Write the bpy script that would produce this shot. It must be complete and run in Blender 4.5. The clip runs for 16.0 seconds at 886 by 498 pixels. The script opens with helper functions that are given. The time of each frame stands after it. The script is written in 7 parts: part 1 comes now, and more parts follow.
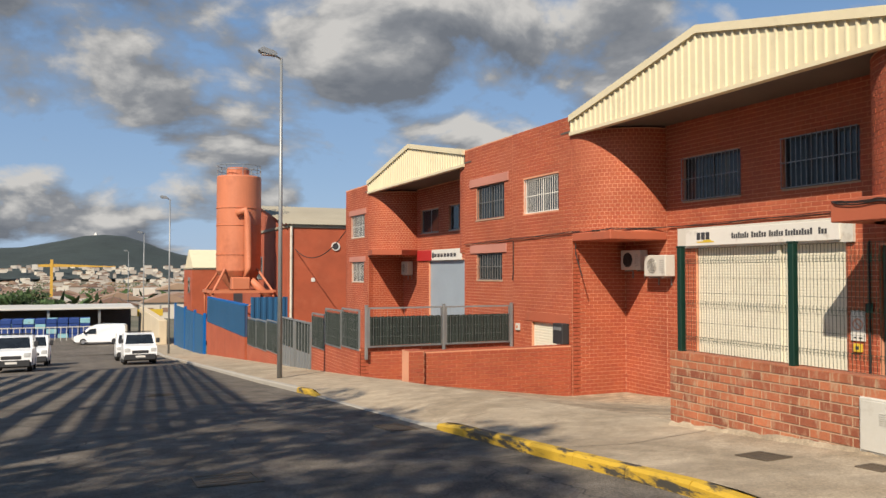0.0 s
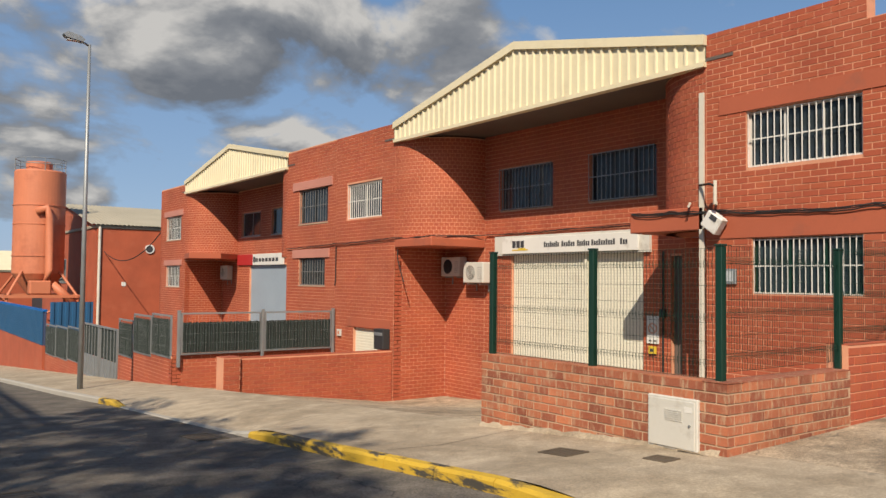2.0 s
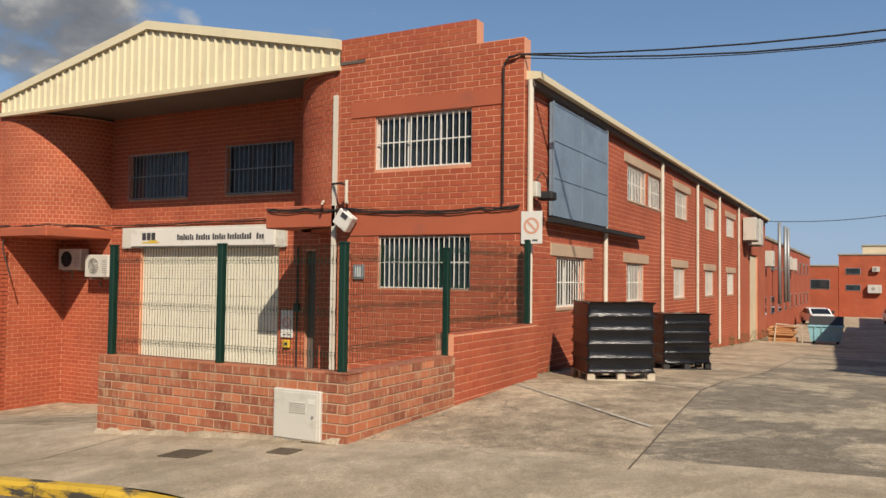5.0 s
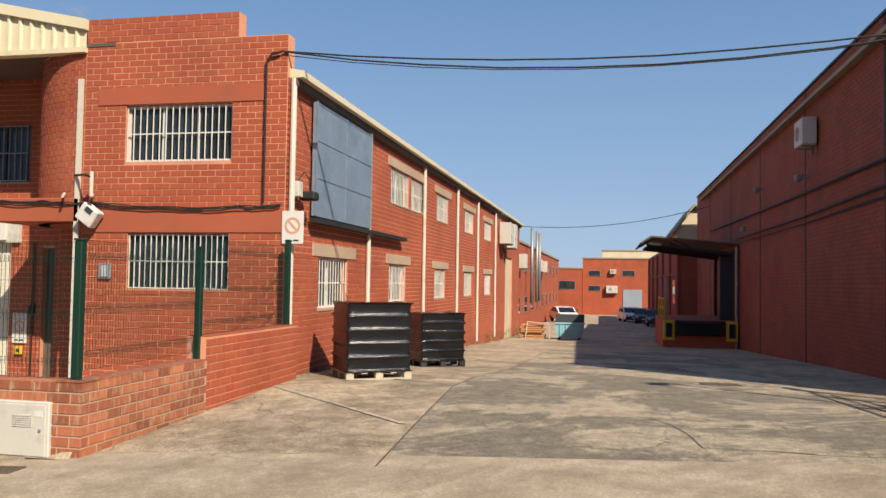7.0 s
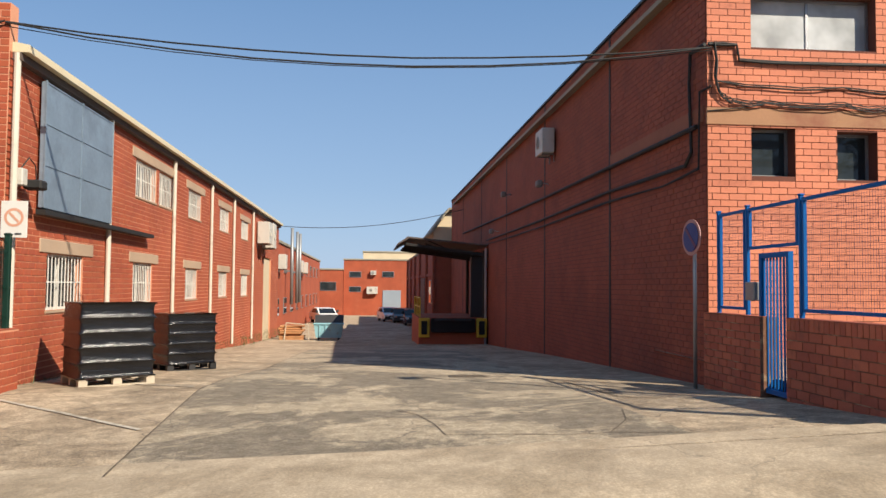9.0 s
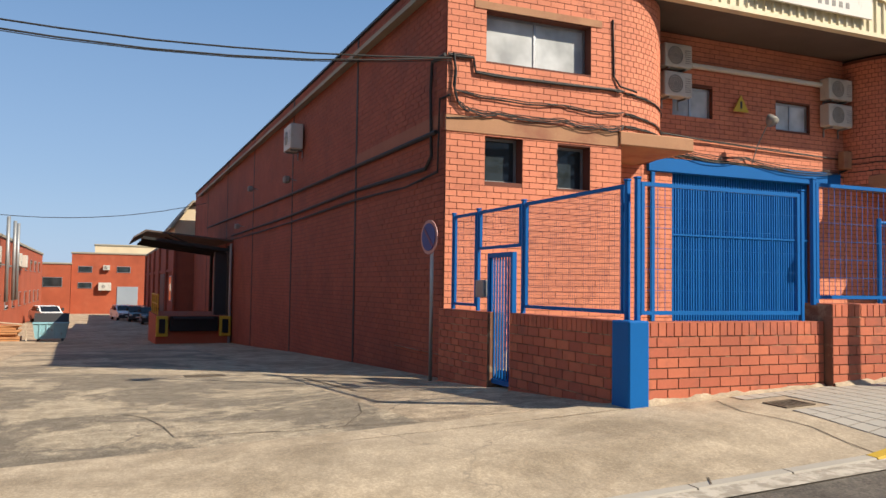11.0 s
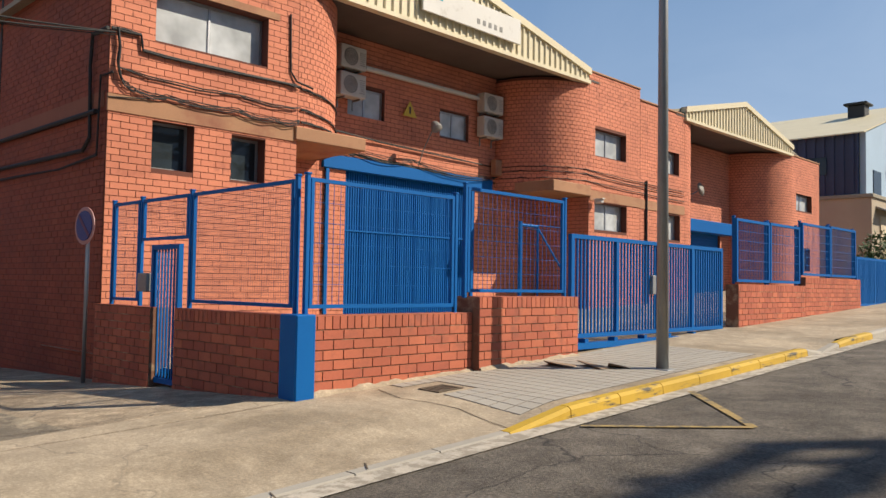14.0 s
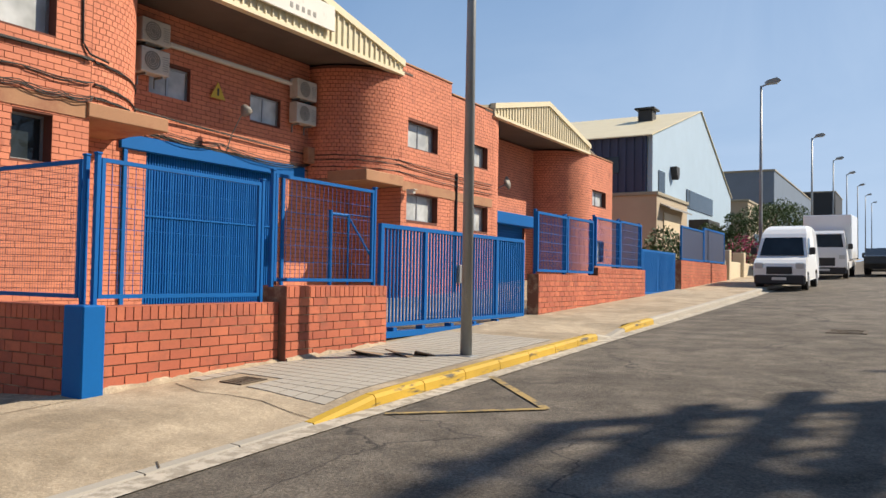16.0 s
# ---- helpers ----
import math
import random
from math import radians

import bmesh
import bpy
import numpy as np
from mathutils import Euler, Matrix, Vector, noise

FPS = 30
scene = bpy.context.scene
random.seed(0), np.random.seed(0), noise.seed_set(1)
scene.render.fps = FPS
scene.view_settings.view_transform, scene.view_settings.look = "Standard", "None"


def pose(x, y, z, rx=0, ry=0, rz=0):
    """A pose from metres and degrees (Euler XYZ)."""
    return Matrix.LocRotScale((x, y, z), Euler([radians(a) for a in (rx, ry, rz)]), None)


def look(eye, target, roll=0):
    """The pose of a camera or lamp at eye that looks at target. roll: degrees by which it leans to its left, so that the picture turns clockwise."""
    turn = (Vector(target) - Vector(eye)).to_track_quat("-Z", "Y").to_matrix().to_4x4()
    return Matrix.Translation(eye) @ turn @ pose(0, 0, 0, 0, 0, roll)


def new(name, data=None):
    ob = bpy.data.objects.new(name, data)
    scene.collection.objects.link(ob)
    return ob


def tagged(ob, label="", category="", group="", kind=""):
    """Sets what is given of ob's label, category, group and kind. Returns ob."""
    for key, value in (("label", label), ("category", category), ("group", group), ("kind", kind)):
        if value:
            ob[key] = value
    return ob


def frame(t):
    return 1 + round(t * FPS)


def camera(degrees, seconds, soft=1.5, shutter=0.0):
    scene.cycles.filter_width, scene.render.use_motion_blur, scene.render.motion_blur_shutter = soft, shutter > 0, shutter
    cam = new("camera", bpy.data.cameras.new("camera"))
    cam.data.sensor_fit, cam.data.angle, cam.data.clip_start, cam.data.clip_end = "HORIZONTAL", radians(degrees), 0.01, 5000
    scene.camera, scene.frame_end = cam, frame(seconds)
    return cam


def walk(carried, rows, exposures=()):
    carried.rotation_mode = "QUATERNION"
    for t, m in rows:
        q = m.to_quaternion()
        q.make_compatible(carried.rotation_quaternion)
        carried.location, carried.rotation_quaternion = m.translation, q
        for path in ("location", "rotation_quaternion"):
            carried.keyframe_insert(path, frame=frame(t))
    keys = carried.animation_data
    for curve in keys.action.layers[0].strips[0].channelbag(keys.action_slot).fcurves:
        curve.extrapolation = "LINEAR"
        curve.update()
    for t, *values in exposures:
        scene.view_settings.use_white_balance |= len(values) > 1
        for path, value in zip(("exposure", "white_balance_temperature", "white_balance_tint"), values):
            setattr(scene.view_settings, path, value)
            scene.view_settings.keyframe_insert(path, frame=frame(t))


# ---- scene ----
cam = camera(58.3, 16.0)
PATH = [
    (0, (-0.214, -0.986, 1.619), (0.598, 0.841, 1.678), -0.0),
    (0.5, (-0.179, -1.021, 1.601), (0.713, 0.768, 1.658), 0.1),
    (1, (-0.074, -0.925, 1.568), (0.915, 0.812, 1.633), 0.3),
    (1.5, (-0.076, -0.981, 1.579), (1.013, 0.695, 1.65), 0.4),
    (2, (-0.055, -0.99, 1.567), (1.131, 0.619, 1.646), 0.6),
    (2.5, (-0.038, -1.009, 1.576), (1.253, 0.517, 1.654), 0.6),
    (3, (-0.05, -1.04, 1.578), (1.35, 0.387, 1.655), 0.6),
    (3.5, (-0.022, -1.056, 1.574), (1.481, 0.262, 1.653), 0.8),
    (4, (-0.011, -1.088, 1.577), (1.586, 0.113, 1.659), 0.8),
    (4.5, (0.014, -1.093, 1.578), (1.702, -0.023, 1.658), 0.9),
    (4.7, (0.029, -1.098, 1.587), (1.747, -0.078, 1.664), 0.8),
    (7, (0.097, -1.282, 1.599), (2.053, -0.872, 1.681), 0.9),
    (7.5, (0.171, -1.27, 1.539), (2.151, -1.005, 1.624), 0.7),
    (8, (0.204, -1.296, 1.523), (2.198, -1.173, 1.607), 0.5),
    (8.5, (0.206, -1.332, 1.516), (2.204, -1.363, 1.605), 0.5),
    (9, (0.204, -1.411, 1.517), (2.194, -1.592, 1.611), 0.5),
    (9.5, (0.21, -1.465, 1.511), (2.18, -1.793, 1.608), 0.6),
    (10, (0.112, -1.473, 1.508), (2.051, -1.954, 1.605), 0.6),
    (12.3, (0.176, -1.575, 1.51), (1.842, -2.678, 1.599), 1.1),
    (12.5, (0.131, -1.563, 1.516), (1.771, -2.704, 1.604), 1.1),
    (13, (0.105, -1.555, 1.519), (1.672, -2.794, 1.61), 1.1),
    (13.5, (0.101, -1.584, 1.521), (1.578, -2.929, 1.611), 0.9),
    (14, (0.083, -1.601, 1.516), (1.471, -3.038, 1.606), 0.9),
    (14.5, (0.084, -1.624, 1.516), (1.387, -3.139, 1.604), 1.0),
    (15, (0.081, -1.642, 1.507), (1.291, -3.232, 1.596), 1.1),
    (15.5, (0.051, -1.657, 1.514), (1.17, -3.313, 1.594), 0.9),
    (16, (0.036, -1.688, 1.514), (1.057, -3.406, 1.585), 1.0),
]
walk(cam, [(t, look(eye, target, roll)) for t, eye, target, roll in PATH], [(0, 0.39), (4.5, 0.21), (7, 0.47), (10, 0.6), (12.5, 0.6), (13, 0.57), (14, 0.37), (15, 0.45), (16, 0.56)])

# ---- world, sun and exposure ----
SUN_EL, SUN_AZ = radians(40), math.atan2(-0.72, -0.69)
world = bpy.data.worlds.new("world")
scene.world = world
world.use_nodes = True


def wire(tree, spec):
    """Nodes by name: (type, {input or property: value or 'node.output'})."""
    made = {}
    for key, (kind, sets) in spec.items():
        n = made[key] = tree.nodes.new(kind)
        for k, v in sets.items():
            if isinstance(k, str) and k.startswith("."):
                setattr_plain(n, k[1:], v)
    for key, (kind, sets) in spec.items():
        for k, v in sets.items():
            if isinstance(k, str) and k.startswith("."):
                continue
            if isinstance(v, str) and "/" in v:
                a, b = v.split("/")
                tree.links.new(made[a].outputs[int(b) if b.isdigit() else b], made[key].inputs[k])
            else:
                made[key].inputs[k].default_value = v
    return made


def setattr_plain(n, k, v):
    if k == "operation":
        n.operation = v
    elif k == "sky_type":
        n.sky_type = v
    elif k == "sun_disc":
        n.sun_disc = v
    elif k == "sun_elevation":
        n.sun_elevation = v
    elif k == "sun_rotation":
        n.sun_rotation = v
    elif k == "air":
        n.air_density, n.dust_density, n.ozone_density = v
    elif k == "data_type":
        n.data_type = v
    elif k == "blend_type":
        n.blend_type = v
    elif k == "feature":
        n.feature = v
    elif k == "bands_direction":
        n.bands_direction = v
    elif k == "stops":
        ramp = n.color_ramp
        while len(ramp.elements) < len(v):
            ramp.elements.new(0.5)
        for e, (p, c) in zip(ramp.elements, v):
            e.position = p
            e.color = (*c, 1) if len(c) == 3 else c


def build_sky():
    t = world.node_tree
    t.nodes.clear()
    n = wire(t, {
        "sky": ("ShaderNodeTexSky", {".sky_type": "NISHITA", ".sun_disc": False, ".sun_elevation": SUN_EL, ".sun_rotation": SUN_AZ, ".air": (1.0, 0.35, 2.2)}),
        "co": ("ShaderNodeTexCoord", {}),
        "xyz": ("ShaderNodeSeparateXYZ", {0: "co/Generated"}),
        "lift": ("ShaderNodeMath", {".operation": "ADD", 0: "xyz/2", 1: 0.42}),
        "px": ("ShaderNodeMath", {".operation": "DIVIDE", 0: "xyz/0", 1: "lift/0"}),
        "py": ("ShaderNodeMath", {".operation": "DIVIDE", 0: "xyz/1", 1: "lift/0"}),
        "flat": ("ShaderNodeCombineXYZ", {0: "px/0", 1: "py/0", 2: 0.35}),
        "n1": ("ShaderNodeTexNoise", {"Vector": "flat/0", "Scale": 3.1, "Detail": 12.0, "Roughness": 0.54, "Distortion": 0.2}),
        "off": ("ShaderNodeVectorMath", {".operation": "ADD", 0: "flat/0", 1: (-0.05, -0.06, 0.0)}),
        "n2": ("ShaderNodeTexNoise", {"Vector": "off/0", "Scale": 3.1, "Detail": 12.0, "Roughness": 0.5, "Distortion": 0.2}),
        "dif": ("ShaderNodeMath", {".operation": "SUBTRACT", 0: "n1/0", 1: "n2/0"}),
        "lit": ("ShaderNodeMath", {".operation": "MULTIPLY_ADD", 0: "dif/0", 1: 3.2, 2: 0.46}),
        "turn": ("ShaderNodeMath", {".operation": "MULTIPLY_ADD", 0: "xyz/1", 1: 0.75, 2: -0.545}),
        "side": ("ShaderNodeMath", {".operation": "MINIMUM", 0: "turn/0", 1: 0.045}),
        "sum": ("ShaderNodeMath", {".operation": "ADD", 0: "n1/0", 1: "side/0"}),
        "mask": ("ShaderNodeValToRGB", {0: "sum/0", ".stops": [(0.485, (0, 0, 0)), (0.585, (1, 1, 1))]}),
        "shade": ("ShaderNodeValToRGB", {0: "lit/0", ".stops": [(0.2, (2.0, 2.2, 2.55)), (0.48, (3.3, 3.45, 3.7)), (0.78, (7.4, 7.2, 6.9))]}),
        "clear": ("ShaderNodeMix", {".data_type": "RGBA", 0: 0.55, 6: "sky/0", 7: (1.75, 3.9, 7.6, 1)}),
        "low": ("ShaderNodeValToRGB", {0: "xyz/2", ".stops": [(0.0, (0.6, 0.6, 0.6)), (0.12, (0.34, 0.34, 0.34)), (0.36, (0.06, 0.06, 0.06)), (0.55, (0, 0, 0))]}),
        "sv": ("ShaderNodeMath", {".operation": "MULTIPLY_ADD", 0: "xyz/1", 1: -1.0, 2: -0.62}),
        "sv0": ("ShaderNodeMath", {".operation": "MAXIMUM", 0: "sv/0", 1: 0.0}),
        "wn": ("ShaderNodeTexNoise", {"Vector": "flat/0", "Scale": 1.4, "Detail": 7.0, "Roughness": 0.6, "Distortion": 1.2}),
        "wisp": ("ShaderNodeMath", {".operation": "MULTIPLY", 0: "sv0/0", 1: "wn/0"}),
        "veil": ("ShaderNodeMath", {".operation": "MULTIPLY_ADD", 0: "wisp/0", 1: 2.2, 2: "low/0"}),
        "hazy": ("ShaderNodeMix", {".data_type": "RGBA", 0: "veil/0", 6: "clear/2", 7: (5.6, 7.2, 9.6, 1)}),
        "mix": ("ShaderNodeMix", {".data_type": "RGBA", 0: "mask/0", 6: "hazy/2", 7: "shade/0"}),
        "bg": ("ShaderNodeBackground", {0: "mix/2", 1: 0.062}),
        "out": ("ShaderNodeOutputWorld", {0: "bg/0"}),
    })
    return n


build_sky()
sun = new("sun", bpy.data.lights.new("sun", "SUN"))
sun.data.energy, sun.data.angle, sun.data.color = 5.0, radians(0.55), (1.0, 0.885, 0.72)
sun.matrix_world = look((-0.72 * 60, -0.69 * 60, 60 * math.tan(SUN_EL) * 0.997), (0, 0, 0))


# ---- materials ----
MATS = {}
TONE = 0.8


def mat(name, base, rough=0.8, metal=0.0, vary=0.12, scale=3.0, grain=60.0, bump=0.15, per=None, dirt=None, spec=0.5, depth=0.02, stretch=(1, 1, 1), hue=0.04):
    """A painted, mineral or metal surface: two scales of variation, fine relief, per-piece or per-island change of tone."""
    m = MATS[name] = bpy.data.materials.new(name)
    m.use_nodes = True
    t = m.node_tree
    t.nodes.clear()
    base = tuple(c * TONE for c in base)
    lo = tuple(c * (1 - vary) for c in base)
    hi = tuple(min(1, c * (1 + vary)) for c in base)
    spec_nodes = {
        "co": ("ShaderNodeNewGeometry", {}),
        "big": ("ShaderNodeTexNoise", {"Vector": "co/Position", "Scale": scale * 0.22, "Detail": 5.0, "Roughness": 0.6}),
        "fine": ("ShaderNodeTexNoise", {"Vector": "co/Position", "Scale": grain, "Detail": 4.0, "Roughness": 0.65}),
        "sum": ("ShaderNodeMath", {".operation": "MULTIPLY_ADD", 0: "fine/0", 1: 0.45, 2: "big/0"}),
        "ramp": ("ShaderNodeValToRGB", {0: "sum/0", ".stops": [(0.45, lo), (0.95, hi)]}),
        "bump": ("ShaderNodeBump", {"Height": "fine/0", "Strength": bump, "Distance": depth}),
        "bsdf": ("ShaderNodeBsdfPrincipled", {"Base Color": "ramp/0", "Roughness": rough, "Metallic": metal, "Normal": "bump/0", "Specular IOR Level": spec}),
        "out": ("ShaderNodeOutputMaterial", {0: "bsdf/0"}),
    }
    colour = "ramp/0"
    if per:
        source, amount = per
        spec_nodes["info"] = ("ShaderNodeObjectInfo", {}) if source == "object" else ("ShaderNodeNewGeometry", {})
        spec_nodes["hsv"] = ("ShaderNodeHueSaturation", {"Color": colour, "Value": "val/0", "Hue": "hue/0"})
        out = "info/Random" if source == "object" else "info/Random Per Island"
        spec_nodes["val"] = ("ShaderNodeMath", {".operation": "MULTIPLY_ADD", 0: out, 1: amount, 2: 1 - amount * 0.5})
        spec_nodes["hue"] = ("ShaderNodeMath", {".operation": "MULTIPLY_ADD", 0: out, 1: hue * amount, 2: 0.5 - hue * amount * 0.5})
        colour = "hsv/0"
    if dirt:
        tone, size, low, high = dirt
        tone = tuple(c * TONE for c in tone)
        spec_nodes["sq"] = ("ShaderNodeVectorMath", {".operation": "MULTIPLY", 0: "co/Position", 1: stretch})
        spec_nodes["dn"] = ("ShaderNodeTexNoise", {"Vector": "sq/0", "Scale": size, "Detail": 7.0, "Roughness": 0.68})
        spec_nodes["dm"] = ("ShaderNodeValToRGB", {0: "dn/0", ".stops": [(low, (0, 0, 0)), (high, (1, 1, 1))]})
        spec_nodes["dmix"] = ("ShaderNodeMix", {".data_type": "RGBA", 0: "dm/0", 6: colour, 7: (*tone, 1)})
        colour = "dmix/2"
    spec_nodes["bsdf"][1]["Base Color"] = colour
    wire(t, spec_nodes)
    return m


def glass_mat(name, tint, rough=0.03):
    m = MATS[name] = bpy.data.materials.new(name)
    m.use_nodes = True
    t = m.node_tree
    t.nodes.clear()
    wire(t, {
        "co": ("ShaderNodeTexCoord", {}),
        "n": ("ShaderNodeTexNoise", {"Vector": "co/Object", "Scale": 1.4, "Detail": 3.0}),
        "r": ("ShaderNodeValToRGB", {0: "n/0", ".stops": [(0.4, tuple(c * 0.6 for c in tint)), (0.65, tint)]}),
        "b": ("ShaderNodeBsdfPrincipled", {"Base Color": "r/0", "Roughness": rough, "IOR": 1.5, "Specular IOR Level": 0.35}),
        "out": ("ShaderNodeOutputMaterial", {0: "b/0"}),
    })
    return m


BRICK_A = mat("brick_red", (0.42, 0.090, 0.038), 0.86, per=("island", 0.12), vary=0.2, grain=45, dirt=((0.47, 0.125, 0.06), 0.7, 0.52, 0.75))
BRICK_A1 = mat("brick_red_piece", (0.42, 0.090, 0.038), 0.86, per=("object", 0.12), vary=0.2, grain=45, dirt=((0.47, 0.125, 0.06), 0.7, 0.52, 0.75))
MORTAR_A = mat("mortar_red", (0.72, 0.33, 0.195), 0.92, vary=0.2, grain=80)
BRICK_J = mat("brick_orange", (0.70, 0.245, 0.14), 0.85, per=("island", 0.12), hue=0.02, vary=0.17, grain=50, dirt=((0.40, 0.13, 0.08), 2.2, 0.56, 0.75))
BRICK_J1 = mat("brick_orange_piece", (0.70, 0.245, 0.14), 0.85, per=("object", 0.12), hue=0.02, vary=0.17, grain=50, dirt=((0.40, 0.13, 0.08), 2.2, 0.56, 0.75))
MORTAR_J = mat("mortar_dark", (0.17, 0.06, 0.04), 0.95, vary=0.2, grain=80)
BRICK_L = mat("brick_street_wall", (0.52, 0.145, 0.078), 0.86, per=("object", 0.3), hue=0.02, vary=0.22, grain=50, dirt=((0.34, 0.11, 0.07), 2.6, 0.53, 0.72))
MORTAR_L = mat("mortar_street_wall", (0.22, 0.10, 0.06), 0.95, vary=0.3, grain=80, dirt=((0.50, 0.36, 0.22), 3.0, 0.5, 0.66))
# Shaded copy of the ochre band: the shade is put into its colour.
BAND_SHADE = mat("ochre_band_shade_tone", (0.34, 0.125, 0.07), 0.88, vary=0.2, grain=35)
# Redder brick of the alley sides, colour also darkened to deepen their shade.
BRICK_S = mat("brick_side_red_shade_tone", (0.33, 0.085, 0.045), 0.88, per=("island", 0.14), hue=0.02, vary=0.2, grain=45, dirt=((0.24, 0.07, 0.045), 0.8, 0.5, 0.75))
BRICK_W = mat("brick_weathered_piece", (0.40, 0.125, 0.060), 0.88, per=("object", 0.62), hue=0.014, vary=0.32, scale=7, grain=40, dirt=((0.52, 0.34, 0.21), 9.0, 0.50, 0.70), stretch=(1.8, 1.8, 0.5))
MORTAR_W = mat("mortar_pale", (0.54, 0.36, 0.235), 0.92, vary=0.2, grain=80)
RED_PAINT = mat("red_painted_render", (0.44, 0.108, 0.05), 0.8, vary=0.1, grain=30, dirt=((0.3, 0.1, 0.06), 1.2, 0.55, 0.75))
PINK = mat("pink_lintel", (0.55, 0.23, 0.17), 0.85, vary=0.1)
BAND_J = mat("ochre_concrete", (0.45, 0.235, 0.125), 0.85, vary=0.14, grain=30, dirt=((0.33, 0.13, 0.075), 1.0, 0.5, 0.7))
LINTEL = mat("lintel_concrete", (0.50, 0.36, 0.25), 0.9, vary=0.14, grain=40)


def ground_mat(name, base, stain, crack, speckle=0.35, stain_size=0.45, mottle=2.2, cell=0.9, crack_width=0.012, bump=0.5, patch=(0.46, 0.6)):
    """Concrete or asphalt: broad stains, mottling, stone speckle, and a net of hairline cracks."""
    m = MATS[name] = bpy.data.materials.new(name)
    m.use_nodes = True
    t = m.node_tree
    t.nodes.clear()
    base, crack = tuple(c * TONE for c in base), tuple(c * TONE for c in crack)
    dark = tuple(c * (1 - speckle) for c in base)
    pale = tuple(min(1, c * (1 + speckle)) for c in base)
    wire(t, {
        "co": ("ShaderNodeTexCoord", {}),
        "fine": ("ShaderNodeTexNoise", {"Vector": "co/Object", "Scale": 38.0, "Detail": 6.0, "Roughness": 0.78}),
        "mid": ("ShaderNodeTexNoise", {"Vector": "co/Object", "Scale": mottle, "Detail": 8.0, "Roughness": 0.7}),
        "mix": ("ShaderNodeMath", {".operation": "MULTIPLY_ADD", 0: "mid/0", 1: 0.7, 2: "fine/0"}),
        "tone": ("ShaderNodeValToRGB", {0: "mix/0", ".stops": [(0.62, dark), (0.86, base), (1.05, pale)]}),
        "big": ("ShaderNodeTexNoise", {"Vector": "co/Object", "Scale": stain_size, "Detail": 9.0, "Roughness": 0.72, "Distortion": 0.4}),
        "bm": ("ShaderNodeValToRGB", {0: "big/0", ".stops": [(patch[0], (0, 0, 0)), (patch[1], (0.8, 0.8, 0.8))]}),
        "st": ("ShaderNodeMix", {".data_type": "RGBA", ".blend_type": "MULTIPLY", 0: "bm/0", 6: "tone/0", 7: (*stain, 1)}),
        "warp": ("ShaderNodeTexNoise", {"Vector": "co/Object", "Scale": 1.6, "Detail": 5.0}),
        "wv": ("ShaderNodeVectorMath", {".operation": "MULTIPLY_ADD", 0: "warp/1", 1: (0.9, 0.9, 0.0), 2: "co/Object"}),
        "vo": ("ShaderNodeTexVoronoi", {".feature": "DISTANCE_TO_EDGE", "Vector": "wv/0", "Scale": cell}),
        "gate": ("ShaderNodeValToRGB", {0: "big/0", ".stops": [(0.44, (1, 1, 1)), (0.58, (0.25, 0.25, 0.25))]}),
        "cm": ("ShaderNodeValToRGB", {0: "vo/0", ".stops": [(0.0, (1, 1, 1)), (crack_width, (0, 0, 0))]}),
        "cg": ("ShaderNodeMath", {".operation": "MULTIPLY", 0: "cm/0", 1: "gate/0"}),
        "ck": ("ShaderNodeMix", {".data_type": "RGBA", 0: "cg/0", 6: "st/2", 7: (*crack, 1)}),
        "bp": ("ShaderNodeBump", {"Height": "mix/0", "Strength": bump, "Distance": 0.02}),
        "b": ("ShaderNodeBsdfPrincipled", {"Base Color": "ck/2", "Roughness": 0.92, "Normal": "bp/0", "Specular IOR Level": 0.3}),
        "out": ("ShaderNodeOutputMaterial", {0: "b/0"}),
    })
    return m


ASPHALT = ground_mat("asphalt", (0.168, 0.143, 0.115), (0.72, 0.71, 0.70), (0.04, 0.038, 0.036), 0.7, 0.22, 1.5, 0.35, 0.006, 0.8)
PAVE = ground_mat("pavement_concrete", (0.49, 0.395, 0.28), (0.66, 0.64, 0.61), (0.28, 0.23, 0.17), 0.32, 0.6, 2.6, 0.3, 0.004, 0.5)
YARD = ground_mat("yard_concrete", (0.52, 0.41, 0.285), (0.58, 0.56, 0.54), (0.13, 0.11, 0.09), 0.62, 0.4, 3.0, 0.55, 0.008, 0.9)
YARD_DARK = ground_mat("yard_screed_worn", (0.50, 0.41, 0.29), (0.44, 0.45, 0.48), (0.13, 0.11, 0.09), 0.5, 0.42, 4.5, 0.5, 0.006, 1.0, (0.475, 0.53))
EARTH = mat("dry_earth", (0.20, 0.165, 0.11), 0.95, vary=0.25, scale=0.3, grain=3, dirt=((0.09, 0.10, 0.05), 0.02, 0.45, 0.6))
KERB = mat("kerb_stone", (0.42, 0.38, 0.32), 0.9, per=("island", 0.2), grain=50)
YELLOW = mat("yellow_kerb_paint", (0.60, 0.375, 0.03), 0.75, vary=0.16, grain=30, dirt=((0.07, 0.06, 0.045), 2.4, 0.505, 0.58), stretch=(1.2, 0.5, 2.5))
YELLOW_CLEAN = mat("yellow_kerb_paint_fresh", (0.58, 0.365, 0.03), 0.75, vary=0.16, grain=30, dirt=((0.10, 0.085, 0.055), 2.6, 0.55, 0.63), stretch=(0.6, 0.5, 3.0))
YELLOW_LINE = mat("yellow_road_paint", (0.42, 0.29, 0.10), 0.85, dirt=((0.12, 0.11, 0.09), 5.0, 0.48, 0.62))
WHITE_LINE = mat("white_road_paint", (0.60, 0.53, 0.43), 0.85, dirt=((0.36, 0.31, 0.24), 6.0, 0.44, 0.56))
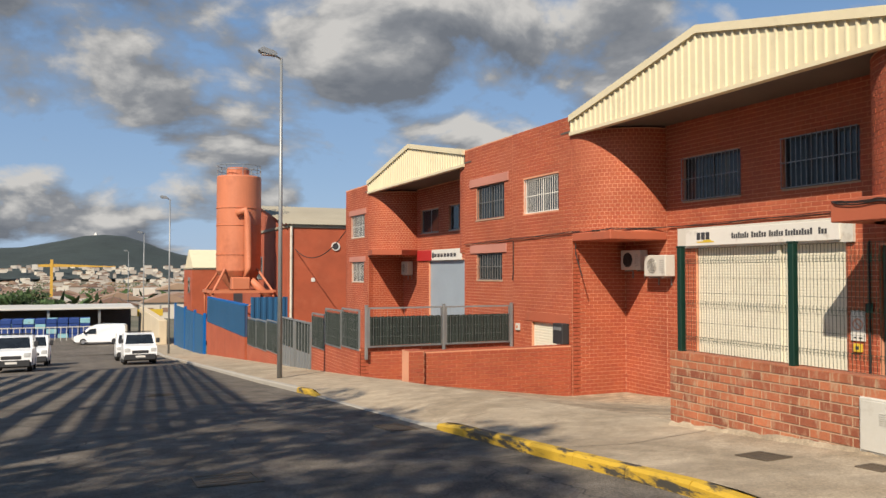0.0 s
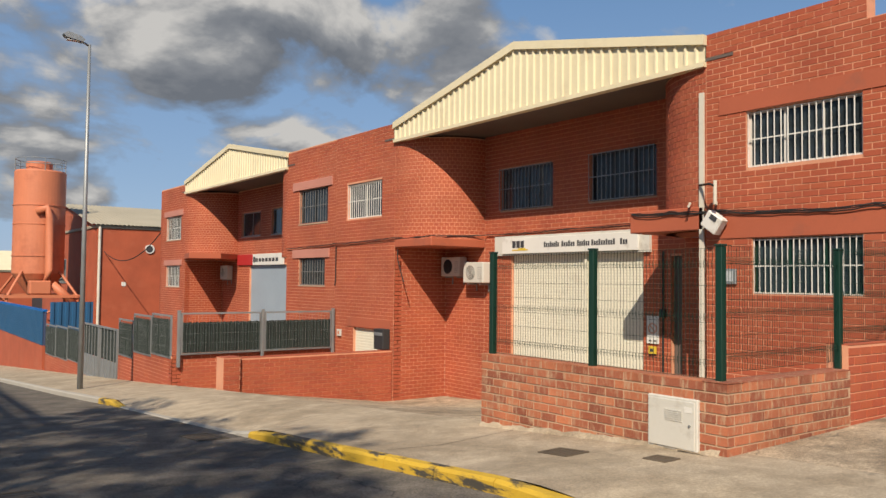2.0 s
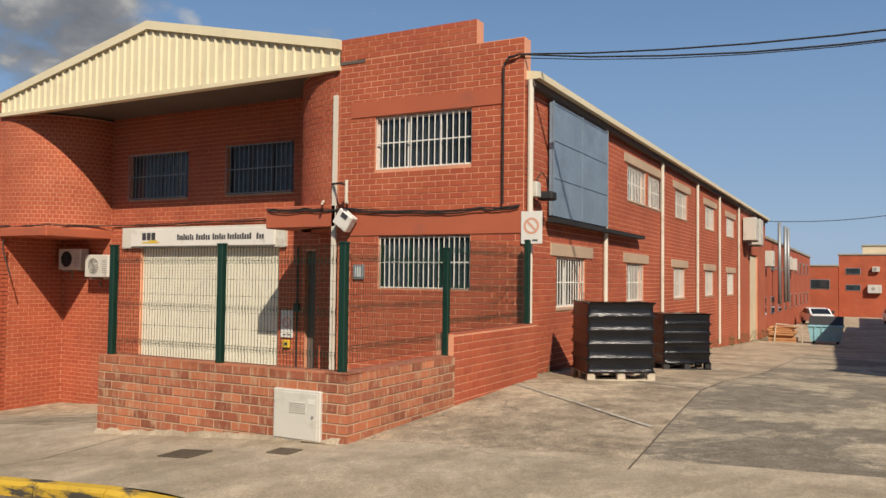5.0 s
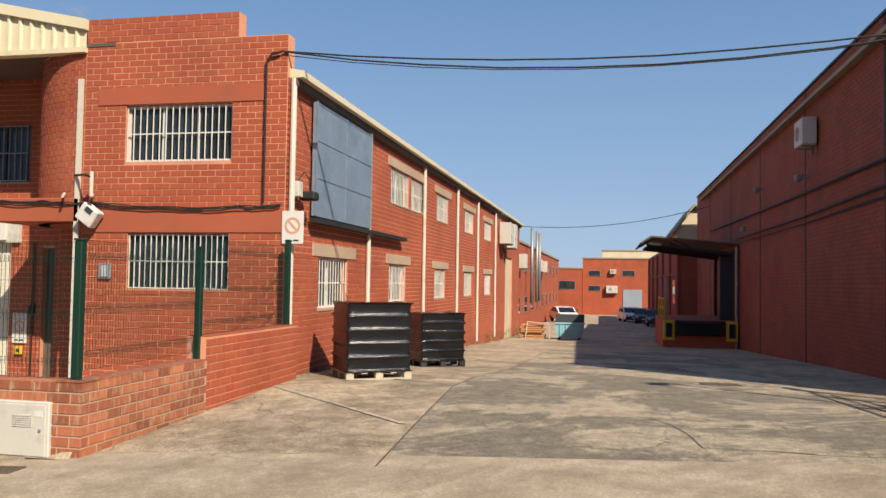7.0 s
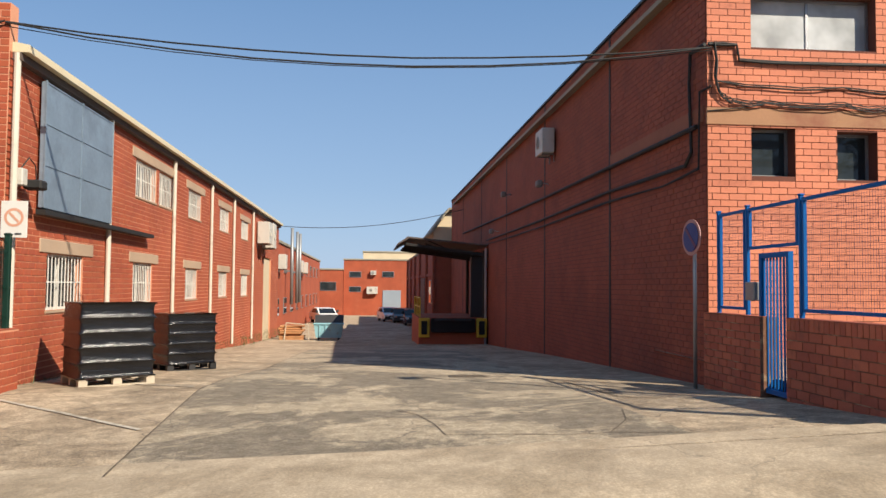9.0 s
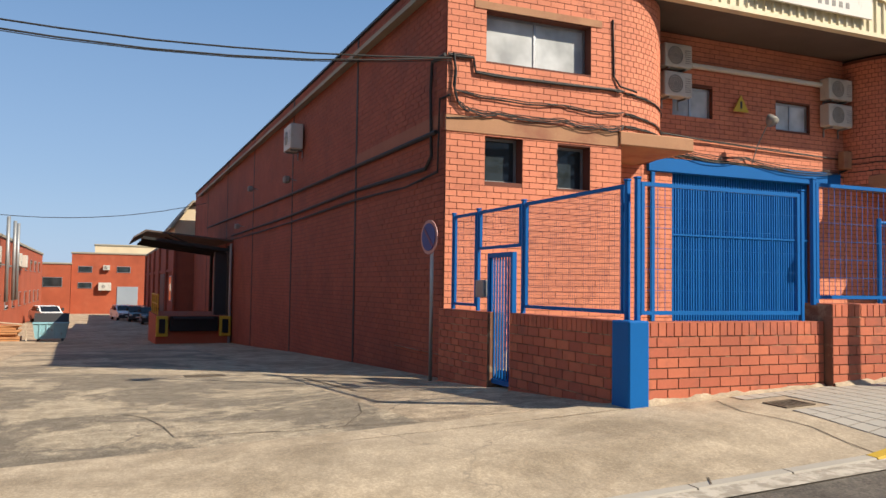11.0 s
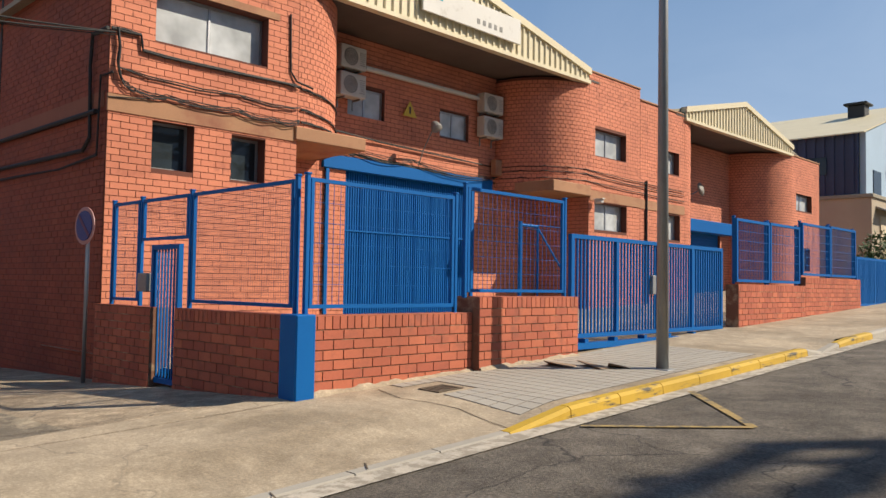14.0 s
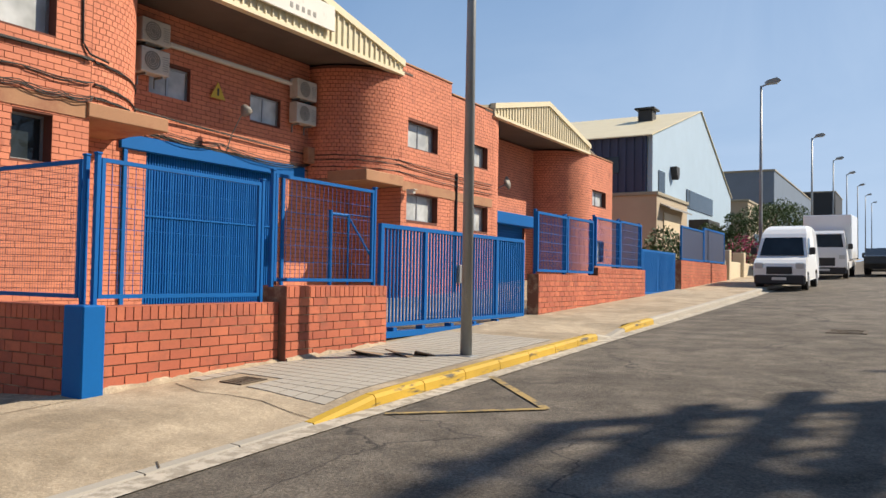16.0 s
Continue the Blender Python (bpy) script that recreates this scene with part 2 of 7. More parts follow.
CREAM = mat("cream_sheet_metal", (0.80, 0.70, 0.47), 0.55, vary=0.05, grain=8, bump=0.05, dirt=((0.62, 0.52, 0.34), 0.9, 0.56, 0.8))
SHUTTER = mat("cream_shutter_slats", (0.80, 0.75, 0.60), 0.6, vary=0.05, grain=8, bump=0.05, dirt=((0.6, 0.54, 0.42), 1.4, 0.58, 0.8))
WHITE = mat("white_paint", (0.78, 0.75, 0.69), 0.6, vary=0.06, grain=20, bump=0.05, dirt=((0.5, 0.45, 0.38), 2.5, 0.58, 0.75))
CASING = mat("casing_plastic", (0.66, 0.63, 0.56), 0.55, vary=0.06, grain=30, bump=0.04, dirt=((0.45, 0.4, 0.33), 3, 0.55, 0.75))
GALV = mat("galvanised_steel", (0.34, 0.35, 0.35), 0.5, metal=0.5, vary=0.14, scale=8, grain=30, bump=0.08)
GREY_STEEL = mat("grey_steel_panel", (0.25, 0.33, 0.42), 0.5, metal=0.2, vary=0.2, scale=4, grain=12, bump=0.12, dirt=((0.18, 0.23, 0.29), 0.9, 0.5, 0.68))
GREY_DOOR = mat("grey_blue_door_paint", (0.33, 0.39, 0.45), 0.55, vary=0.06, grain=10, bump=0.05)
BLUE = mat("blue_gloss_paint", (0.003, 0.13, 0.43), 0.55, spec=0.18, vary=0.08, grain=20, bump=0.03)
GREEN = mat("green_post_paint", (0.005, 0.036, 0.022), 0.45, vary=0.12, grain=20, bump=0.03)
DARK_MESH = mat("dark_green_screen", (0.022, 0.032, 0.027), 0.95, vary=0.35, scale=12, grain=70, bump=0.8)
BLACK_WRAP = mat("black_stretch_film", (0.010, 0.010, 0.012), 0.2, vary=0.3, scale=14, grain=16, bump=0.55)
WOOD = mat("pallet_wood", (0.55, 0.47, 0.36), 0.85, vary=0.25, scale=9, grain=25, bump=0.3, per=("island", 0.3))
WOOD_ORANGE = mat("timber_orange", (0.52, 0.25, 0.11), 0.8, vary=0.2, scale=9, grain=25, per=("island", 0.3))
CABLE = mat("black_cable", (0.018, 0.017, 0.016), 0.7, vary=0.2)
IRON = mat("cast_iron", (0.15, 0.115, 0.08), 0.75, metal=0.4, vary=0.3, grain=60, bump=0.5)
SOFFIT = mat("dark_soffit_boards", (0.13, 0.10, 0.085), 0.85, vary=0.2)
PIPE_WHITE = mat("white_downpipe", (0.72, 0.66, 0.55), 0.6, vary=0.08, grain=15, bump=0.05, dirt=((0.45, 0.36, 0.27), 1.5, 0.56, 0.72))
SILO = mat("orange_silo_paint", (0.62, 0.20, 0.095), 0.6, vary=0.08, grain=10, bump=0.05, dirt=((0.45, 0.13, 0.06), 0.5, 0.53, 0.75))
ROOF = mat("fibre_cement_roof", (0.36, 0.32, 0.24), 0.9, vary=0.15, scale=1, grain=10)
BLUE_WALL = mat("pale_blue_cladding", (0.45, 0.58, 0.70), 0.55, vary=0.05, grain=5, bump=0.03)
NAVY = mat("navy_cladding", (0.035, 0.05, 0.11), 0.55, vary=0.1, grain=5, bump=0.03)
STUCCO = mat("beige_render", (0.52, 0.42, 0.30), 0.9, vary=0.12, scale=1.5, grain=30)
GREY_CLAD = mat("grey_blue_cladding", (0.17, 0.22, 0.29), 0.6, vary=0.08, grain=5)
GLASS = glass_mat("window_glass_dark", (0.035, 0.045, 0.05))
# Pale tint for white blinds, raised further to imitate reflected sky.
GLASS_PALE = glass_mat("window_glass_blinds_sky_sheen", (0.58, 0.60, 0.60), 0.06)
GLASS_MID = glass_mat("window_glass_reflective", (0.16, 0.18, 0.19), 0.05)
GLASS_CAR = glass_mat("car_glass", (0.02, 0.024, 0.028))
CAR_WHITE = mat("white_car_paint", (0.98, 0.98, 0.97), 0.25, vary=0.02, grain=4, bump=0.0)
CAR_BLACK = mat("black_car_paint", (0.015, 0.016, 0.019), 0.22, vary=0.05, grain=4, bump=0.0)
CAR_GREY = mat("dark_plastic_trim", (0.03, 0.03, 0.032), 0.6, vary=0.1)
TYRE = mat("tyre_rubber", (0.015, 0.015, 0.015), 0.9, vary=0.2)
ALLOY = mat("wheel_alloy", (0.45, 0.45, 0.46), 0.4, metal=0.7, vary=0.05)
LAMP_LENS = mat("lamp_lens", (0.6, 0.6, 0.58), 0.15, vary=0.05, bump=0.0)
RED_SIGN = mat("sign_red", (0.50, 0.03, 0.03), 0.5, vary=0.04)
BLUE_SIGN = mat("sign_blue", (0.02, 0.06, 0.25), 0.5, vary=0.04)
INK = mat("sign_ink", (0.05, 0.05, 0.055), 0.6, vary=0.05)
YEL_SIGN = mat("sign_yellow", (0.72, 0.50, 0.04), 0.6, vary=0.08)
TEAL = mat("teal_ink", (0.10, 0.42, 0.50), 0.6, vary=0.05)
SKIP_BLUE = mat("faded_cyan_skip_paint", (0.28, 0.55, 0.62), 0.6, vary=0.15, scale=6, dirt=((0.25, 0.16, 0.1), 3, 0.58, 0.7))
LEAF = mat("leaf_green", (0.055, 0.10, 0.025), 0.7, per=("island", 0.7), vary=0.25)
FLOWER = mat("bougainvillea", (0.42, 0.03, 0.12), 0.7, per=("island", 0.5))
BARK = mat("bark", (0.14, 0.10, 0.07), 0.95, vary=0.25, scale=10, grain=30, bump=0.6)
HILL = mat("wooded_hill", (0.030, 0.042, 0.038), 0.95, vary=0.35, scale=0.05, grain=0.06, bump=0.2, depth=6.0)
TOWN = mat("town_walls", (0.60, 0.54, 0.46), 0.9, per=("island", 0.7), vary=0.1, scale=0.1)
TOWN_ROOF = mat("town_roofs", (0.31, 0.20, 0.14), 0.9, per=("island", 0.7), vary=0.15, scale=0.1)
SLASH = mat("faded_sign_slash", (0.12, 0.05, 0.12), 0.5, vary=0.1)
CARDBOARD = mat("weathered_cardboard", (0.36, 0.25, 0.16), 0.9, vary=0.2, grain=30, bump=0.3)
TILE_BED = mat("tile_bed", (0.15, 0.13, 0.11), 0.95, vary=0.2)
FAN_GREY = mat("fan_grille_grey", (0.26, 0.25, 0.23), 0.6, vary=0.12)
RIM_FADED = mat("faded_sign_rim", (0.50, 0.26, 0.24), 0.5, vary=0.1)
FADED = mat("faded_red_ring", (0.72, 0.36, 0.24), 0.6, vary=0.08)
DARK_BAR = mat("dark_bar_paint", (0.17, 0.16, 0.15), 0.6, vary=0.1)
BLUE_SHEET = mat("blue_fence_sheet", (0.02, 0.10, 0.22), 0.5, vary=0.1)
CRANE = mat("crane_yellow", (0.66, 0.38, 0.05), 0.6)
CREAM_WALL = mat("cream_wall_render", (0.70, 0.58, 0.40), 0.88, vary=0.1, grain=25)


# ---- mesh helpers ----
class Shape:
    """Vertices and faces of one mesh."""

    def __init__(self):
        self.v, self.f = [], []

    def add(self, verts, faces):
        k = len(self.v)
        self.v += [tuple(p) for p in verts]
        self.f += [tuple(i + k for i in f) for f in faces]
        return self

    def box(self, x0, x1, y0, y1, z0, z1):
        return self.add([(x0, y0, z0), (x1, y0, z0), (x1, y1, z0), (x0, y1, z0), (x0, y0, z1), (x1, y0, z1), (x1, y1, z1), (x0, y1, z1)],
                        [(3, 2, 1, 0), (4, 5, 6, 7), (0, 1, 5, 4), (1, 2, 6, 5), (2, 3, 7, 6), (3, 0, 4, 7)])

    def bevel_box(self, x0, x1, y0, y1, z0, z1, b=0.02):
        """A box with chamfered edges."""
        v, f = [], []
        for sx, xo in ((0, x0), (1, x1)):
            for sy, yo in ((0, y0), (1, y1)):
                for sz, zo in ((0, z0), (1, z1)):
                    dx, dy, dz = (b if s == 0 else -b for s in (sx, sy, sz))
                    v += [(xo, yo + dy, zo + dz), (xo + dx, yo, zo + dz), (xo + dx, yo + dy, zo)]
        i = lambda sx, sy, sz, a: 3 * (4 * sx + 2 * sy + sz) + a  # noqa: E731
        f += [(i(0, 0, 0, 0), i(0, 0, 1, 0), i(0, 1, 1, 0), i(0, 1, 0, 0)), (i(1, 0, 0, 0), i(1, 1, 0, 0), i(1, 1, 1, 0), i(1, 0, 1, 0))]
        f += [(i(0, 0, 0, 1), i(1, 0, 0, 1), i(1, 0, 1, 1), i(0, 0, 1, 1)), (i(0, 1, 0, 1), i(0, 1, 1, 1), i(1, 1, 1, 1), i(1, 1, 0, 1))]
        f += [(i(0, 0, 0, 2), i(0, 1, 0, 2), i(1, 1, 0, 2), i(1, 0, 0, 2)), (i(0, 0, 1, 2), i(1, 0, 1, 2), i(1, 1, 1, 2), i(0, 1, 1, 2))]
        for s in (0, 1):
            for r in (0, 1):
                f.append((i(s, r, 0, 0), i(s, r, 0, 1), i(s, r, 1, 1), i(s, r, 1, 0)))
                f.append((i(s, 0, r, 0), i(s, 0, r, 2), i(s, 1, r, 2), i(s, 1, r, 0)))
                f.append((i(0, s, r, 1), i(0, s, r, 2), i(1, s, r, 2), i(1, s, r, 1)))
        for sx in (0, 1):
            for sy in (0, 1):
                for sz in (0, 1):
                    f.append((i(sx, sy, sz, 0), i(sx, sy, sz, 1), i(sx, sy, sz, 2)))
        return self.add(v, f)

    def tube(self, pts, r, n=8, r1=None):
        """A round tube along points, tapering from r to r1."""
        pts = [Vector(p) for p in pts]
        r1 = r if r1 is None else r1
        rings = []
        for k, p in enumerate(pts):
            d = (pts[min(k + 1, len(pts) - 1)] - pts[max(k - 1, 0)]).normalized()
            a = d.orthogonal().normalized() if abs(d.z) > 0.99 else d.cross(Vector((0, 0, 1))).normalized()
            b = d.cross(a)
            rr = r + (r1 - r) * k / (len(pts) - 1)
            rings.append([p + rr * (math.cos(2 * math.pi * j / n) * a + math.sin(2 * math.pi * j / n) * b) for j in range(n)])
        v = [q for ring in rings for q in ring]
        f = [(k * n + j, k * n + (j + 1) % n, (k + 1) * n + (j + 1) % n, (k + 1) * n + j) for k in range(len(pts) - 1) for j in range(n)]
        f += [tuple(range(n))[::-1], tuple((len(pts) - 1) * n + j for j in range(n))]
        return self.add(v, f)

    def prism(self, outline, axis, a, b):
        """An outline of two coordinates pushed along an axis from a to b."""
        n = len(outline)
        place = {"x": lambda p, q, w: (w, p, q), "y": lambda p, q, w: (p, w, q), "z": lambda p, q, w: (p, q, w)}[axis]
        v = [place(p, q, w) for w in (a, b) for p, q in outline]
        f = [tuple(range(n))[::-1], tuple(range(n, 2 * n))] + [(j, (j + 1) % n, n + (j + 1) % n, n + j) for j in range(n)]
        return self.add(v, f)

    def lathe(self, profile, cx, cy, n=24):
        """Rings of (radius, z) round a vertical axis."""
        v = [(cx + r * math.cos(2 * math.pi * j / n), cy + r * math.sin(2 * math.pi * j / n), z) for r, z in profile for j in range(n)]
        f = [(k * n + j, k * n + (j + 1) % n, (k + 1) * n + (j + 1) % n, (k + 1) * n + j) for k in range(len(profile) - 1) for j in range(n)]
        f += [tuple(range(n))[::-1], tuple((len(profile) - 1) * n + j for j in range(n))]
        return self.add(v, f)

    def ribbon(self, line, low, high):
        """One folded sheet: points of a plan line raised from low(k) to high(k)."""
        n = len(line)
        v = [(x, y, low(k)) for k, (x, y) in enumerate(line)] + [(x, y, high(k)) for k, (x, y) in enumerate(line)]
        return self.add(v, [(k, k + n, k + n + 1, k + 1) for k in range(n - 1)])

    def sheet(self, xs, ys, height):
        """A ground sheet over a grid."""
        v = [(x, y, height(x, y)) for y in ys for x in xs]
        n = len(xs)
        return self.add(v, [(r * n + c, r * n + c + 1, (r + 1) * n + c + 1, (r + 1) * n + c) for r in range(len(ys) - 1) for c in range(n - 1)])

    def ring(self, axis, d0, d1, u0, u1, z0, z1, w):
        """A rectangular frame in one piece, between the depths d0 and d1."""
        loop = [(u0, z0), (u1, z0), (u1, z1), (u0, z1), (u0 + w, z0 + w), (u1 - w, z0 + w), (u1 - w, z1 - w), (u0 + w, z1 - w)]
        v = [(d, u, z) if axis == "x" else (u, d, z) for d in (d0, d1) for u, z in loop]
        f = []
        for k in range(4):
            j = (k + 1) % 4
            f += [(k, j, 4 + j, 4 + k), (8 + k, 12 + k, 12 + j, 8 + j), (k, 8 + k, 8 + j, j), (4 + k, 4 + j, 12 + j, 12 + k)]
        return self.add(v, f)

    def turned(self, m):
        self.v = [tuple(m @ Vector(p)) for p in self.v]
        return self


def mesh_of(name, shape, material, smooth=False):
    me = bpy.data.meshes.new(name)
    me.from_pydata(shape.v, [], shape.f)
    me.materials.append(material)
    if smooth:
        for p in me.polygons:
            p.use_smooth = True
    me.update()
    return me


def base_of(ob):
    while ob.parent:
        ob = ob.parent
    return ob.location.copy()


def part(name, shape, material, parent=None, label="", smooth=False):
    """One mesh object, in world places, under a thing or a part (or on its own)."""
    if parent:
        o = base_of(parent)
        shape.v = [(x - o.x, y - o.y, z - o.z) for x, y, z in shape.v]
    ob = new(name, mesh_of(name, shape, material, smooth))
    if parent:
        ob.parent = parent
    if label:
        tagged(ob, label)
    return ob


def thing(name, at, label, category, group="", kind=""):
    ob = new(name)
    ob.location = at
    ob.empty_display_size = 0.2
    return tagged(ob, label, category, group, kind)


def structure(name, shape, material, label, category="", smooth=False):
    return tagged(part(name, shape, material, None, "", smooth), label, category or name.split("_")[0], "", "structure")


def span(a, b, step):
    n = max(1, math.ceil(abs(b - a) / step))
    return [a + (b - a) * k / n for k in range(n + 1)]


def ease(e0, e1, x):
    t = min(1, max(0, (x - e0) / (e1 - e0)))
    return t * t * (3 - 2 * t)

# ---- ground ----
PROFILE = [(-900, 26), (-300, 10.5), (-100, 4.1), (-60, 2.35), (-31, 1.03), (-15.6, 0.40), (-7.7, 0.07), (-1.85, -0.2), (0, -0.27), (5, -0.50), (11, -0.95),
           (19, -1.53), (25.5, -2.05), (45, -3.5), (64, -4.9), (80, -5.7), (100, -6.3), (160, -8), (400, -13), (900, -20), (9000, -24)]
KERB_X, WALL_X = 5.0, 7.4


def street(y):
    for (a, za), (b, zb) in zip(PROFILE, PROFILE[1:]):
        if y <= b:
            return za + (zb - za) * (y - a) / (b - a)
    return PROFILE[-1][1]


def kerb_rise(y):
    """Height of the kerb: flush at the driveways and at the alley."""
    drop = max(ease(-8.9, -7.7, y) * (1 - ease(3.4, 4.4, y)), ease(10.6, 11.6, y) * (1 - ease(18.4, 19.4, y)),
               ease(-17.4, -16.9, y) * (1 - ease(-16.0, -15.5, y)))
    return 0.125 * (1 - drop) + 0.015


def footway(x, y):
    full = street(y) + 0.14 + 0.02 * (x - KERB_X)
    return full - (0.14 - kerb_rise(y)) * (1 - ease(KERB_X + 0.1, KERB_X + 1.5, x))


def table(rows, v):
    for (a, za), (b, zb) in zip(rows, rows[1:]):
        if v <= b:
            return za + (zb - za) * max(0, (v - a) / (b - a))
    return rows[-1][1]


def yard(x, y):
    """Ground behind the footway: alley, sunken forecourts to the north, level ones to the south."""
    start = footway(WALL_X, y)
    lane = table([(13, -0.12), (17, -0.28), (25.8, -0.66), (33, -1.03), (39, -1.3), (52, -1.75), (110, -2.55), (120, -2.7)], x)
    north = table([(4, -0.15), (10, -1.0), (15, -1.75), (18, -2.05), (24, -2.35), (44, -3.4), (60, -4.4)], y)
    south = start + 0.05
    far = lane if -7.0 <= y <= 4.1 else (lane + (north - lane) * ease(4.1, 4.6, y) if y > 4 else south)
    return start + (far - start) * min(1, (x - WALL_X) / 5.6)


structure("ground", Shape().sheet([-3000, -900, -300, -120, -60, -30, -12, 4, 30, 120, 400, 1200, 3000],
                                  [-900, -300, -150, -100, -60, -31, -15, -7, 0, 5, 11, 19, 25, 45, 64, 80, 100, 160, 400, 900, 2000, 4000, 9000],
                                  lambda x, y: street(y) - 0.5 - (1.9 if 4 < x < 400 else 0) - max(0, abs(x) - 60) * 0.01), EARTH, "dry scrubby earth falling gently down the valley")
ys_road = span(-150, -20, 4) + span(-19, 30, 0.8) + span(32, 140, 3)
structure("road", Shape().sheet(span(-9, KERB_X, 0.7), ys_road, lambda x, y: street(y) + 0.012 * math.sin((x + 9) / 14 * math.pi) * 6), ASPHALT, "worn grey asphalt street running downhill")
structure("road_square", Shape().sheet(span(-40, 6, 4), span(70, 100, 3), lambda x, y: street(y) + 0.09), ASPHALT, "asphalt square at the foot of the street", "road")
structure("pavement_far", Shape().sheet(span(-12, -9, 1), ys_road, lambda x, y: street(y) + 0.14), PAVE, "grey concrete footway across the street", "pavement")
structure("pavement", Shape().sheet([5.14] + span(5.4, WALL_X + 0.3, 0.3), span(-120, -24, 3) + span(-23, 26, 0.4) + span(27, 120, 3), footway), PAVE, "sunlit sandy concrete footway with cracks")
structure("alley", Shape().sheet([7.3] + span(7.7, 16, 0.4) + span(17, 130, 3), span(-7.4, 4.6, 0.4), lambda x, y: yard(x, max(-6.9, min(y, 4.05))) - 0.004), YARD, "cracked pale concrete yard between the factory halls")
structure("forecourt_north", Shape().sheet(span(7.65, 15.8, 0.5), span(4.3, 60, 0.7), yard), YARD, "sloping concrete forecourt", "forecourt")
structure("forecourt_south", Shape().sheet(span(7.65, 15.8, 1.0), span(-60, -7.1, 1.0), yard), YARD, "level concrete forecourt", "forecourt")


# ---- brick walls ----
def strips(u0, u1, z0, z1, holes):
    """Rectangles that fill a wall round its openings."""
    cuts = sorted({u0, u1, *(min(max(h[k], u0), u1) for h in holes for k in (0, 1))})
    for a, b in zip(cuts, cuts[1:]):
        if b - a < 1e-4:
            continue
        low = z0
        for h in sorted((h for h in holes if h[0] < b - 1e-4 and h[1] > a + 1e-4), key=lambda h: h[2]):
            if h[2] > low + 1e-4:
                yield a, b, low, h[2]
            low = max(low, h[3])
        if z1 > low + 1e-4:
            yield a, b, low, z1


PIECES = []


def brickwork(owner, f, u0, u1, z0, z1, holes, material, single, flip=False, pieces=None, long=0.30, high=0.115, joint=0.021, soldier=False, rough=0.0):
    """Bricks laid in running bond on the face f(u, d), d metres proud of it. Those inside the stretch `pieces` (u0, u1, z0, z1) are laid one by one."""
    rng = random.Random(int(abs(u0 * 97 + z0 * 31 + u1 * 7) * 10))
    rest = Shape()
    rows = int((z1 - z0) / high + 0.3)
    count = 0
    if soldier:
        rows = int((z1 - 0.16 - z0) / high) + 1
        high = (z1 - 0.16 - z0) / (rows - 1)
    for r in range(rows):
        top = soldier and r == rows - 1
        za, zb = z0 + r * high + joint, z1 if top else min(z0 + (r + 1) * high, z1)
        zm = (za + zb) / 2
        step = 0.11 if top else long
        u = u0 - (0 if r % 2 == 0 or top else long / 2)
        while u < u1 - 0.02:
            runs = [(max(u, u0) + joint / 2, min(u + step, u1) - joint / 2)]
            for h in holes:
                if h[2] - 0.03 < zm < h[3] + 0.03:
                    runs = [q for a, b in runs for q in ((a, min(b, h[0] - 0.004)), (max(a, h[1] + 0.004), b)) if q[1] - q[0] > 0.03]
            for a, b in runs:
                if b - a < 0.03:
                    continue
                d = 0.004 + rng.random() * (0.004 + rough)
                if pieces and count < 300 and pieces[0] < a and b < pieces[1] and pieces[2] < zm < pieces[3]:
                    PIECES.append((owner, f, a, b, za, zb, d, single, flip))
                    count += 1
                    continue
                lay(rest, f, a, b, za, zb, d, flip)
            u += step
    ob = part("brickwork", rest, material, owner)
    tagged(ob, "", "", "", "stuff")
    return ob


def lay(shape, f, a, b, za, zb, d, flip):
    (x0, y0), (x1, y1), (p0, q0), (p1, q1) = f(a, d), f(b, d), f(a, 0), f(b, 0)
    faces = [(0, 1, 2, 3), (4, 5, 1, 0), (3, 2, 6, 7), (0, 3, 7, 4), (5, 6, 2, 1)]
    if flip:
        faces = [g[::-1] for g in faces]
    shape.add([(x0, y0, za), (x1, y1, za), (x1, y1, zb), (x0, y0, zb), (p0, q0, za), (p1, q1, za), (p1, q1, zb), (p0, q0, zb)], faces)


def lay_pieces():
    """The single bricks: objects of their own on shared meshes."""
    made = {}
    for owner, f, a, b, za, zb, d, single, flip in PIECES:
        (x0, y0), (x1, y1) = f(a, 0), f(b, 0)
        turn = round(math.degrees(math.atan2(y1 - y0, x1 - x0)), 1)
        key = (round(b - a, 2), round(zb - za, 3), single.name, flip)
        if key not in made:
            s = Shape()
            sign = 1 if flip else -1
            lay(s, lambda u, w: (u, sign * w), 0, b - a, 0, zb - za, 0.010, flip)
            made[key] = mesh_of("brick", s, single)
        ob = new("brick", made[key])
        ob.parent = owner
        o = base_of(owner)
        ob.matrix_basis = pose(x0 - o.x, y0 - o.y, za - o.z, 0, 0, turn)


def wall_plane(owner, axis, at, out, u0, u1, z0, z1, holes, mats, thick=0.28, pieces=None, brick=True, label="", grow=0.0, **kw):
    """A wall with real openings. axis 'x': the face lies at x = at and runs along y; out: -1 or 1, the side that it faces."""
    backing, bricks, single = mats
    s = Shape()
    for a, b, lo, hi in strips(u0, u1, z0, z1, holes):
        i, o = sorted((at, at - out * thick))
        s.box(i, o, a, b, lo, hi) if axis == "x" else s.box(a, b, i, o, lo, hi)
    ob = part("wall", s, backing, owner, label)
    if brick:
        f = (lambda u, d: (at + out * d, u)) if axis == "x" else (lambda u, d: (u, at + out * d))
        kw.setdefault("joint", 0.013 if backing is MORTAR_J else 0.016)
        brickwork(ob, f, u0 - grow, u1, z0, z1, holes, bricks, single, flip=(axis == "x") == (out < 0), pieces=pieces, **kw)
    return ob


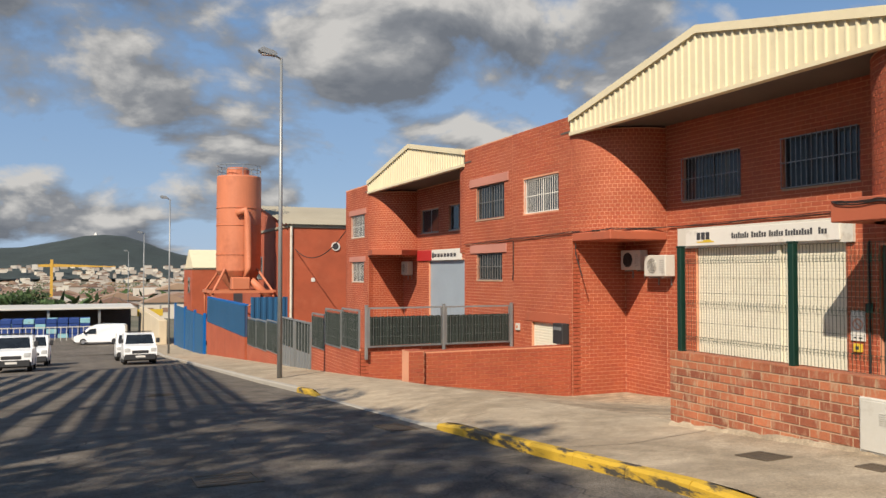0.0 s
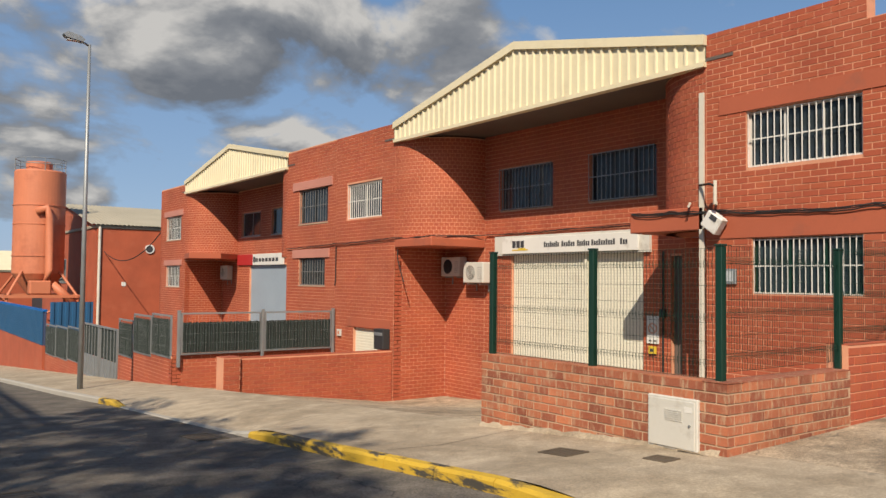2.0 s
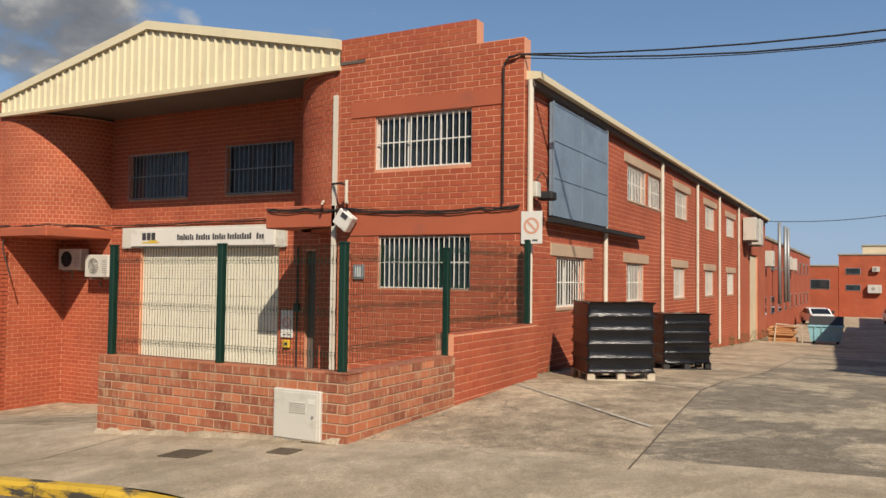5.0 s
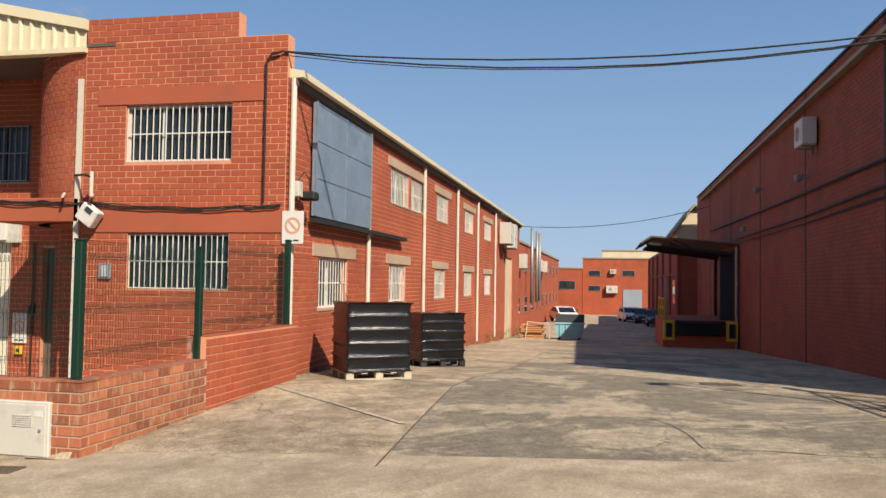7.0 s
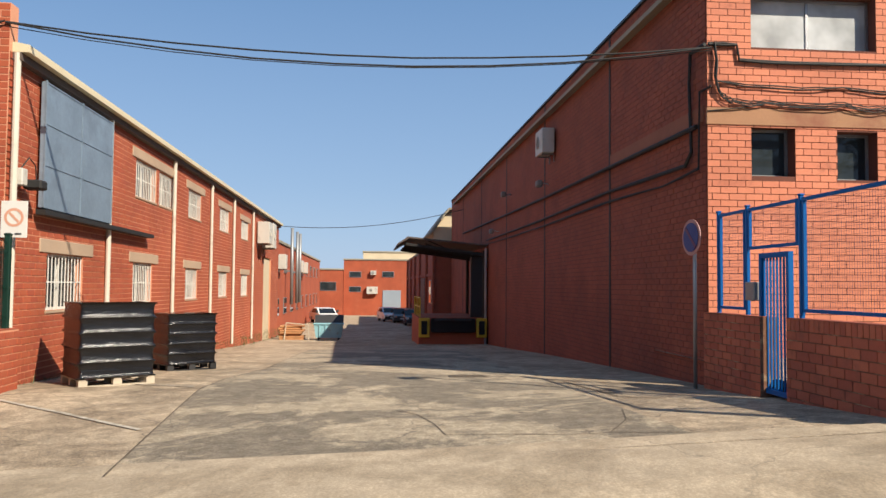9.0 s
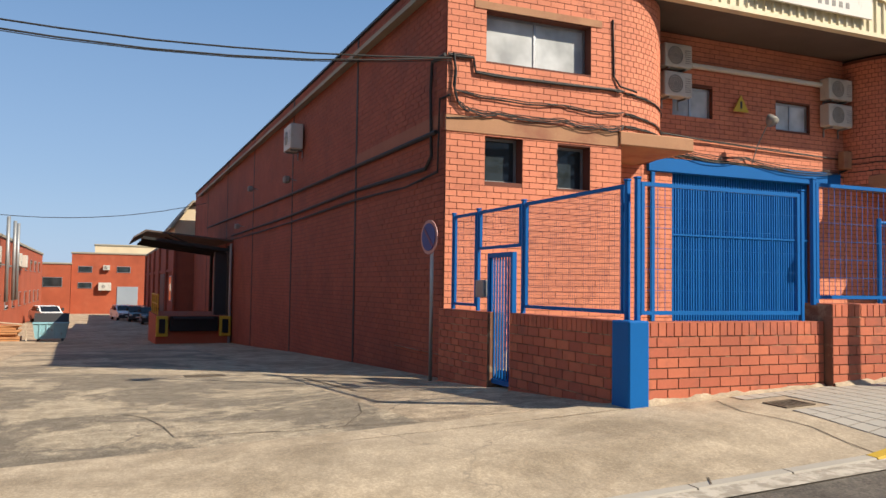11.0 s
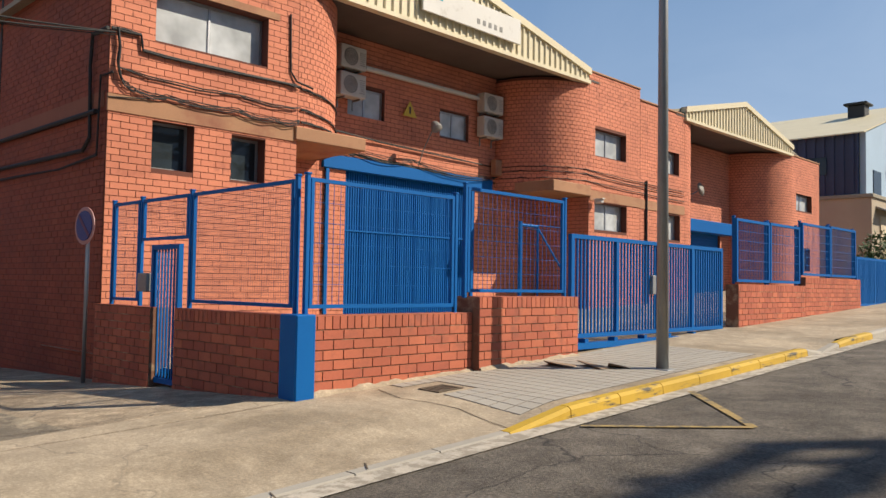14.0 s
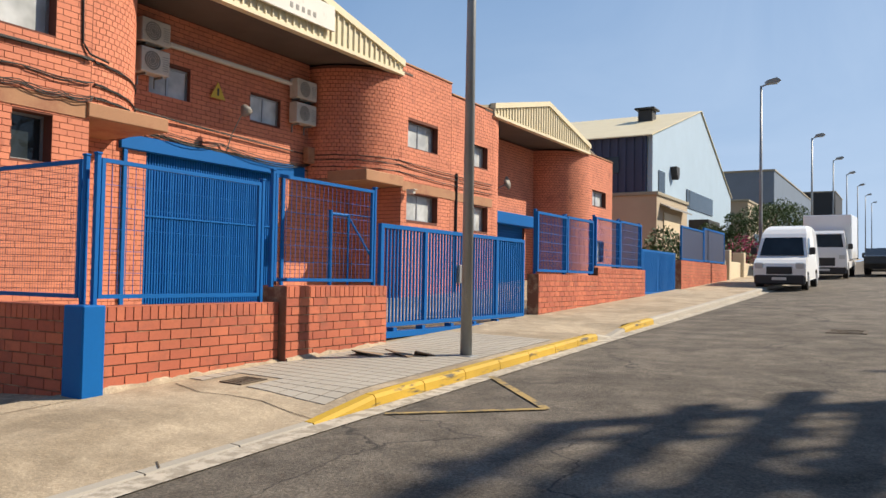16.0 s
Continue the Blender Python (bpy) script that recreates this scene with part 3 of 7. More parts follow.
def curved_wall(owner, cx, cy, r, a0, a1, z0, z1, mats, joint=0.016):
    """A convex quarter-round brick wall about (cx, cy), from angle a0 to a1 in degrees."""
    backing, bricks, single = mats
    s = Shape()
    n = 14
    rim = [radians(a0 + (a1 - a0) * k / n) for k in range(n + 1)]
    outline = [(cx + r * math.cos(w), cy + r * math.sin(w)) for w in rim] + [(cx + (r - 0.2) * math.cos(w), cy + (r - 0.2) * math.sin(w)) for w in rim[::-1]]
    s.prism(outline if a1 > a0 else outline[::-1], "z", z0, z1)
    ob = part("curved_wall", s, backing, owner)
    sweep = radians(a1 - a0)
    f = lambda u, d: (cx + (r + d) * math.cos(radians(a0) + sweep * u), cy + (r + d) * math.sin(radians(a0) + sweep * u))  # noqa: E731
    length = r * abs(sweep)
    brickwork(ob, lambda u, d: f(u / length, d), 0, length, z0, z1, [], bricks, single, flip=a1 < a0, long=0.155, joint=0.013 if backing is MORTAR_J else joint)
    return ob


def back_corner(owner, x, y, way, z0, z1, mats):
    """Square brick corner under a rounded one: the return wall (facing +y or -y by way) and the back wall."""
    wall_plane(owner, "y", y, way, x + 0.006, x + R, z0, z1, [], mats)
    wall_plane(owner, "x", x + R, -1, *sorted((y + way * 0.004, y + way * R)), z0, z1, [], mats)


BARS = {}


def window(owner, axis, at, out, u0, u1, z0, z1, frame=None, glass=None, blind=None, bars=0.17, leaves=2, depth=0.10, bar_out=0.0, sill=True, bar_mat=None):
    """A window in an opening: frame, panes, blind behind, and security bars where it has them."""
    frame, glass, bar_mat = frame or GALV, glass or GLASS, bar_mat or WHITE

    def put(shape, a, b, d0, d1, lo, hi):
        p, q = sorted((at - out * d0, at - out * d1))
        return shape.box(p, q, a, b, lo, hi) if axis == "x" else shape.box(a, b, p, q, lo, hi)

    w = 0.05
    win = part("window", Shape().ring(axis, at - out * depth, at - out * (depth + 0.06), u0, u1, z0, z1, w), frame, owner)
    for k in range(1, leaves):
        c = u0 + w / 2 + (u1 - u0 - w) * k / leaves
        part("mullion", put(Shape(), c - w / 2, c + w / 2, depth + 0.002, depth + 0.058, z0 + w, z1 - w), frame, win)
    for k in range(leaves):
        a = u0 + w / 2 + (u1 - u0 - w) * k / leaves
        part("pane", put(Shape(), a + 0.02, a + (u1 - u0 - w) / leaves - 0.02, depth + 0.025, depth + 0.035, z0 + w, z1 - w), glass, win).visible_shadow = False
    part("blind", put(Shape(), u0, u1, depth + 0.10, depth + 0.12, z0, z1), blind or SOFFIT, win)
    if sill:
        part("sill", put(Shape(), u0 - 0.02, u1 + 0.02, -0.025, depth, z0 - 0.045, z0 - 0.002), LINTEL if bars else frame, win)
    if bars:
        d = 0.05 - bar_out
        for z in (z0 + 0.02, (z0 + z1) / 2, z1 - 0.03):
            part("grille_rail", put(Shape(), u0 + 0.004, u1 - 0.004, d - 0.008, d + 0.008, z - 0.011, z + 0.011), bar_mat, win)
        n = max(2, round((u1 - u0) / bars))
        key = (round(z1 - z0, 3), axis, bar_mat.name)
        if key not in BARS:
            BARS[key] = mesh_of("bar", Shape().tube([(0, 0, 0.01), (0, 0, z1 - z0 - 0.01)], 0.011, 6), bar_mat)
        o = base_of(owner)
        for k in range(n + 1):
            u = u0 + 0.02 + (u1 - u0 - 0.04) * k / n
            ob = new("bar", BARS[key])
            ob.parent = win
            ob.location = (at - out * (d - 0.012) - o.x, u - o.y, z0 - o.z) if axis == "x" else (u - o.x, at - out * (d - 0.012) - o.y, z0 - o.z)
    return win


def gable(owner, x, y0, y1, eave, shoulder, peak, reach, roof_lo, material=None):
    """Ribbed sheet-metal gable over a recess, its capping, the soffit and the roof behind."""
    material = material or CREAM
    ym = (y0 + y1) / 2
    top = lambda y: shoulder + (peak - shoulder) * (1 - abs(y - ym) / (ym - y0))  # noqa: E731
    s = Shape()
    n = round((y1 - y0) / 0.25)
    line = []
    for k in range(n):
        a, b = y0 + (y1 - y0) * k / n, y0 + (y1 - y0) * (k + 1) / n
        line += [(x - 0.03, a), (x - 0.03, a + (b - a) * 0.62), (x - 0.075, a + (b - a) * 0.72), (x - 0.075, a + (b - a) * 0.9)]
    line.append((x - 0.03, y1))
    s.ribbon(line, lambda k: eave, lambda k: top(line[k][1]) - 0.1)
    part("gable_cladding", s, material, owner, "cream ribbed sheet metal gable")
    c = Shape()
    for a, b in ((y0 - 0.02, ym), (ym, y1 + 0.02)):
        za, zb = top(a), top(b)
        c.add([(x - 0.12, a, za - 0.2), (x - 0.12, b, zb - 0.2), (x - 0.12, b, zb), (x - 0.12, a, za), (x + 0.12, a, za - 0.2), (x + 0.12, b, zb - 0.2), (x + 0.12, b, zb), (x + 0.12, a, za)],
              [(0, 3, 2, 1), (3, 7, 6, 2), (0, 1, 5, 4), (1, 2, 6, 5), (0, 4, 7, 3)])
    part("gable_capping", c, material, owner, "cream folded metal capping")
    part("eave_trim", Shape().box(x - 0.10, x + 0.10, y0 - 0.01, y1 + 0.01, eave - 0.07, eave + 0.03), material, owner)
    part("soffit", Shape().box(x - 0.02, x + reach + 0.1, y0 - 0.6, y1 + 0.6, eave + 0.04, eave + 0.10), SOFFIT, owner, "dark boarded soffit")
    r = Shape()
    slope = (peak - shoulder) / (ym - y0)
    for side, end in ((-1, roof_lo[0]), (1, roof_lo[1])):
        ze = peak - slope * abs(end - ym)
        xs = span(x + 0.13, x + 40, 40)
        r.add([(xs[0], ym, peak - 0.04), (xs[-1], ym, peak - 0.04), (xs[-1], end, ze - 0.04), (xs[0], end, ze - 0.04),
               (xs[0], ym, peak - 0.14), (xs[-1], ym, peak - 0.14), (xs[-1], end, ze - 0.14), (xs[0], end, ze - 0.14)],
              [(0, 1, 2, 3) if side < 0 else (3, 2, 1, 0), (4, 7, 6, 5), (0, 3, 7, 4), (1, 5, 6, 2), (3, 2, 6, 7)])
    part("roof", r, ROOF, owner, "weathered corrugated roof sheets")


A_MATS, J_MATS = (MORTAR_A, BRICK_A, BRICK_A1), (MORTAR_J, BRICK_J, BRICK_J1)
AX, JX, R = 13.23, 13.3, 1.97


def canopy(owner, x0, x1, y0, y1, z0, z1, material):
    return part("canopy_slab", Shape().bevel_box(x0, x1, y0, y1, z0, z1, 0.02), material, owner, "projecting painted concrete canopy slab")


# north hall, first unit, at the corner of the alley
hall_a = thing("factory_unit", (AX, 14, -0.2), "red brick factory unit with cream gable and rounded walls", "building", "row of factory units")
h_up, h_low = (5.39, 7.53, 3.72, 4.77), (5.40, 7.42, 1.38, 2.40)
wall_plane(hall_a, "x", AX, -1, 4.34, 8.39, -0.6, 5.97, [h_up, h_low], A_MATS, pieces=(4.4, 8.3, 0.0, 3.6), label="red painted brick wall", joint=0.02)
wall_plane(hall_a, "x", AX, -1, 5.3, 8.39, 5.97, 6.43, [], A_MATS)
window(hall_a, "x", AX, -1, *h_up, frame=WHITE, leaves=3, bars=0.135, sill=False)
window(hall_a, "x", AX, -1, *h_low, frame=GREEN, leaves=3, bars=0.115, sill=False)
curved_wall(hall_a, AX + R, 8.39, R, 180, 90, 2.6, 5.86, A_MATS)
back_corner(hall_a, AX, 8.39, 1, -1.2, 2.6, A_MATS)
rec_holes = [(14.66, 16.84, 3.63, 4.86), (11.16, 13.29, 3.64, 4.89), (11.55, 16.36, -2.2, 2.37), (10.45, 10.75, -1.2, 2.2)]
wall_plane(hall_a, "x", AX + R, -1, 8.39 + R, 19.55 - R, -2.6, 5.95, rec_holes, A_MATS)
window(hall_a, "x", AX + R, -1, *rec_holes[0], frame=CAR_GREY, leaves=2, bars=0.15, bar_mat=GALV, bar_out=0.12)
window(hall_a, "x", AX + R, -1, *rec_holes[1], frame=CAR_GREY, leaves=3, bars=0.15, bar_mat=GALV, bar_out=0.12)
curved_wall(hall_a, AX + R, 19.55, R, 270, 180, 2.6, 5.86, A_MATS)
back_corner(hall_a, AX, 19.55, -1, -2.6, 2.6, A_MATS)
left_holes = [(20.3, 22.52, 3.59, 4.76), (19.75, 22.0, -2.0, 0.0)]
wall_plane(hall_a, "x", AX, -1, 19.55, 23.28, -2.9, 6.42, left_holes, A_MATS)
window(hall_a, "x", AX, -1, *left_holes[0], frame=WHITE, leaves=2, bars=0.14, sill=False)
gable(hall_a, AX, 8.39, 19.55, 5.87, 6.43, 7.62, R, (4.75, 23.3))
part("canopy_slab", Shape().bevel_box(AX - 0.04, AX + R - 0.002, 17.55, 19.5, 2.56, 2.80, 0.02), RED_PAINT, hall_a, "projecting red painted canopy slab")
canopy(hall_a, AX - 0.06, AX + R, 8.42, 10.25, 2.60, 3.06, RED_PAINT)
part("lintel_band", Shape().box(AX - 0.024, AX + 0.02, 4.36, 8.38, 2.42, 2.86), RED_PAINT, hall_a)
part("lintel_band", Shape().box(AX - 0.024, AX + 0.02, 4.75, 8.1, 4.79, 5.10), RED_PAINT, hall_a)
part("lintel_band", Shape().box(AX - 0.024, AX + 0.02, 19.7, 22.4, 0.02, 0.30), RED_PAINT, hall_a)


def shutter(owner, x, y0, y1, z0, z1, material, slat=0.075, label="cream roller shutter"):
    s = Shape()
    n = int((z1 - z0) / slat)
    prof = []
    for k in range(n):
        z = z0 + k * slat
        prof += [(x, z), (x - 0.006, z + slat * 0.25), (x - 0.006, z + slat * 0.8)]
    prof.append((x, z0 + n * slat))
    m = len(prof)
    s.add([(p, y0, q) for p, q in prof] + [(p, y1, q) for p, q in prof], [(k, k + 1, k + 1 + m, k + m) for k in range(m - 1)])
    ob = part("shutter", s, material, owner, label)
    return ob


shutter(hall_a, AX + R + 0.1, 11.55, 16.36, -2.2, 2.37, SHUTTER)
shutter(hall_a, AX + 0.1, 19.75, 22.0, -2.0, 0.0, SHUTTER, 0.09)
part("shutter_post", Shape().box(AX + R + 0.02, AX + R + 0.14, 13.42, 13.52, -2.2, 2.37), SHUTTER, hall_a)
# No door here: a dark sheet paints the gloom of a narrow open recess.
part("entrance_door", Shape().bevel_box(AX + R + 0.12, AX + R + 0.18, 10.45, 10.75, -1.2, 2.2, 0.01), SOFFIT, hall_a, "dark recessed entrance door")
part("conduit", Shape().tube([(AX + R - 0.04, 10.95, -1.0), (AX + R - 0.04, 10.95, 2.3)], 0.022, 8), CABLE, hall_a, "dark conduit")
part("conduit_box", Shape().bevel_box(AX + R - 0.1, AX + R - 0.02, 10.88, 11.02, 0.75, 0.95, 0.01), CABLE, hall_a)

# long side wall on the alley
side_holes = [(14.93, 16.73, 1.02, 2.05), (20.1, 21.8, 1.04, 2.04), (25.6, 27.3, 1.04, 2.02), (31.05, 32.8, 1.04, 2.0), (36.3, 38.15, 1.02, 1.97),
              (20.15, 22.05, 3.67, 4.60), (22.3, 24.0, 3.67, 4.58), (25.8, 27.7, 3.65, 4.54), (31.05, 33.05, 3.6, 4.48), (36.1, 38.2, 3.58, 4.40), (43.7, 46.9, -2.2, 3.02)]
wall_plane(hall_a, "y", 4.34, -1, AX + 0.02, 50.6, -2.4, 5.20, side_holes, A_MATS, pieces=(13.5, 20, 0.1, 2.2), joint=0.02)
for h in side_holes[:-1]:
    window(hall_a, "y", 4.34, -1, *h, frame=WHITE, leaves=2, bars=0.16, depth=0.14)
    if h[0] != 22.3:
        wide = 24.1 if h[0] == 20.15 else h[1] + 0.5
        part("lintel", Shape().bevel_box(h[0] - 0.35, wide, 4.34 - 0.03, 4.40, h[3] + 0.003, h[3] + 0.25, 0.01), LINTEL, hall_a, "bare concrete lintel")
part("roller_door", Shape().bevel_box(43.7, 46.9, 4.42, 4.50, -2.2, 3.02, 0.01), CREAM_WALL, hall_a, "tall pale loading door")
part("eave_gutter", Shape().prism([(4.08, 5.21), (4.36, 5.21), (4.36, 5.38), (4.08, 5.33)], "x", AX + 0.1, 50.6), CREAM, hall_a, "cream metal eaves gutter")
# Dark strip standing in for the shadow that the gutter throws.
part("eave_shadow_board", Shape().box(AX + 0.1, 50.6, 4.2, 4.335, 5.08, 5.205), SOFFIT, hall_a)
for k, x in enumerate((13.36, 18.03, 23.75, 29.2, 33.9, 39.3)):
    part("downpipe", Shape().tube([(x, 4.27, -0.3 - 0.03 * (x - 13)), (x, 4.27, 5.2)], 0.055, 10), PIPE_WHITE, hall_a, "white downpipe")
part("downpipe", Shape().box(AX - 0.06, AX - 0.012, 8.42, 8.52, -0.6, 5.30), PIPE_WHITE, hall_a, "white boxed downpipe")
part("steel_panel", Shape().bevel_box(14.34, 17.92, 4.20, 4.29, 2.80, 5.0, 0.015), GREY_STEEL, hall_a, "blue-grey sheet metal closing a large opening")
frame_s = Shape()
for x in (14.35, 16.1, 17.9):
    frame_s.box(x - 0.02, x + 0.02, 4.185, 4.205, 2.82, 5.02)
for z in (2.82, 3.55, 4.27, 4.98):
    frame_s.box(14.35, 17.9, 4.188, 4.206, z - 0.012, z + 0.012)
part("panel_frame", frame_s, GREY_STEEL, hall_a)
part("track_rail", Shape().box(14.25, 21.1, 4.12, 4.28, 2.68, 2.77), CABLE, hall_a, "dark sliding door rail")

# north hall, second unit
hall_b = thing("factory_unit", (AX, 33, -2.4), "red brick factory unit with cream gable and pink lintels", "building", "row of factory units")
b_flat = [(23.89, 26.14, 3.6, 4.86), (24.05, 26.09, 1.34, 2.33)]
wall_plane(hall_b, "x", AX, -1, 23.28, 27.15, -3.4, 6.42, b_flat, A_MATS)
for h in b_flat:
    window(hall_b, "x", AX, -1, *h, frame=CAR_GREY, leaves=2, bars=0.2, bar_mat=DARK_BAR)
    part("lintel", Shape().bevel_box(AX - 0.05, AX + 0.05, h[0] - 0.35, h[1] + 0.5, h[3] + 0.003, h[3] + 0.32, 0.01), PINK, hall_b, "pink painted lintel")
curved_wall(hall_b, AX + R, 27.15, R, 180, 90, 2.4, 5.8, A_MATS)
back_corner(hall_b, AX, 27.15, 1, -3.4, 2.4, A_MATS)
b_rec = [(34.22, 36.49, 3.6, 4.77), (31.3, 33.0, 3.6, 4.77), (31.3, 35.4, -3.4, 2.2)]
wall_plane(hall_b, "x", AX + R, -1, 27.15 + R, 38.95 - R, -3.6, 5.9, b_rec, A_MATS)
window(hall_b, "x", AX + R, -1, *b_rec[0], frame=GALV, bars=0)
window(hall_b, "x", AX + R, -1, *b_rec[1], frame=GALV, bars=0)
part("sliding_door", Shape().bevel_box(AX + R + 0.08, AX + R + 0.14, 31.3, 35.4, -3.4, 2.2, 0.01), GREY_DOOR, hall_b, "tall grey-blue metal door")
curved_wall(hall_b, AX + R, 38.95, R, 270, 180, 2.4, 5.8, A_MATS)
back_corner(hall_b, AX, 38.95, -1, -3.8, 2.4, A_MATS)
b_end = [(39.6, 42.0, 3.53, 4.76), (39.7, 41.9, 1.1, 2.19)]
wall_plane(hall_b, "x", AX, -1, 38.95, 43.0, -4.0, 6.3, b_end, A_MATS)
for h in b_end:
    window(hall_b, "x", AX, -1, *h, frame=GALV, bars=0.25)
    part("lintel", Shape().bevel_box(AX - 0.05, AX + 0.05, h[0] - 0.3, h[1] + 0.3, h[3] + 0.003, h[3] + 0.3, 0.01), PINK, hall_b, "pink painted lintel")
gable(hall_b, AX, 27.15, 38.95, 5.85, 6.45, 7.55, R, (23.3, 43.0))
part("canopy_slab", Shape().prism([(AX - 0.03, 39.0), (12.5, 36.2), (13.9, 35.8), (AX + R - 0.002, 36.9), (AX + R - 0.002, 39.0)][::-1], "z", 2.5, 2.75), RED_PAINT, hall_b, "projecting red painted canopy slab")
part("end_wall", Shape().box(AX, AX + 40, 42.72, 43.0, -4.0, 5.4), BRICK_A, hall_b)

# south hall, first unit
hall_j = thing("factory_unit", (JX, -16, 0.2), "orange brick factory unit with rounded walls and ribbed gable", "building", "row of factory units")
j_holes = [(-8.73, -7.94, 3.47, 4.33), (-10.24, -9.5, 3.43, 4.28), (-10.25, -7.95, 5.72, 6.68)]
wall_plane(hall_j, "x", JX, -1, -10.98, -7.15, -0.3, 8.0, j_holes, J_MATS, pieces=(-10.9, -7.2, 2.6, 5.3))
window(hall_j, "x", JX, -1, *j_holes[0], bars=0, leaves=1, depth=0.25, sill=False)
window(hall_j, "x", JX, -1, *j_holes[1], bars=0, leaves=1, depth=0.25, sill=False)
window(hall_j, "x", JX, -1, *j_holes[2], bars=0, leaves=2, depth=0.22, frame=ALLOY, blind=WHITE, sill=False, glass=GLASS_PALE)
curved_wall(hall_j, JX + R, -10.98, R, 180, 270, 4.4, 7.6, J_MATS)
back_corner(hall_j, JX, -10.98, -1, -0.3, 4.4, J_MATS)
j_rec = [(-15.07, -13.86, 5.66, 6.42), (-18.29, -17.12, 5.62, 6.34), (-18.3, -13.85, -0.3, 4.3)]
wall_plane(hall_j, "x", JX + R, -1, -21.46 + R, -10.98 - R, -0.3, 7.7, j_rec, J_MATS)
for h in j_rec[:2]:
    window(hall_j, "x", JX + R, -1, *h, bars=0, leaves=2, frame=ALLOY, blind=WHITE, sill=False, glass=GLASS_PALE)
curved_wall(hall_j, JX + R, -21.46, R, 90, 180, 4.3, 7.6, J_MATS)
back_corner(hall_j, JX, -21.46, 1, -0.3, 4.3, J_MATS)
j_flat = [(-23.55, -21.8, 5.48, 6.3), (-23.6, -21.78, 3.24, 4.06)]
wall_plane(hall_j, "x", JX, -1, -24.4, -21.46, -0.3, 7.95, j_flat, J_MATS)
for h in j_flat:
    window(hall_j, "x", JX, -1, *h, bars=0, leaves=2, frame=ALLOY, depth=0.2, sill=False, glass=GLASS_PALE)
gable(hall_j, JX, -21.4, -10.98, 7.62, 8.02, 9.12, R, (-24.4, -6.9))
canopy(hall_j, JX - 0.08, JX + R, -12.75, -10.9, 4.38, 4.66, BAND_J)
canopy(hall_j, JX - 0.08, JX + R, -21.5, -19.6, 4.20, 4.52, BAND_J)
part("concrete_band", Shape().box(JX - 0.03, JX + 0.02, -10.9, -7.14, 4.35, 4.64), BAND_J, hall_j, "ochre stained concrete band")
part("concrete_band", Shape().box(JX - 0.03, JX + 0.02, -24.4, -21.5, 4.10, 4.40), BAND_J, hall_j, "ochre stained concrete band")
part("concrete_band", Shape().box(JX - 0.025, JX + 0.02, -10.5, -7.7, 6.70, 6.84), BAND_J, hall_j, "concrete lintel")
ribs_line = []
for k in range(57):
    a = -18.3 + 0.078 * k
    ribs_line += [(JX + R + 0.12, a), (JX + R + 0.12, a + 0.03), (JX + R + 0.095, a + 0.038), (JX + R + 0.095, a + 0.07)]
ribdoor = Shape().ribbon(ribs_line, lambda k: -0.3, lambda k: 4.3)
part("ribbed_door", ribdoor, BLUE, hall_j, "blue ribbed steel industrial door")
part("door_rail", Shape().box(JX + R + 0.07, JX + R + 0.085, -18.3, -13.86, 2.80, 2.84), BLUE, hall_j)
part("door_track", Shape().bevel_box(JX + R - 0.08, JX + R - 0.02, -13.30, -13.19, -0.2, 4.26, 0.01), BLUE, hall_j, "blue steel door track")
part("door_track", Shape().bevel_box(JX + R - 0.08, JX + R - 0.02, -18.5, -18.38, -0.2, 4.26, 0.01), BLUE, hall_j, "blue steel door track")
part("door_head", Shape().bevel_box(JX + R - 0.09, JX + R + 0.06, -19.3, -13.1, 4.27, 4.62, 0.02), BLUE, hall_j, "blue steel door head")
# Side wall bricks carry some of the alley shade in their colour.
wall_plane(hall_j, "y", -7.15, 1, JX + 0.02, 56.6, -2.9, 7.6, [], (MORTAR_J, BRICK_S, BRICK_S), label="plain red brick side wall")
part("side_coping", Shape().prism([(-7.45, 7.6), (-7.09, 7.6), (-7.09, 7.66), (-7.45, 7.66)], "x", JX, 56.7), CAR_GREY, hall_j)
for x in (18.85, 26.05, 33.5, 41.2, 49.4):
    part("pilaster_joint", Shape().box(x - 0.06, x + 0.06, -7.2, -7.132, -2.4, 7.6), CABLE, hall_j, "dark movement joint")
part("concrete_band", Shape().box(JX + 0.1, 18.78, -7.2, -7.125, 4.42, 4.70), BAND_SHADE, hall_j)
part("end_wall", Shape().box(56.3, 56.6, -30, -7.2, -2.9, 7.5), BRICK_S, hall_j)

part("parapet_coping", Shape().bevel_box(JX - 0.04, JX + 0.3, -24.4, -21.5, 7.952, 8.01, 0.01), BAND_J, hall_j, "pale parapet coping")

# south hall, second unit
hall_k = thing("factory_unit", (JX, -33, 0.8), "orange brick factory unit beyond a blue fence", "building", "row of factory units")
k_flat = [(-27.04, -25.75, 5.43, 6.21), (-27.1, -25.8, 3.16, 4.03)]
wall_plane(hall_k, "x", JX, -1, -27.42, -24.4, 0.2, 7.6, k_flat, J_MATS)
for h in k_flat:
    window(hall_k, "x", JX, -1, *h, bars=0, leaves=2, frame=ALLOY, depth=0.2, sill=False, glass=GLASS_PALE)
part("concrete_band", Shape().box(JX - 0.03, JX + 0.02, -27.4, -24.4, 4.08, 4.38), BAND_J, hall_k)
curved_wall(hall_k, JX + R, -27.42, R, 180, 270, 0.2, 7.48, J_MATS)
k_rec = [(-31.4, -30.2, 5.3, 6.1), (-34.5, -29.8, 0.2, 3.9)]
wall_plane(hall_k, "x", JX + R, -1, -37.38 + R, -27.42 - R, 0.2, 7.5, k_rec, J_MATS)
window(hall_k, "x", JX + R, -1, *k_rec[0], bars=0, leaves=2, frame=ALLOY, sill=False)
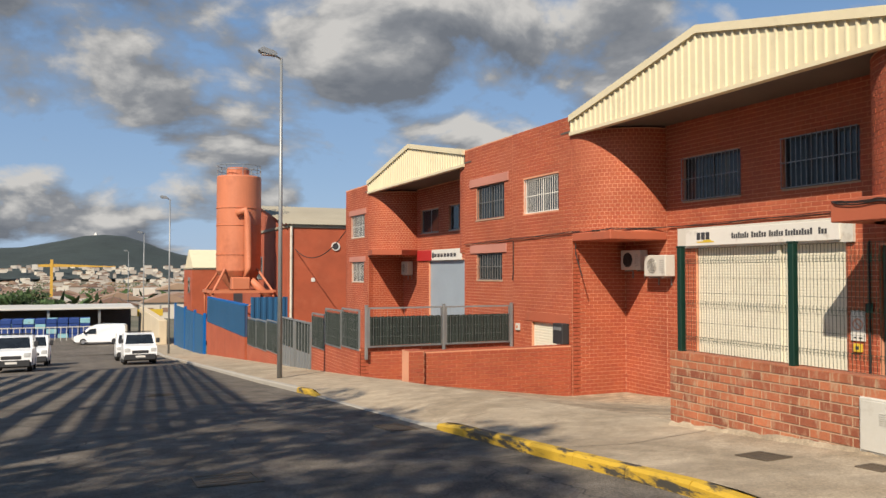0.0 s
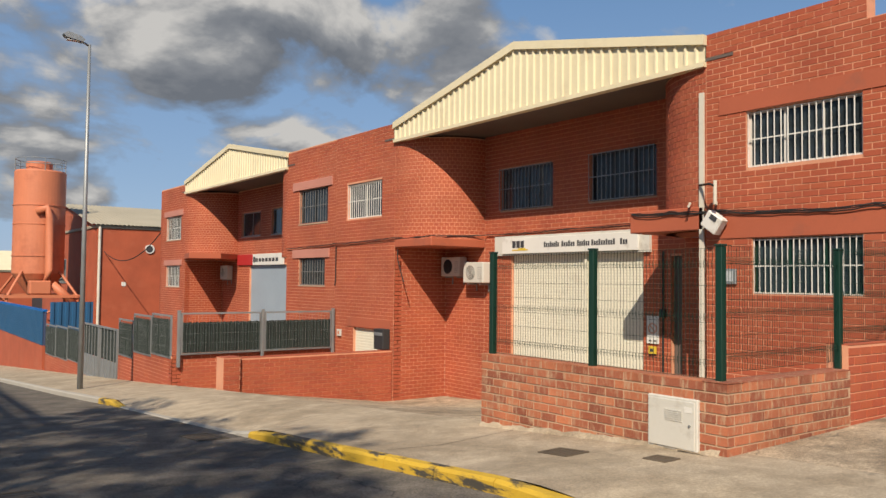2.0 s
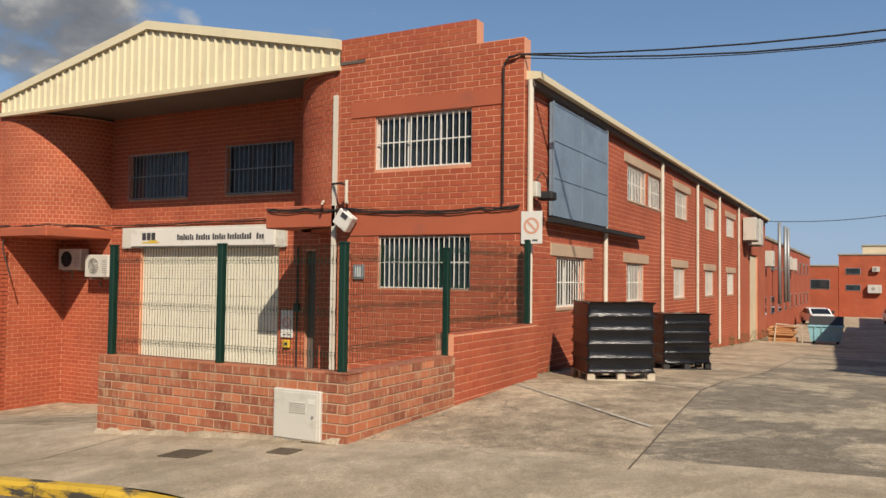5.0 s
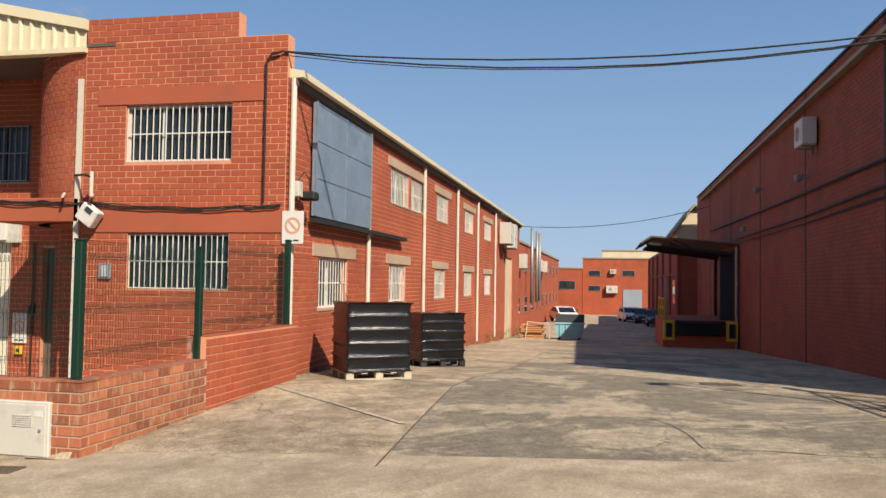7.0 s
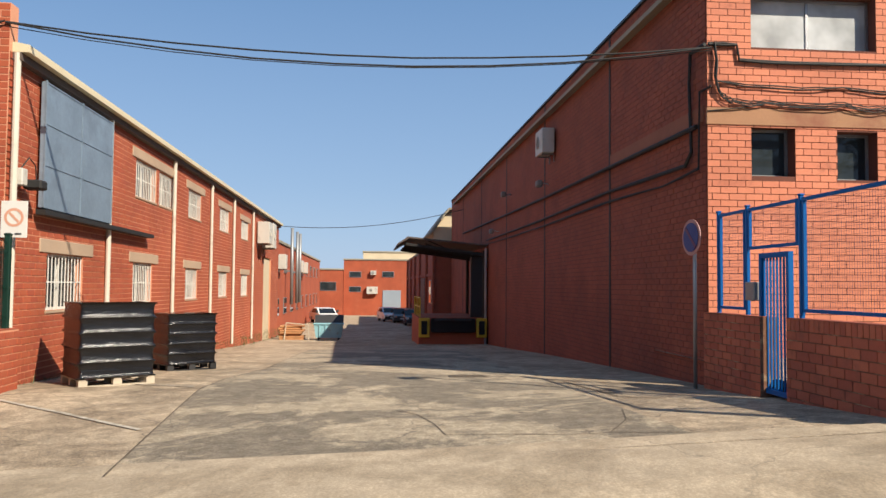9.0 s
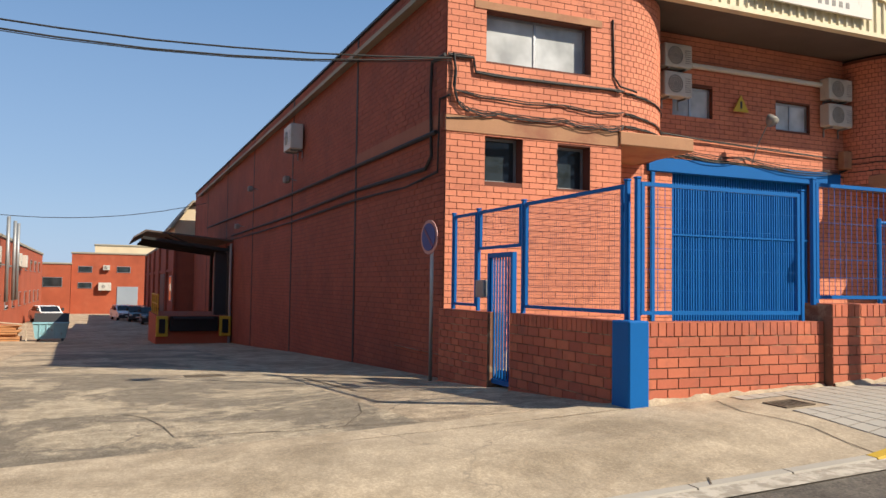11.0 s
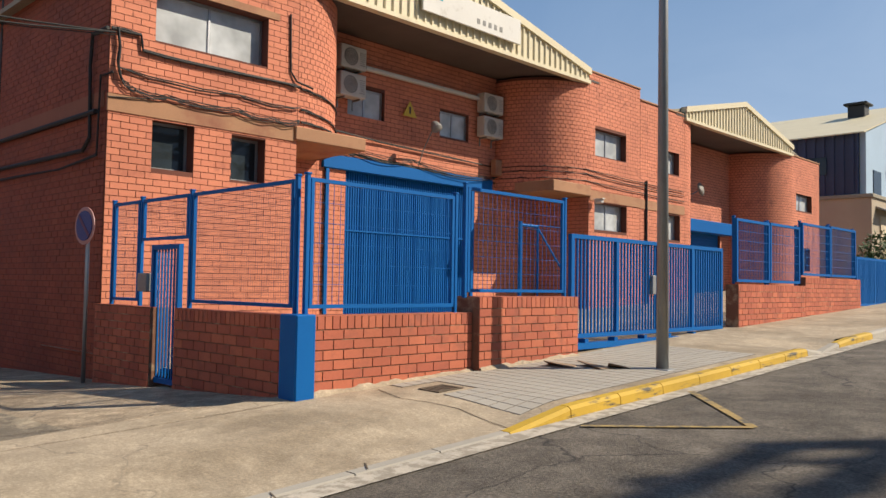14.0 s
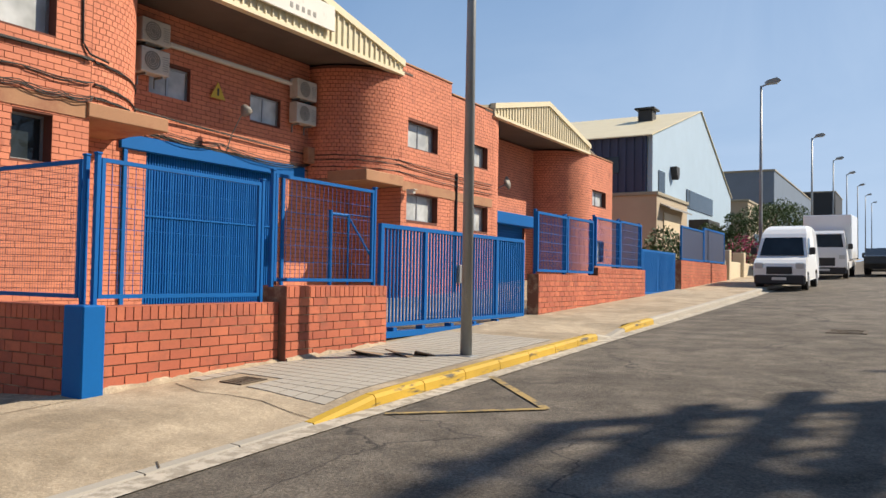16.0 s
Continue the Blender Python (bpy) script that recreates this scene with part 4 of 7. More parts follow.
shutter(hall_k, JX + R + 0.1, -34.5, -29.8, 0.2, 3.9, BLUE, 0.11, "blue steel industrial door")
part("door_head", Shape().bevel_box(JX + R - 0.5, JX + R + 0.06, -34.8, -29.4, 3.8, 4.3, 0.02), BLUE, hall_k)
curved_wall(hall_k, JX + R, -37.38, R, 90, 180, 0.2, 7.48, J_MATS)
k_end = [(-39.83, -37.9, 5.1, 5.85), (-39.6, -38.2, 2.4, 3.4)]
wall_plane(hall_k, "x", JX, -1, -40.8, -37.38, 0.2, 7.47, k_end, J_MATS)
for h in k_end:
    window(hall_k, "x", JX, -1, *h, bars=0, leaves=2, frame=ALLOY, depth=0.2, sill=False, glass=GLASS_PALE)
gable(hall_k, JX, -37.38, -27.42, 7.5, 7.92, 8.97, R, (-40.7, -24.4))
part("end_wall", Shape().box(JX, JX + 38, -40.7, -40.45, 0.2, 7.2), BRICK_J, hall_k)


part("parapet_coping", Shape().bevel_box(JX - 0.04, JX + 0.3, -27.38, -24.42, 7.602, 7.66, 0.01), BAND_J, hall_k, "pale parapet coping")
part("parapet_coping", Shape().bevel_box(JX - 0.04, JX + 0.3, -40.84, -37.5, 7.472, 7.53, 0.01), BAND_J, hall_k, "pale parapet coping")


# ---- boundary walls ----
def low_wall(name, label, axis, at, out, u0, u1, z0, z1, mats, thick=0.28, **kw):
    mid = (at, (u0 + u1) / 2, z0) if axis == "x" else ((u0 + u1) / 2, at, z0)
    ob = thing(name, mid, label, "wall", "", "structure")
    wall_plane(ob, axis, at, out, u0, u1, z0, z1, [], mats, thick, pieces=(u0 - 1, u1 + 1, z0 - 1, z1 + 1), **kw)
    i, o = sorted((at + out * 0.006, at - out * (thick + 0.002)))
    part("coping", Shape().box(i, o, u0, u1, z1 + 0.001, z1 + 0.012) if axis == "x" else Shape().box(u0, u1, i, o, z1 + 0.001, z1 + 0.012), mats[1], ob)
    return ob


W_MATS, L_MATS = (MORTAR_W, BRICK_W, BRICK_W), (MORTAR_L, BRICK_L, BRICK_L)
low_wall("boundary_wall_north", "weathered brick boundary wall with pale smeared mortar", "x", WALL_X, -1, 4.04, 8.13, -0.75, 0.49, W_MATS, grow=0.03, rough=0.012, high=0.1128, joint=0.024, long=0.285)
corner = low_wall("boundary_wall_return", "weathered brick boundary wall climbing beside the alley", "y", 4.028, -1, 7.404, 10.0, -0.75, 0.49, W_MATS, grow=0.022, rough=0.012, high=0.1128, joint=0.024, long=0.285)
part("corner_cap", Shape().bevel_box(7.388, 7.70, 4.012, 4.33, 0.492, 0.512, 0.006), BRICK_W, corner)
low_wall("boundary_wall_painted", "red painted brick wall joining the factory corner", "y", 4.05, -1, 10.0, AX - 0.02, -0.5, 0.80, A_MATS, joint=0.022)
low_wall("boundary_wall_south", "orange brick street wall with a soldier course", "x", WALL_X, -1, -9.77, -7.06, -0.2, 1.13, L_MATS, soldier=True)
low_wall("boundary_wall_south_high", "orange brick street wall, one course higher", "x", WALL_X - 0.12, -1, -12.14, -9.78, -0.1, 1.35, L_MATS, thick=0.42, soldier=True)
low_wall("boundary_wall_alley", "shaded orange brick wall facing the alley", "y", -6.9, 1, 7.64, 10.29, -0.4, 1.13, L_MATS, soldier=True)
low_wall("boundary_wall_gate_pier", "brick pier beside the small gate", "y", -6.9, 1, 11.0, 12.9, -0.5, 1.12, L_MATS)
low_wall("boundary_wall_south_far", "orange brick street wall under a blue fence", "x", WALL_X, -1, -22.3, -18.35, 0.1, 1.62, L_MATS, soldier=True)
low_wall("boundary_wall_south_step", "orange brick street wall, stepping up the hill", "x", WALL_X, -1, -26.66, -22.3, 0.3, 1.84, L_MATS, soldier=True)
low_wall("boundary_wall_south_end", "orange brick street wall beyond the second gate", "x", WALL_X, -1, -39.4, -31.2, 0.6, 2.28, L_MATS, soldier=True)
low_wall("boundary_wall_ramp", "red brick wall beside the sunken forecourt", "y", 19.6, -1, 8.3, AX - 0.02, -2.6, -0.60, A_MATS)
low_wall("boundary_wall_ramp_pier", "red brick pier at the pavement", "y", 19.5, -1, 7.85, 8.32, -2.2, -0.56, A_MATS, thick=0.5)
low_wall("boundary_wall_unit_side", "red brick base wall under the screened fence", "y", 23.3, -1, 7.7, AX - 0.02, -3.0, -0.82, A_MATS)
low_wall("boundary_wall_unit_front", "red brick base wall stepping down the street", "x", 7.7, -1, 23.3, 29.4, -3.2, -0.9, A_MATS)
low_wall("boundary_wall_unit_front_far", "red brick base wall past the grey gate", "x", 7.7, -1, 35.2, 43.2, -3.9, -2.1, A_MATS)
pillar = tagged(part("corner_pillar", Shape().bevel_box(7.30, 7.63, -7.05, -6.78, -0.1, 1.16, 0.015), BLUE), "blue painted corner pillar of the street wall", "pillar")


# ---- kerbs, gutter and road markings ----
def kerbs(name, y0, y1, material, label):
    k = thing(name, (KERB_X, y0, street(y0)), label, "kerb", "", "structure")
    n = max(1, round((y1 - y0) / 1.0))
    for j in range(n):
        a, b = y0 + (y1 - y0) * j / n + 0.008, y0 + (y1 - y0) * (j + 1) / n - 0.008
        za, zb = street(a) + kerb_rise(a), street(b) + kerb_rise(b)
        s = Shape()
        prof = lambda z: [(KERB_X - 0.02, z - 0.4), (KERB_X, z - 0.035), (KERB_X + 0.035, z), (KERB_X + 0.145, z + 0.003), (KERB_X + 0.145, z - 0.4)]  # noqa: E731
        v = [(p, a, q) for p, q in prof(za)] + [(p, b, q) for p, q in prof(zb)]
        s.add(v, [(0, 1, 2, 3, 4), (9, 8, 7, 6, 5)] + [(i, i + 5, (i + 1) % 5 + 5, (i + 1) % 5) for i in range(5)])
        part("kerbstone", s, material, k)
    return k


kerbs("kerb_yellow_north", 4.0, 11.0, YELLOW, "worn yellow painted kerb with black scuffs")
kerbs("kerb_yellow_tip", 18.6, 20.6, YELLOW, "short worn yellow painted kerb")
kerbs("kerb_yellow_south", -15.6, -7.7, YELLOW_CLEAN, "yellow painted kerb with chipped joints")
kerbs("kerb_yellow_block", -19.2, -17.2, YELLOW_CLEAN, "short yellow painted kerb")
kerbs("kerb_drive", 11.0, 18.6, KERB, "lowered grey kerb at a driveway")
kerbs("kerb_alley", -7.7, 4.0, KERB, "flush pale kerb across the alley mouth")
kerbs("kerb_drive_south", -17.2, -15.6, KERB, "lowered grey kerb at a gate")
kerbs("kerb_south", -75.2, -19.2, KERB, "grey concrete kerb")
kerbs("kerb_north", 20.6, 76.6, KERB, "grey concrete kerb")


def strip_on(surface, pts, width, lift, material, name, label):
    """A thin painted or cut line that follows the ground."""
    s = Shape()
    for (xa, ya), (xb, yb) in zip(pts, pts[1:]):
        d = Vector((xb - xa, yb - ya)).normalized()
        nx, ny = -d.y * width / 2, d.x * width / 2
        q = span(0, 1, 0.5 / max(0.5, math.hypot(xb - xa, yb - ya)))
        for u, w in zip(q, q[1:]):
            c = [(xa + (xb - xa) * t, ya + (yb - ya) * t) for t in (u, w)]
            ring = [(c[0][0] - nx, c[0][1] - ny), (c[1][0] - nx, c[1][1] - ny), (c[1][0] + nx, c[1][1] + ny), (c[0][0] + nx, c[0][1] + ny)]
            s.add([(x, y, surface(x, y) + lift) for x, y in ring], [(0, 1, 2, 3)])
    return structure(name, s, material, label, "marking")


road_z = lambda x, y: street(y) + 0.072 * math.sin((x + 9) / 14 * math.pi)  # noqa: E731
strip_on(road_z, [(4.86, -40), (4.86, 4.2)], 0.26, 0.012, WHITE_LINE, "gutter_strip", "pale concrete gutter strip along the kerb")
strip_on(road_z, [(4.82, -11.04), (3.31, -9.34), (4.68, -8.4)], 0.09, 0.014, YELLOW_LINE, "road_marking", "faded yellow triangle painted on the road")
strip_on(yard, [(12.4, 4.2), (10.87, 2.5), (9.5, 1.15)], 0.07, 0.008, WHITE_LINE, "bay_line", "faded pale parking line on the concrete")
strip_on(yard, [(13.95, 2.5), (13.4, 1.4)], 0.07, 0.008, WHITE_LINE, "bay_line_far", "faded pale parking line on the concrete")
strip_on(yard, [(7.25, 0.82), (9.6, 1.0), (11.3, 1.12), (12.9, 1.22), (15, 1.2), (18, 0.85), (26, 0.8)], 0.02, 0.007, IRON, "yard_joint", "dark joint between two concrete slabs")
strip_on(yard, [(14.4, -4.9), (11.45, -5.0), (10.9, -5.9)], 0.035, 0.007, IRON, "yard_crack", "dark repaired crack in the concrete")
for pts in ([(10.4, -1.76), (10.0, -2.0), (9.2, -2.15), (8.44, -2.2), (8.3, -2.9), (8.2, -3.2)], [(9.9, -4.54), (9.0, -4.3), (8.1, -3.84)], [(8.1, -3.84), (7.9, -4.5), (7.6, -5.2)],
            [(8.26, -2.9), (8.1, -3.4), (8.1, -3.84)]):
    strip_on(yard, pts, 0.016, 0.007, IRON, "yard_crack_fine", "fine crack in the concrete yard")
for pts in ([(5.2, 7.4), (5.9, 7.1), (7.3, 7.3)], [(5.1, -5.0), (4.95, -4.95)], [(7.2, -7.9), (6.6, -7.7), (5.9, -7.9), (5.1, -7.8)], [(5.2, -6.0), (5.05, -5.9)], [(5.2, 11.2), (6.4, 11.6), (7.3, 11.3)]):
    strip_on(footway, pts, 0.014, 0.006, IRON, "footway_crack", "fine crack in the footway concrete")
edge = [(7.25, 0.82), (9.6, 1.0), (11.3, 1.12), (12.9, 1.22), (15, 1.2), (18, 0.85), (26, 0.8), (30, 0.8)]
patch = Shape().sheet(span(7.6, 30, 0.4), span(0, 1, 0.07), lambda x, t: 0.0)
patch.v = [(x, -4.6 + (table(edge, x) + 4.6) * t, yard(x, -4.6 + (table(edge, x) + 4.6) * t) + 0.003) for x, t, _ in patch.v]
structure("yard_screed", patch, YARD_DARK, "darker worn screed with flaking patches", "marking")


def cover(x, y, surface, w, d, label, slope=0.0):
    z = surface(x, y)
    c = thing("manhole_cover", (x, y, z), label, "manhole cover", "covers in the ground")
    gy = (surface(x, y + 0.2) - surface(x, y - 0.2)) / 0.4
    gx = (surface(x + 0.2, y) - surface(x - 0.2, y)) / 0.4
    tilt = lambda s: s.turned(Matrix.Translation((x, y, z + 0.006)) @ Euler((math.atan(gy), -math.atan(gx), 0)).to_matrix().to_4x4())  # noqa: E731
    f = Shape()
    for a in ((-w / 2, w / 2, -d / 2, -d / 2 + 0.04), (-w / 2, w / 2, d / 2 - 0.04, d / 2), (-w / 2, -w / 2 + 0.04, -d / 2 + 0.04, d / 2 - 0.04), (w / 2 - 0.04, w / 2, -d / 2 + 0.04, d / 2 - 0.04)):
        f.box(*a, -0.03, 0.008)
    part("frame", tilt(f), IRON, c)
    g = Shape().box(-w / 2 + 0.045, w / 2 - 0.045, -d / 2 + 0.045, d / 2 - 0.045, -0.03, 0.002)
    for k in range(5):
        yy = -d / 2 + 0.08 + (d - 0.16) * k / 4
        g.box(-w / 2 + 0.07, w / 2 - 0.07, yy - 0.012, yy + 0.012, 0.002, 0.007)
    part("lid", tilt(g), IRON, c)
    return c


cover(6.45, 5.5, footway, 0.36, 0.46, "rusty square iron cover in the footway")
cover(6.85, 4.45, footway, 0.25, 0.3, "small rusty iron cover in the footway")
cover(6.7, -8.45, footway, 0.34, 0.42, "worn iron cover in the tiled footway")
cover(15.6, -3.3, yard, 0.5, 0.7, "dark iron cover in the concrete yard")
cover(4.5, 11.6, road_z, 0.5, 0.9, "iron gully grate beside the kerb")
cover(1.2, 8.1, road_z, 0.7, 0.7, "dark iron cover in the shaded road")
cover(1.16, -18.9, road_z, 0.7, 0.7, "dark iron cover up the road")
cover(1.6, 22.0, road_z, 0.7, 0.7, "dark iron cover far down the road")

# tiles of the footway beside the south wall
tiles = thing("footway_tiles", (6.3, -10.5, footway(6.3, -10.5)), "grey square tiled stretch of footway", "tiles", "", "structure")
rows_x, rows_y = 9, 30
bed = Shape()
for i in range(rows_x):
    for j in range(rows_y):
        x, y = 5.30 + i * 0.225, -8.4 - j * 0.2
        if (abs(x + 0.1 - 6.7) < 0.32 and abs(y + 0.1 + 8.45) < 0.36) or (x + (y + 8.4) * 1.5 > 7.5):
            continue
        s = Shape().box(x + 0.008, x + 0.215, y + 0.008, y + 0.190, -0.02, 0.009)
        bed.add([(a, b, footway(a, b) + 0.004) for a, b in ((x, y), (x + 0.225, y), (x + 0.225, y + 0.2), (x, y + 0.2))], [(0, 1, 2, 3)])
        s.v = [(a, b, c + footway(a, b)) for a, b, c in s.v]
        part("tile", s, KERB, tiles)


structure("tile_bed", bed, TILE_BED, "dark bedding in the joints of the tiled footway", "tiles")


def fillet(name, x, y0, y1, seed):
    """Rough cement haunch where a wall meets the footway."""
    rng = random.Random(seed)
    s = Shape()
    ys = span(y0, y1, 0.12)
    out = [0.05 + 0.07 * rng.random() for _ in ys]
    up = [0.03 + 0.05 * rng.random() for _ in ys]
    n = len(ys)
    v = [(x - o, y, footway(x - o, y) - 0.01) for o, y in zip(out, ys)] + [(x - 0.4 * o, y, footway(x, y) + 0.6 * u) for o, u, y in zip(out, up, ys)] + [(x + 0.01, y, footway(x, y) + u) for u, y in zip(up, ys)]
    s.add(v, [(r * n + k, r * n + k + 1, (r + 1) * n + k + 1, (r + 1) * n + k) for r in (0, 1) for k in range(n - 1)])
    return structure(name, s, PAVE, "rough cement haunch along the foot of the wall", "kerb", True)


fillet("haunch_south", WALL_X, -9.76, -7.07, 1)
fillet("haunch_south_high", WALL_X - 0.12, -12.1, -9.8, 2)
fillet("haunch_north", WALL_X, 4.1, 8.1, 3)


# ---- street furniture ----
def street_lamp(x, y, z, high, label):
    o = thing("street_lamp", (x, y, z), label, "street lamp", "street lamps")
    part("base_plate", Shape().bevel_box(x - 0.18, x + 0.18, y - 0.18, y + 0.18, z - 0.05, z + 0.03, 0.01), GALV, o)
    part("pole", Shape().tube([(x, y, z), (x, y, z + high * 0.5), (x, y, z + high)], 0.088, 12, 0.045), GALV, o, "", True)
    part("arm", Shape().tube([(x, y, z + high - 0.05), (x - 0.25, y, z + high + 0.06), (x - 0.30, y, z + high + 0.09)], 0.035, 8), GALV, o, "", True)
    head = Shape().prism([(-0.78, 0.18), (-0.70, 0.1), (-0.2, 0.02), (-0.15, 0.1), (-0.28, 0.2), (-0.65, 0.28)], "y", -0.13, 0.13)
    part("lamp_head", head.turned(Matrix.Translation((x, y, z + high))), GALV, o)
    part("lens", Shape().box(x - 0.66, x - 0.34, y - 0.1, y + 0.1, z + high + 0.03, z + high + 0.055), LAMP_LENS, o)
    return o


street_lamp(5.6, 25.5, -2.05, 10.9, "tall galvanised street lamp on the footway")
for y in (66, 99, 140):
    street_lamp(5.6, y, street(y), 12.5, "tall galvanised street lamp down the hill")
street_lamp(5.6, -11.75, footway(5.6, -11.75) - 0.02, 10.9, "tall galvanised street lamp beside the blue gate")
for y in (-37.8, -57.5, -73.1, -88, -105, -122, -140):
    street_lamp(5.7, y, street(y) + 0.1, 8.55, "tall galvanised street lamp up the hill")


def wire_panel(owner, axis, at, u0, u1, z0, z1, material, step=0.05, rows=None, name="mesh_panel", r=0.002, fold=0.0):
    """A welded wire panel: each wire is real."""
    s = Shape()
    n = round((u1 - u0) / step)

    def bar(a, b, lo, hi, d=0.0):
        s.box(at - r + d, at + r + d, a, b, lo, hi) if axis == "x" else s.box(a, b, at - r + d, at + r + d, lo, hi)

    for k in range(n + 1):
        u = u0 + (u1 - u0) * k / n
        bar(u - r, u + r, z0, z1)
    rows = rows or round((z1 - z0) / 0.2)
    for k in range(rows + 1):
        z = z0 + (z1 - z0) * k / rows
        bar(u0, u1, z - r, z + r, -2 * r)
    for g in ((0.12, 0.47, 0.88) if fold else ()):
        z = z0 + (z1 - z0) * g
        bar(u0, u1, z - r, z + r, -fold)
        for k in range(n + 1):
            u = u0 + (u1 - u0) * k / n
            bar(u - r, u + r, z - 0.04, z + 0.04, -fold * 0.6)
    return part(name, s, material, owner)


def post(owner, x, y, z0, z1, material, w=0.06, name="post", cap=True):
    s = Shape().bevel_box(x - w / 2, x + w / 2, y - w / 2, y + w / 2, z0, z1, 0.006)
    ob = part(name, s, material, owner)
    if cap:
        part("cap", Shape().bevel_box(x - w / 2 - 0.008, x + w / 2 + 0.008, y - w / 2 - 0.008, y + w / 2 + 0.008, z1, z1 + 0.025, 0.006), material, ob)
    return ob


# green welded fence on the weathered wall
gf = thing("mesh_fence", (WALL_X + 0.14, 6, 0.5), "dark green welded mesh fence on the brick wall", "fence")
for y in (8.0, 6.03, 4.17):
    post(gf, WALL_X + 0.10, y, 0.45, 1.97, GREEN, 0.085)
for x, z in ((10.0, 0.5), (13.02, 0.75)):
    post(gf, x, 4.17, z, z + 1.5, GREEN, 0.085)
wire_panel(gf, "x", WALL_X + 0.10, 6.08, 7.95, 0.52, 1.95, GREEN, fold=0.03)
wire_panel(gf, "x", WALL_X + 0.10, 4.22, 5.98, 0.52, 1.95, GREEN, fold=0.03)
wire_panel(gf, "y", 4.17, 7.55, 9.95, 0.60, 1.98, GREEN, fold=0.03)
wire_panel(gf, "y", 4.17, 10.05, 12.97, 0.82, 2.15, GREEN, fold=0.03)

ub = thing("utility_cabinet", (WALL_X, 4.7, -0.2), "grey-white metal meter cabinet set in the brick wall", "cabinet")
part("body", Shape().bevel_box(WALL_X - 0.05, WALL_X + 0.08, 4.36, 5.04, -0.30, 0.29, 0.012), CASING, ub)
part("door", Shape().bevel_box(WALL_X - 0.066, WALL_X - 0.051, 4.39, 5.01, -0.27, 0.26, 0.005), CASING, ub)
v = Shape()
for k in range(6):
    v.box(WALL_X - 0.074, WALL_X - 0.066, 4.55, 4.78, 0.03 + k * 0.022, 0.042 + k * 0.022)
part("vent", v, CASING, ub)
part("lock", Shape().tube([(WALL_X - 0.08, 4.45, 0.0), (WALL_X - 0.064, 4.45, 0.0)], 0.015, 8), GALV, ub)
part("sticker", Shape().box(WALL_X - 0.069, WALL_X - 0.066, 4.42, 4.52, 0.14, 0.2), WHITE, ub)


def bars_sign(name, x, y0, y1, z0, z1, board, marks, label, out=-1):
    """A flat sign on a wall, facing the street; marks are (y0, y1, z0, z1, material) in shares of the board."""
    o = thing(name, (x, (y0 + y1) / 2, z0), label, "sign")
    part("board", Shape().bevel_box(x - 0.03, x + 0.03, y0, y1, z0, z1, 0.008), board, o)
    for a, b, c, d, m in marks:
        part("mark", Shape().box(x - 0.036, x - 0.03, y1 - (y1 - y0) * b, y1 - (y1 - y0) * a, z0 + (z1 - z0) * c, z0 + (z1 - z0) * d), m, o)
    return o


words = []
for a, b in ((0.35, 0.47), (0.485, 0.585), (0.60, 0.69), (0.70, 0.86), (0.89, 0.94)):
    n = max(3, round((b - a) / 0.016))
    words += [(a + (b - a) * k / n, a + (b - a) * (k + 0.72) / n, 0.34, 0.60 if k % 3 else 0.68, INK) for k in range(n)]
words += [(0.09 + 0.035 * k, 0.118 + 0.035 * k, 0.36, 0.80, INK) for k in range(3)] + [(0.09, 0.22, 0.18, 0.26, YEL_SIGN), (0.14, 0.2, 0.26, 0.34, YEL_SIGN)]
bars_sign("shop_sign", AX + R - 0.12, 11.6, 16.6, 2.35, 2.80, WHITE, words, "long white fascia sign with grey lettering and a yellow flash")
part("sign_box", Shape().box(AX + R - 0.09, AX + R - 0.002, 11.3, 17.0, 2.30, 2.86), CASING, hall_a)
bars_sign("shop_sign", AX + R - 0.05, 31.5, 34.9, 2.2, 2.72, WHITE, [(0.1 + 0.11 * k, 0.18 + 0.11 * k, 0.3, 0.62, INK) for k in range(7)] + [(0.02, 0.09, 0.25, 0.75, INK)], "white fascia sign with dark lettering")
bars_sign("shop_sign", AX + R - 0.05, 34.92, 36.8, 2.2, 2.72, RED_SIGN, [], "plain red fascia sign panel")
jum = [(0.05 + 0.05 * k, 0.08 + 0.05 * k, 0.55, 0.7, TEAL) for k in range(3)] + [(0.52 + 0.06 * k, 0.55 + 0.06 * k, 0.22, 0.42, FAN_GREY) for k in range(5)]
bars_sign("company_sign", JX - 0.16, -17.93, -14.3, 7.9, 8.56, WHITE, jum, "large white company sign on the ribbed gable")


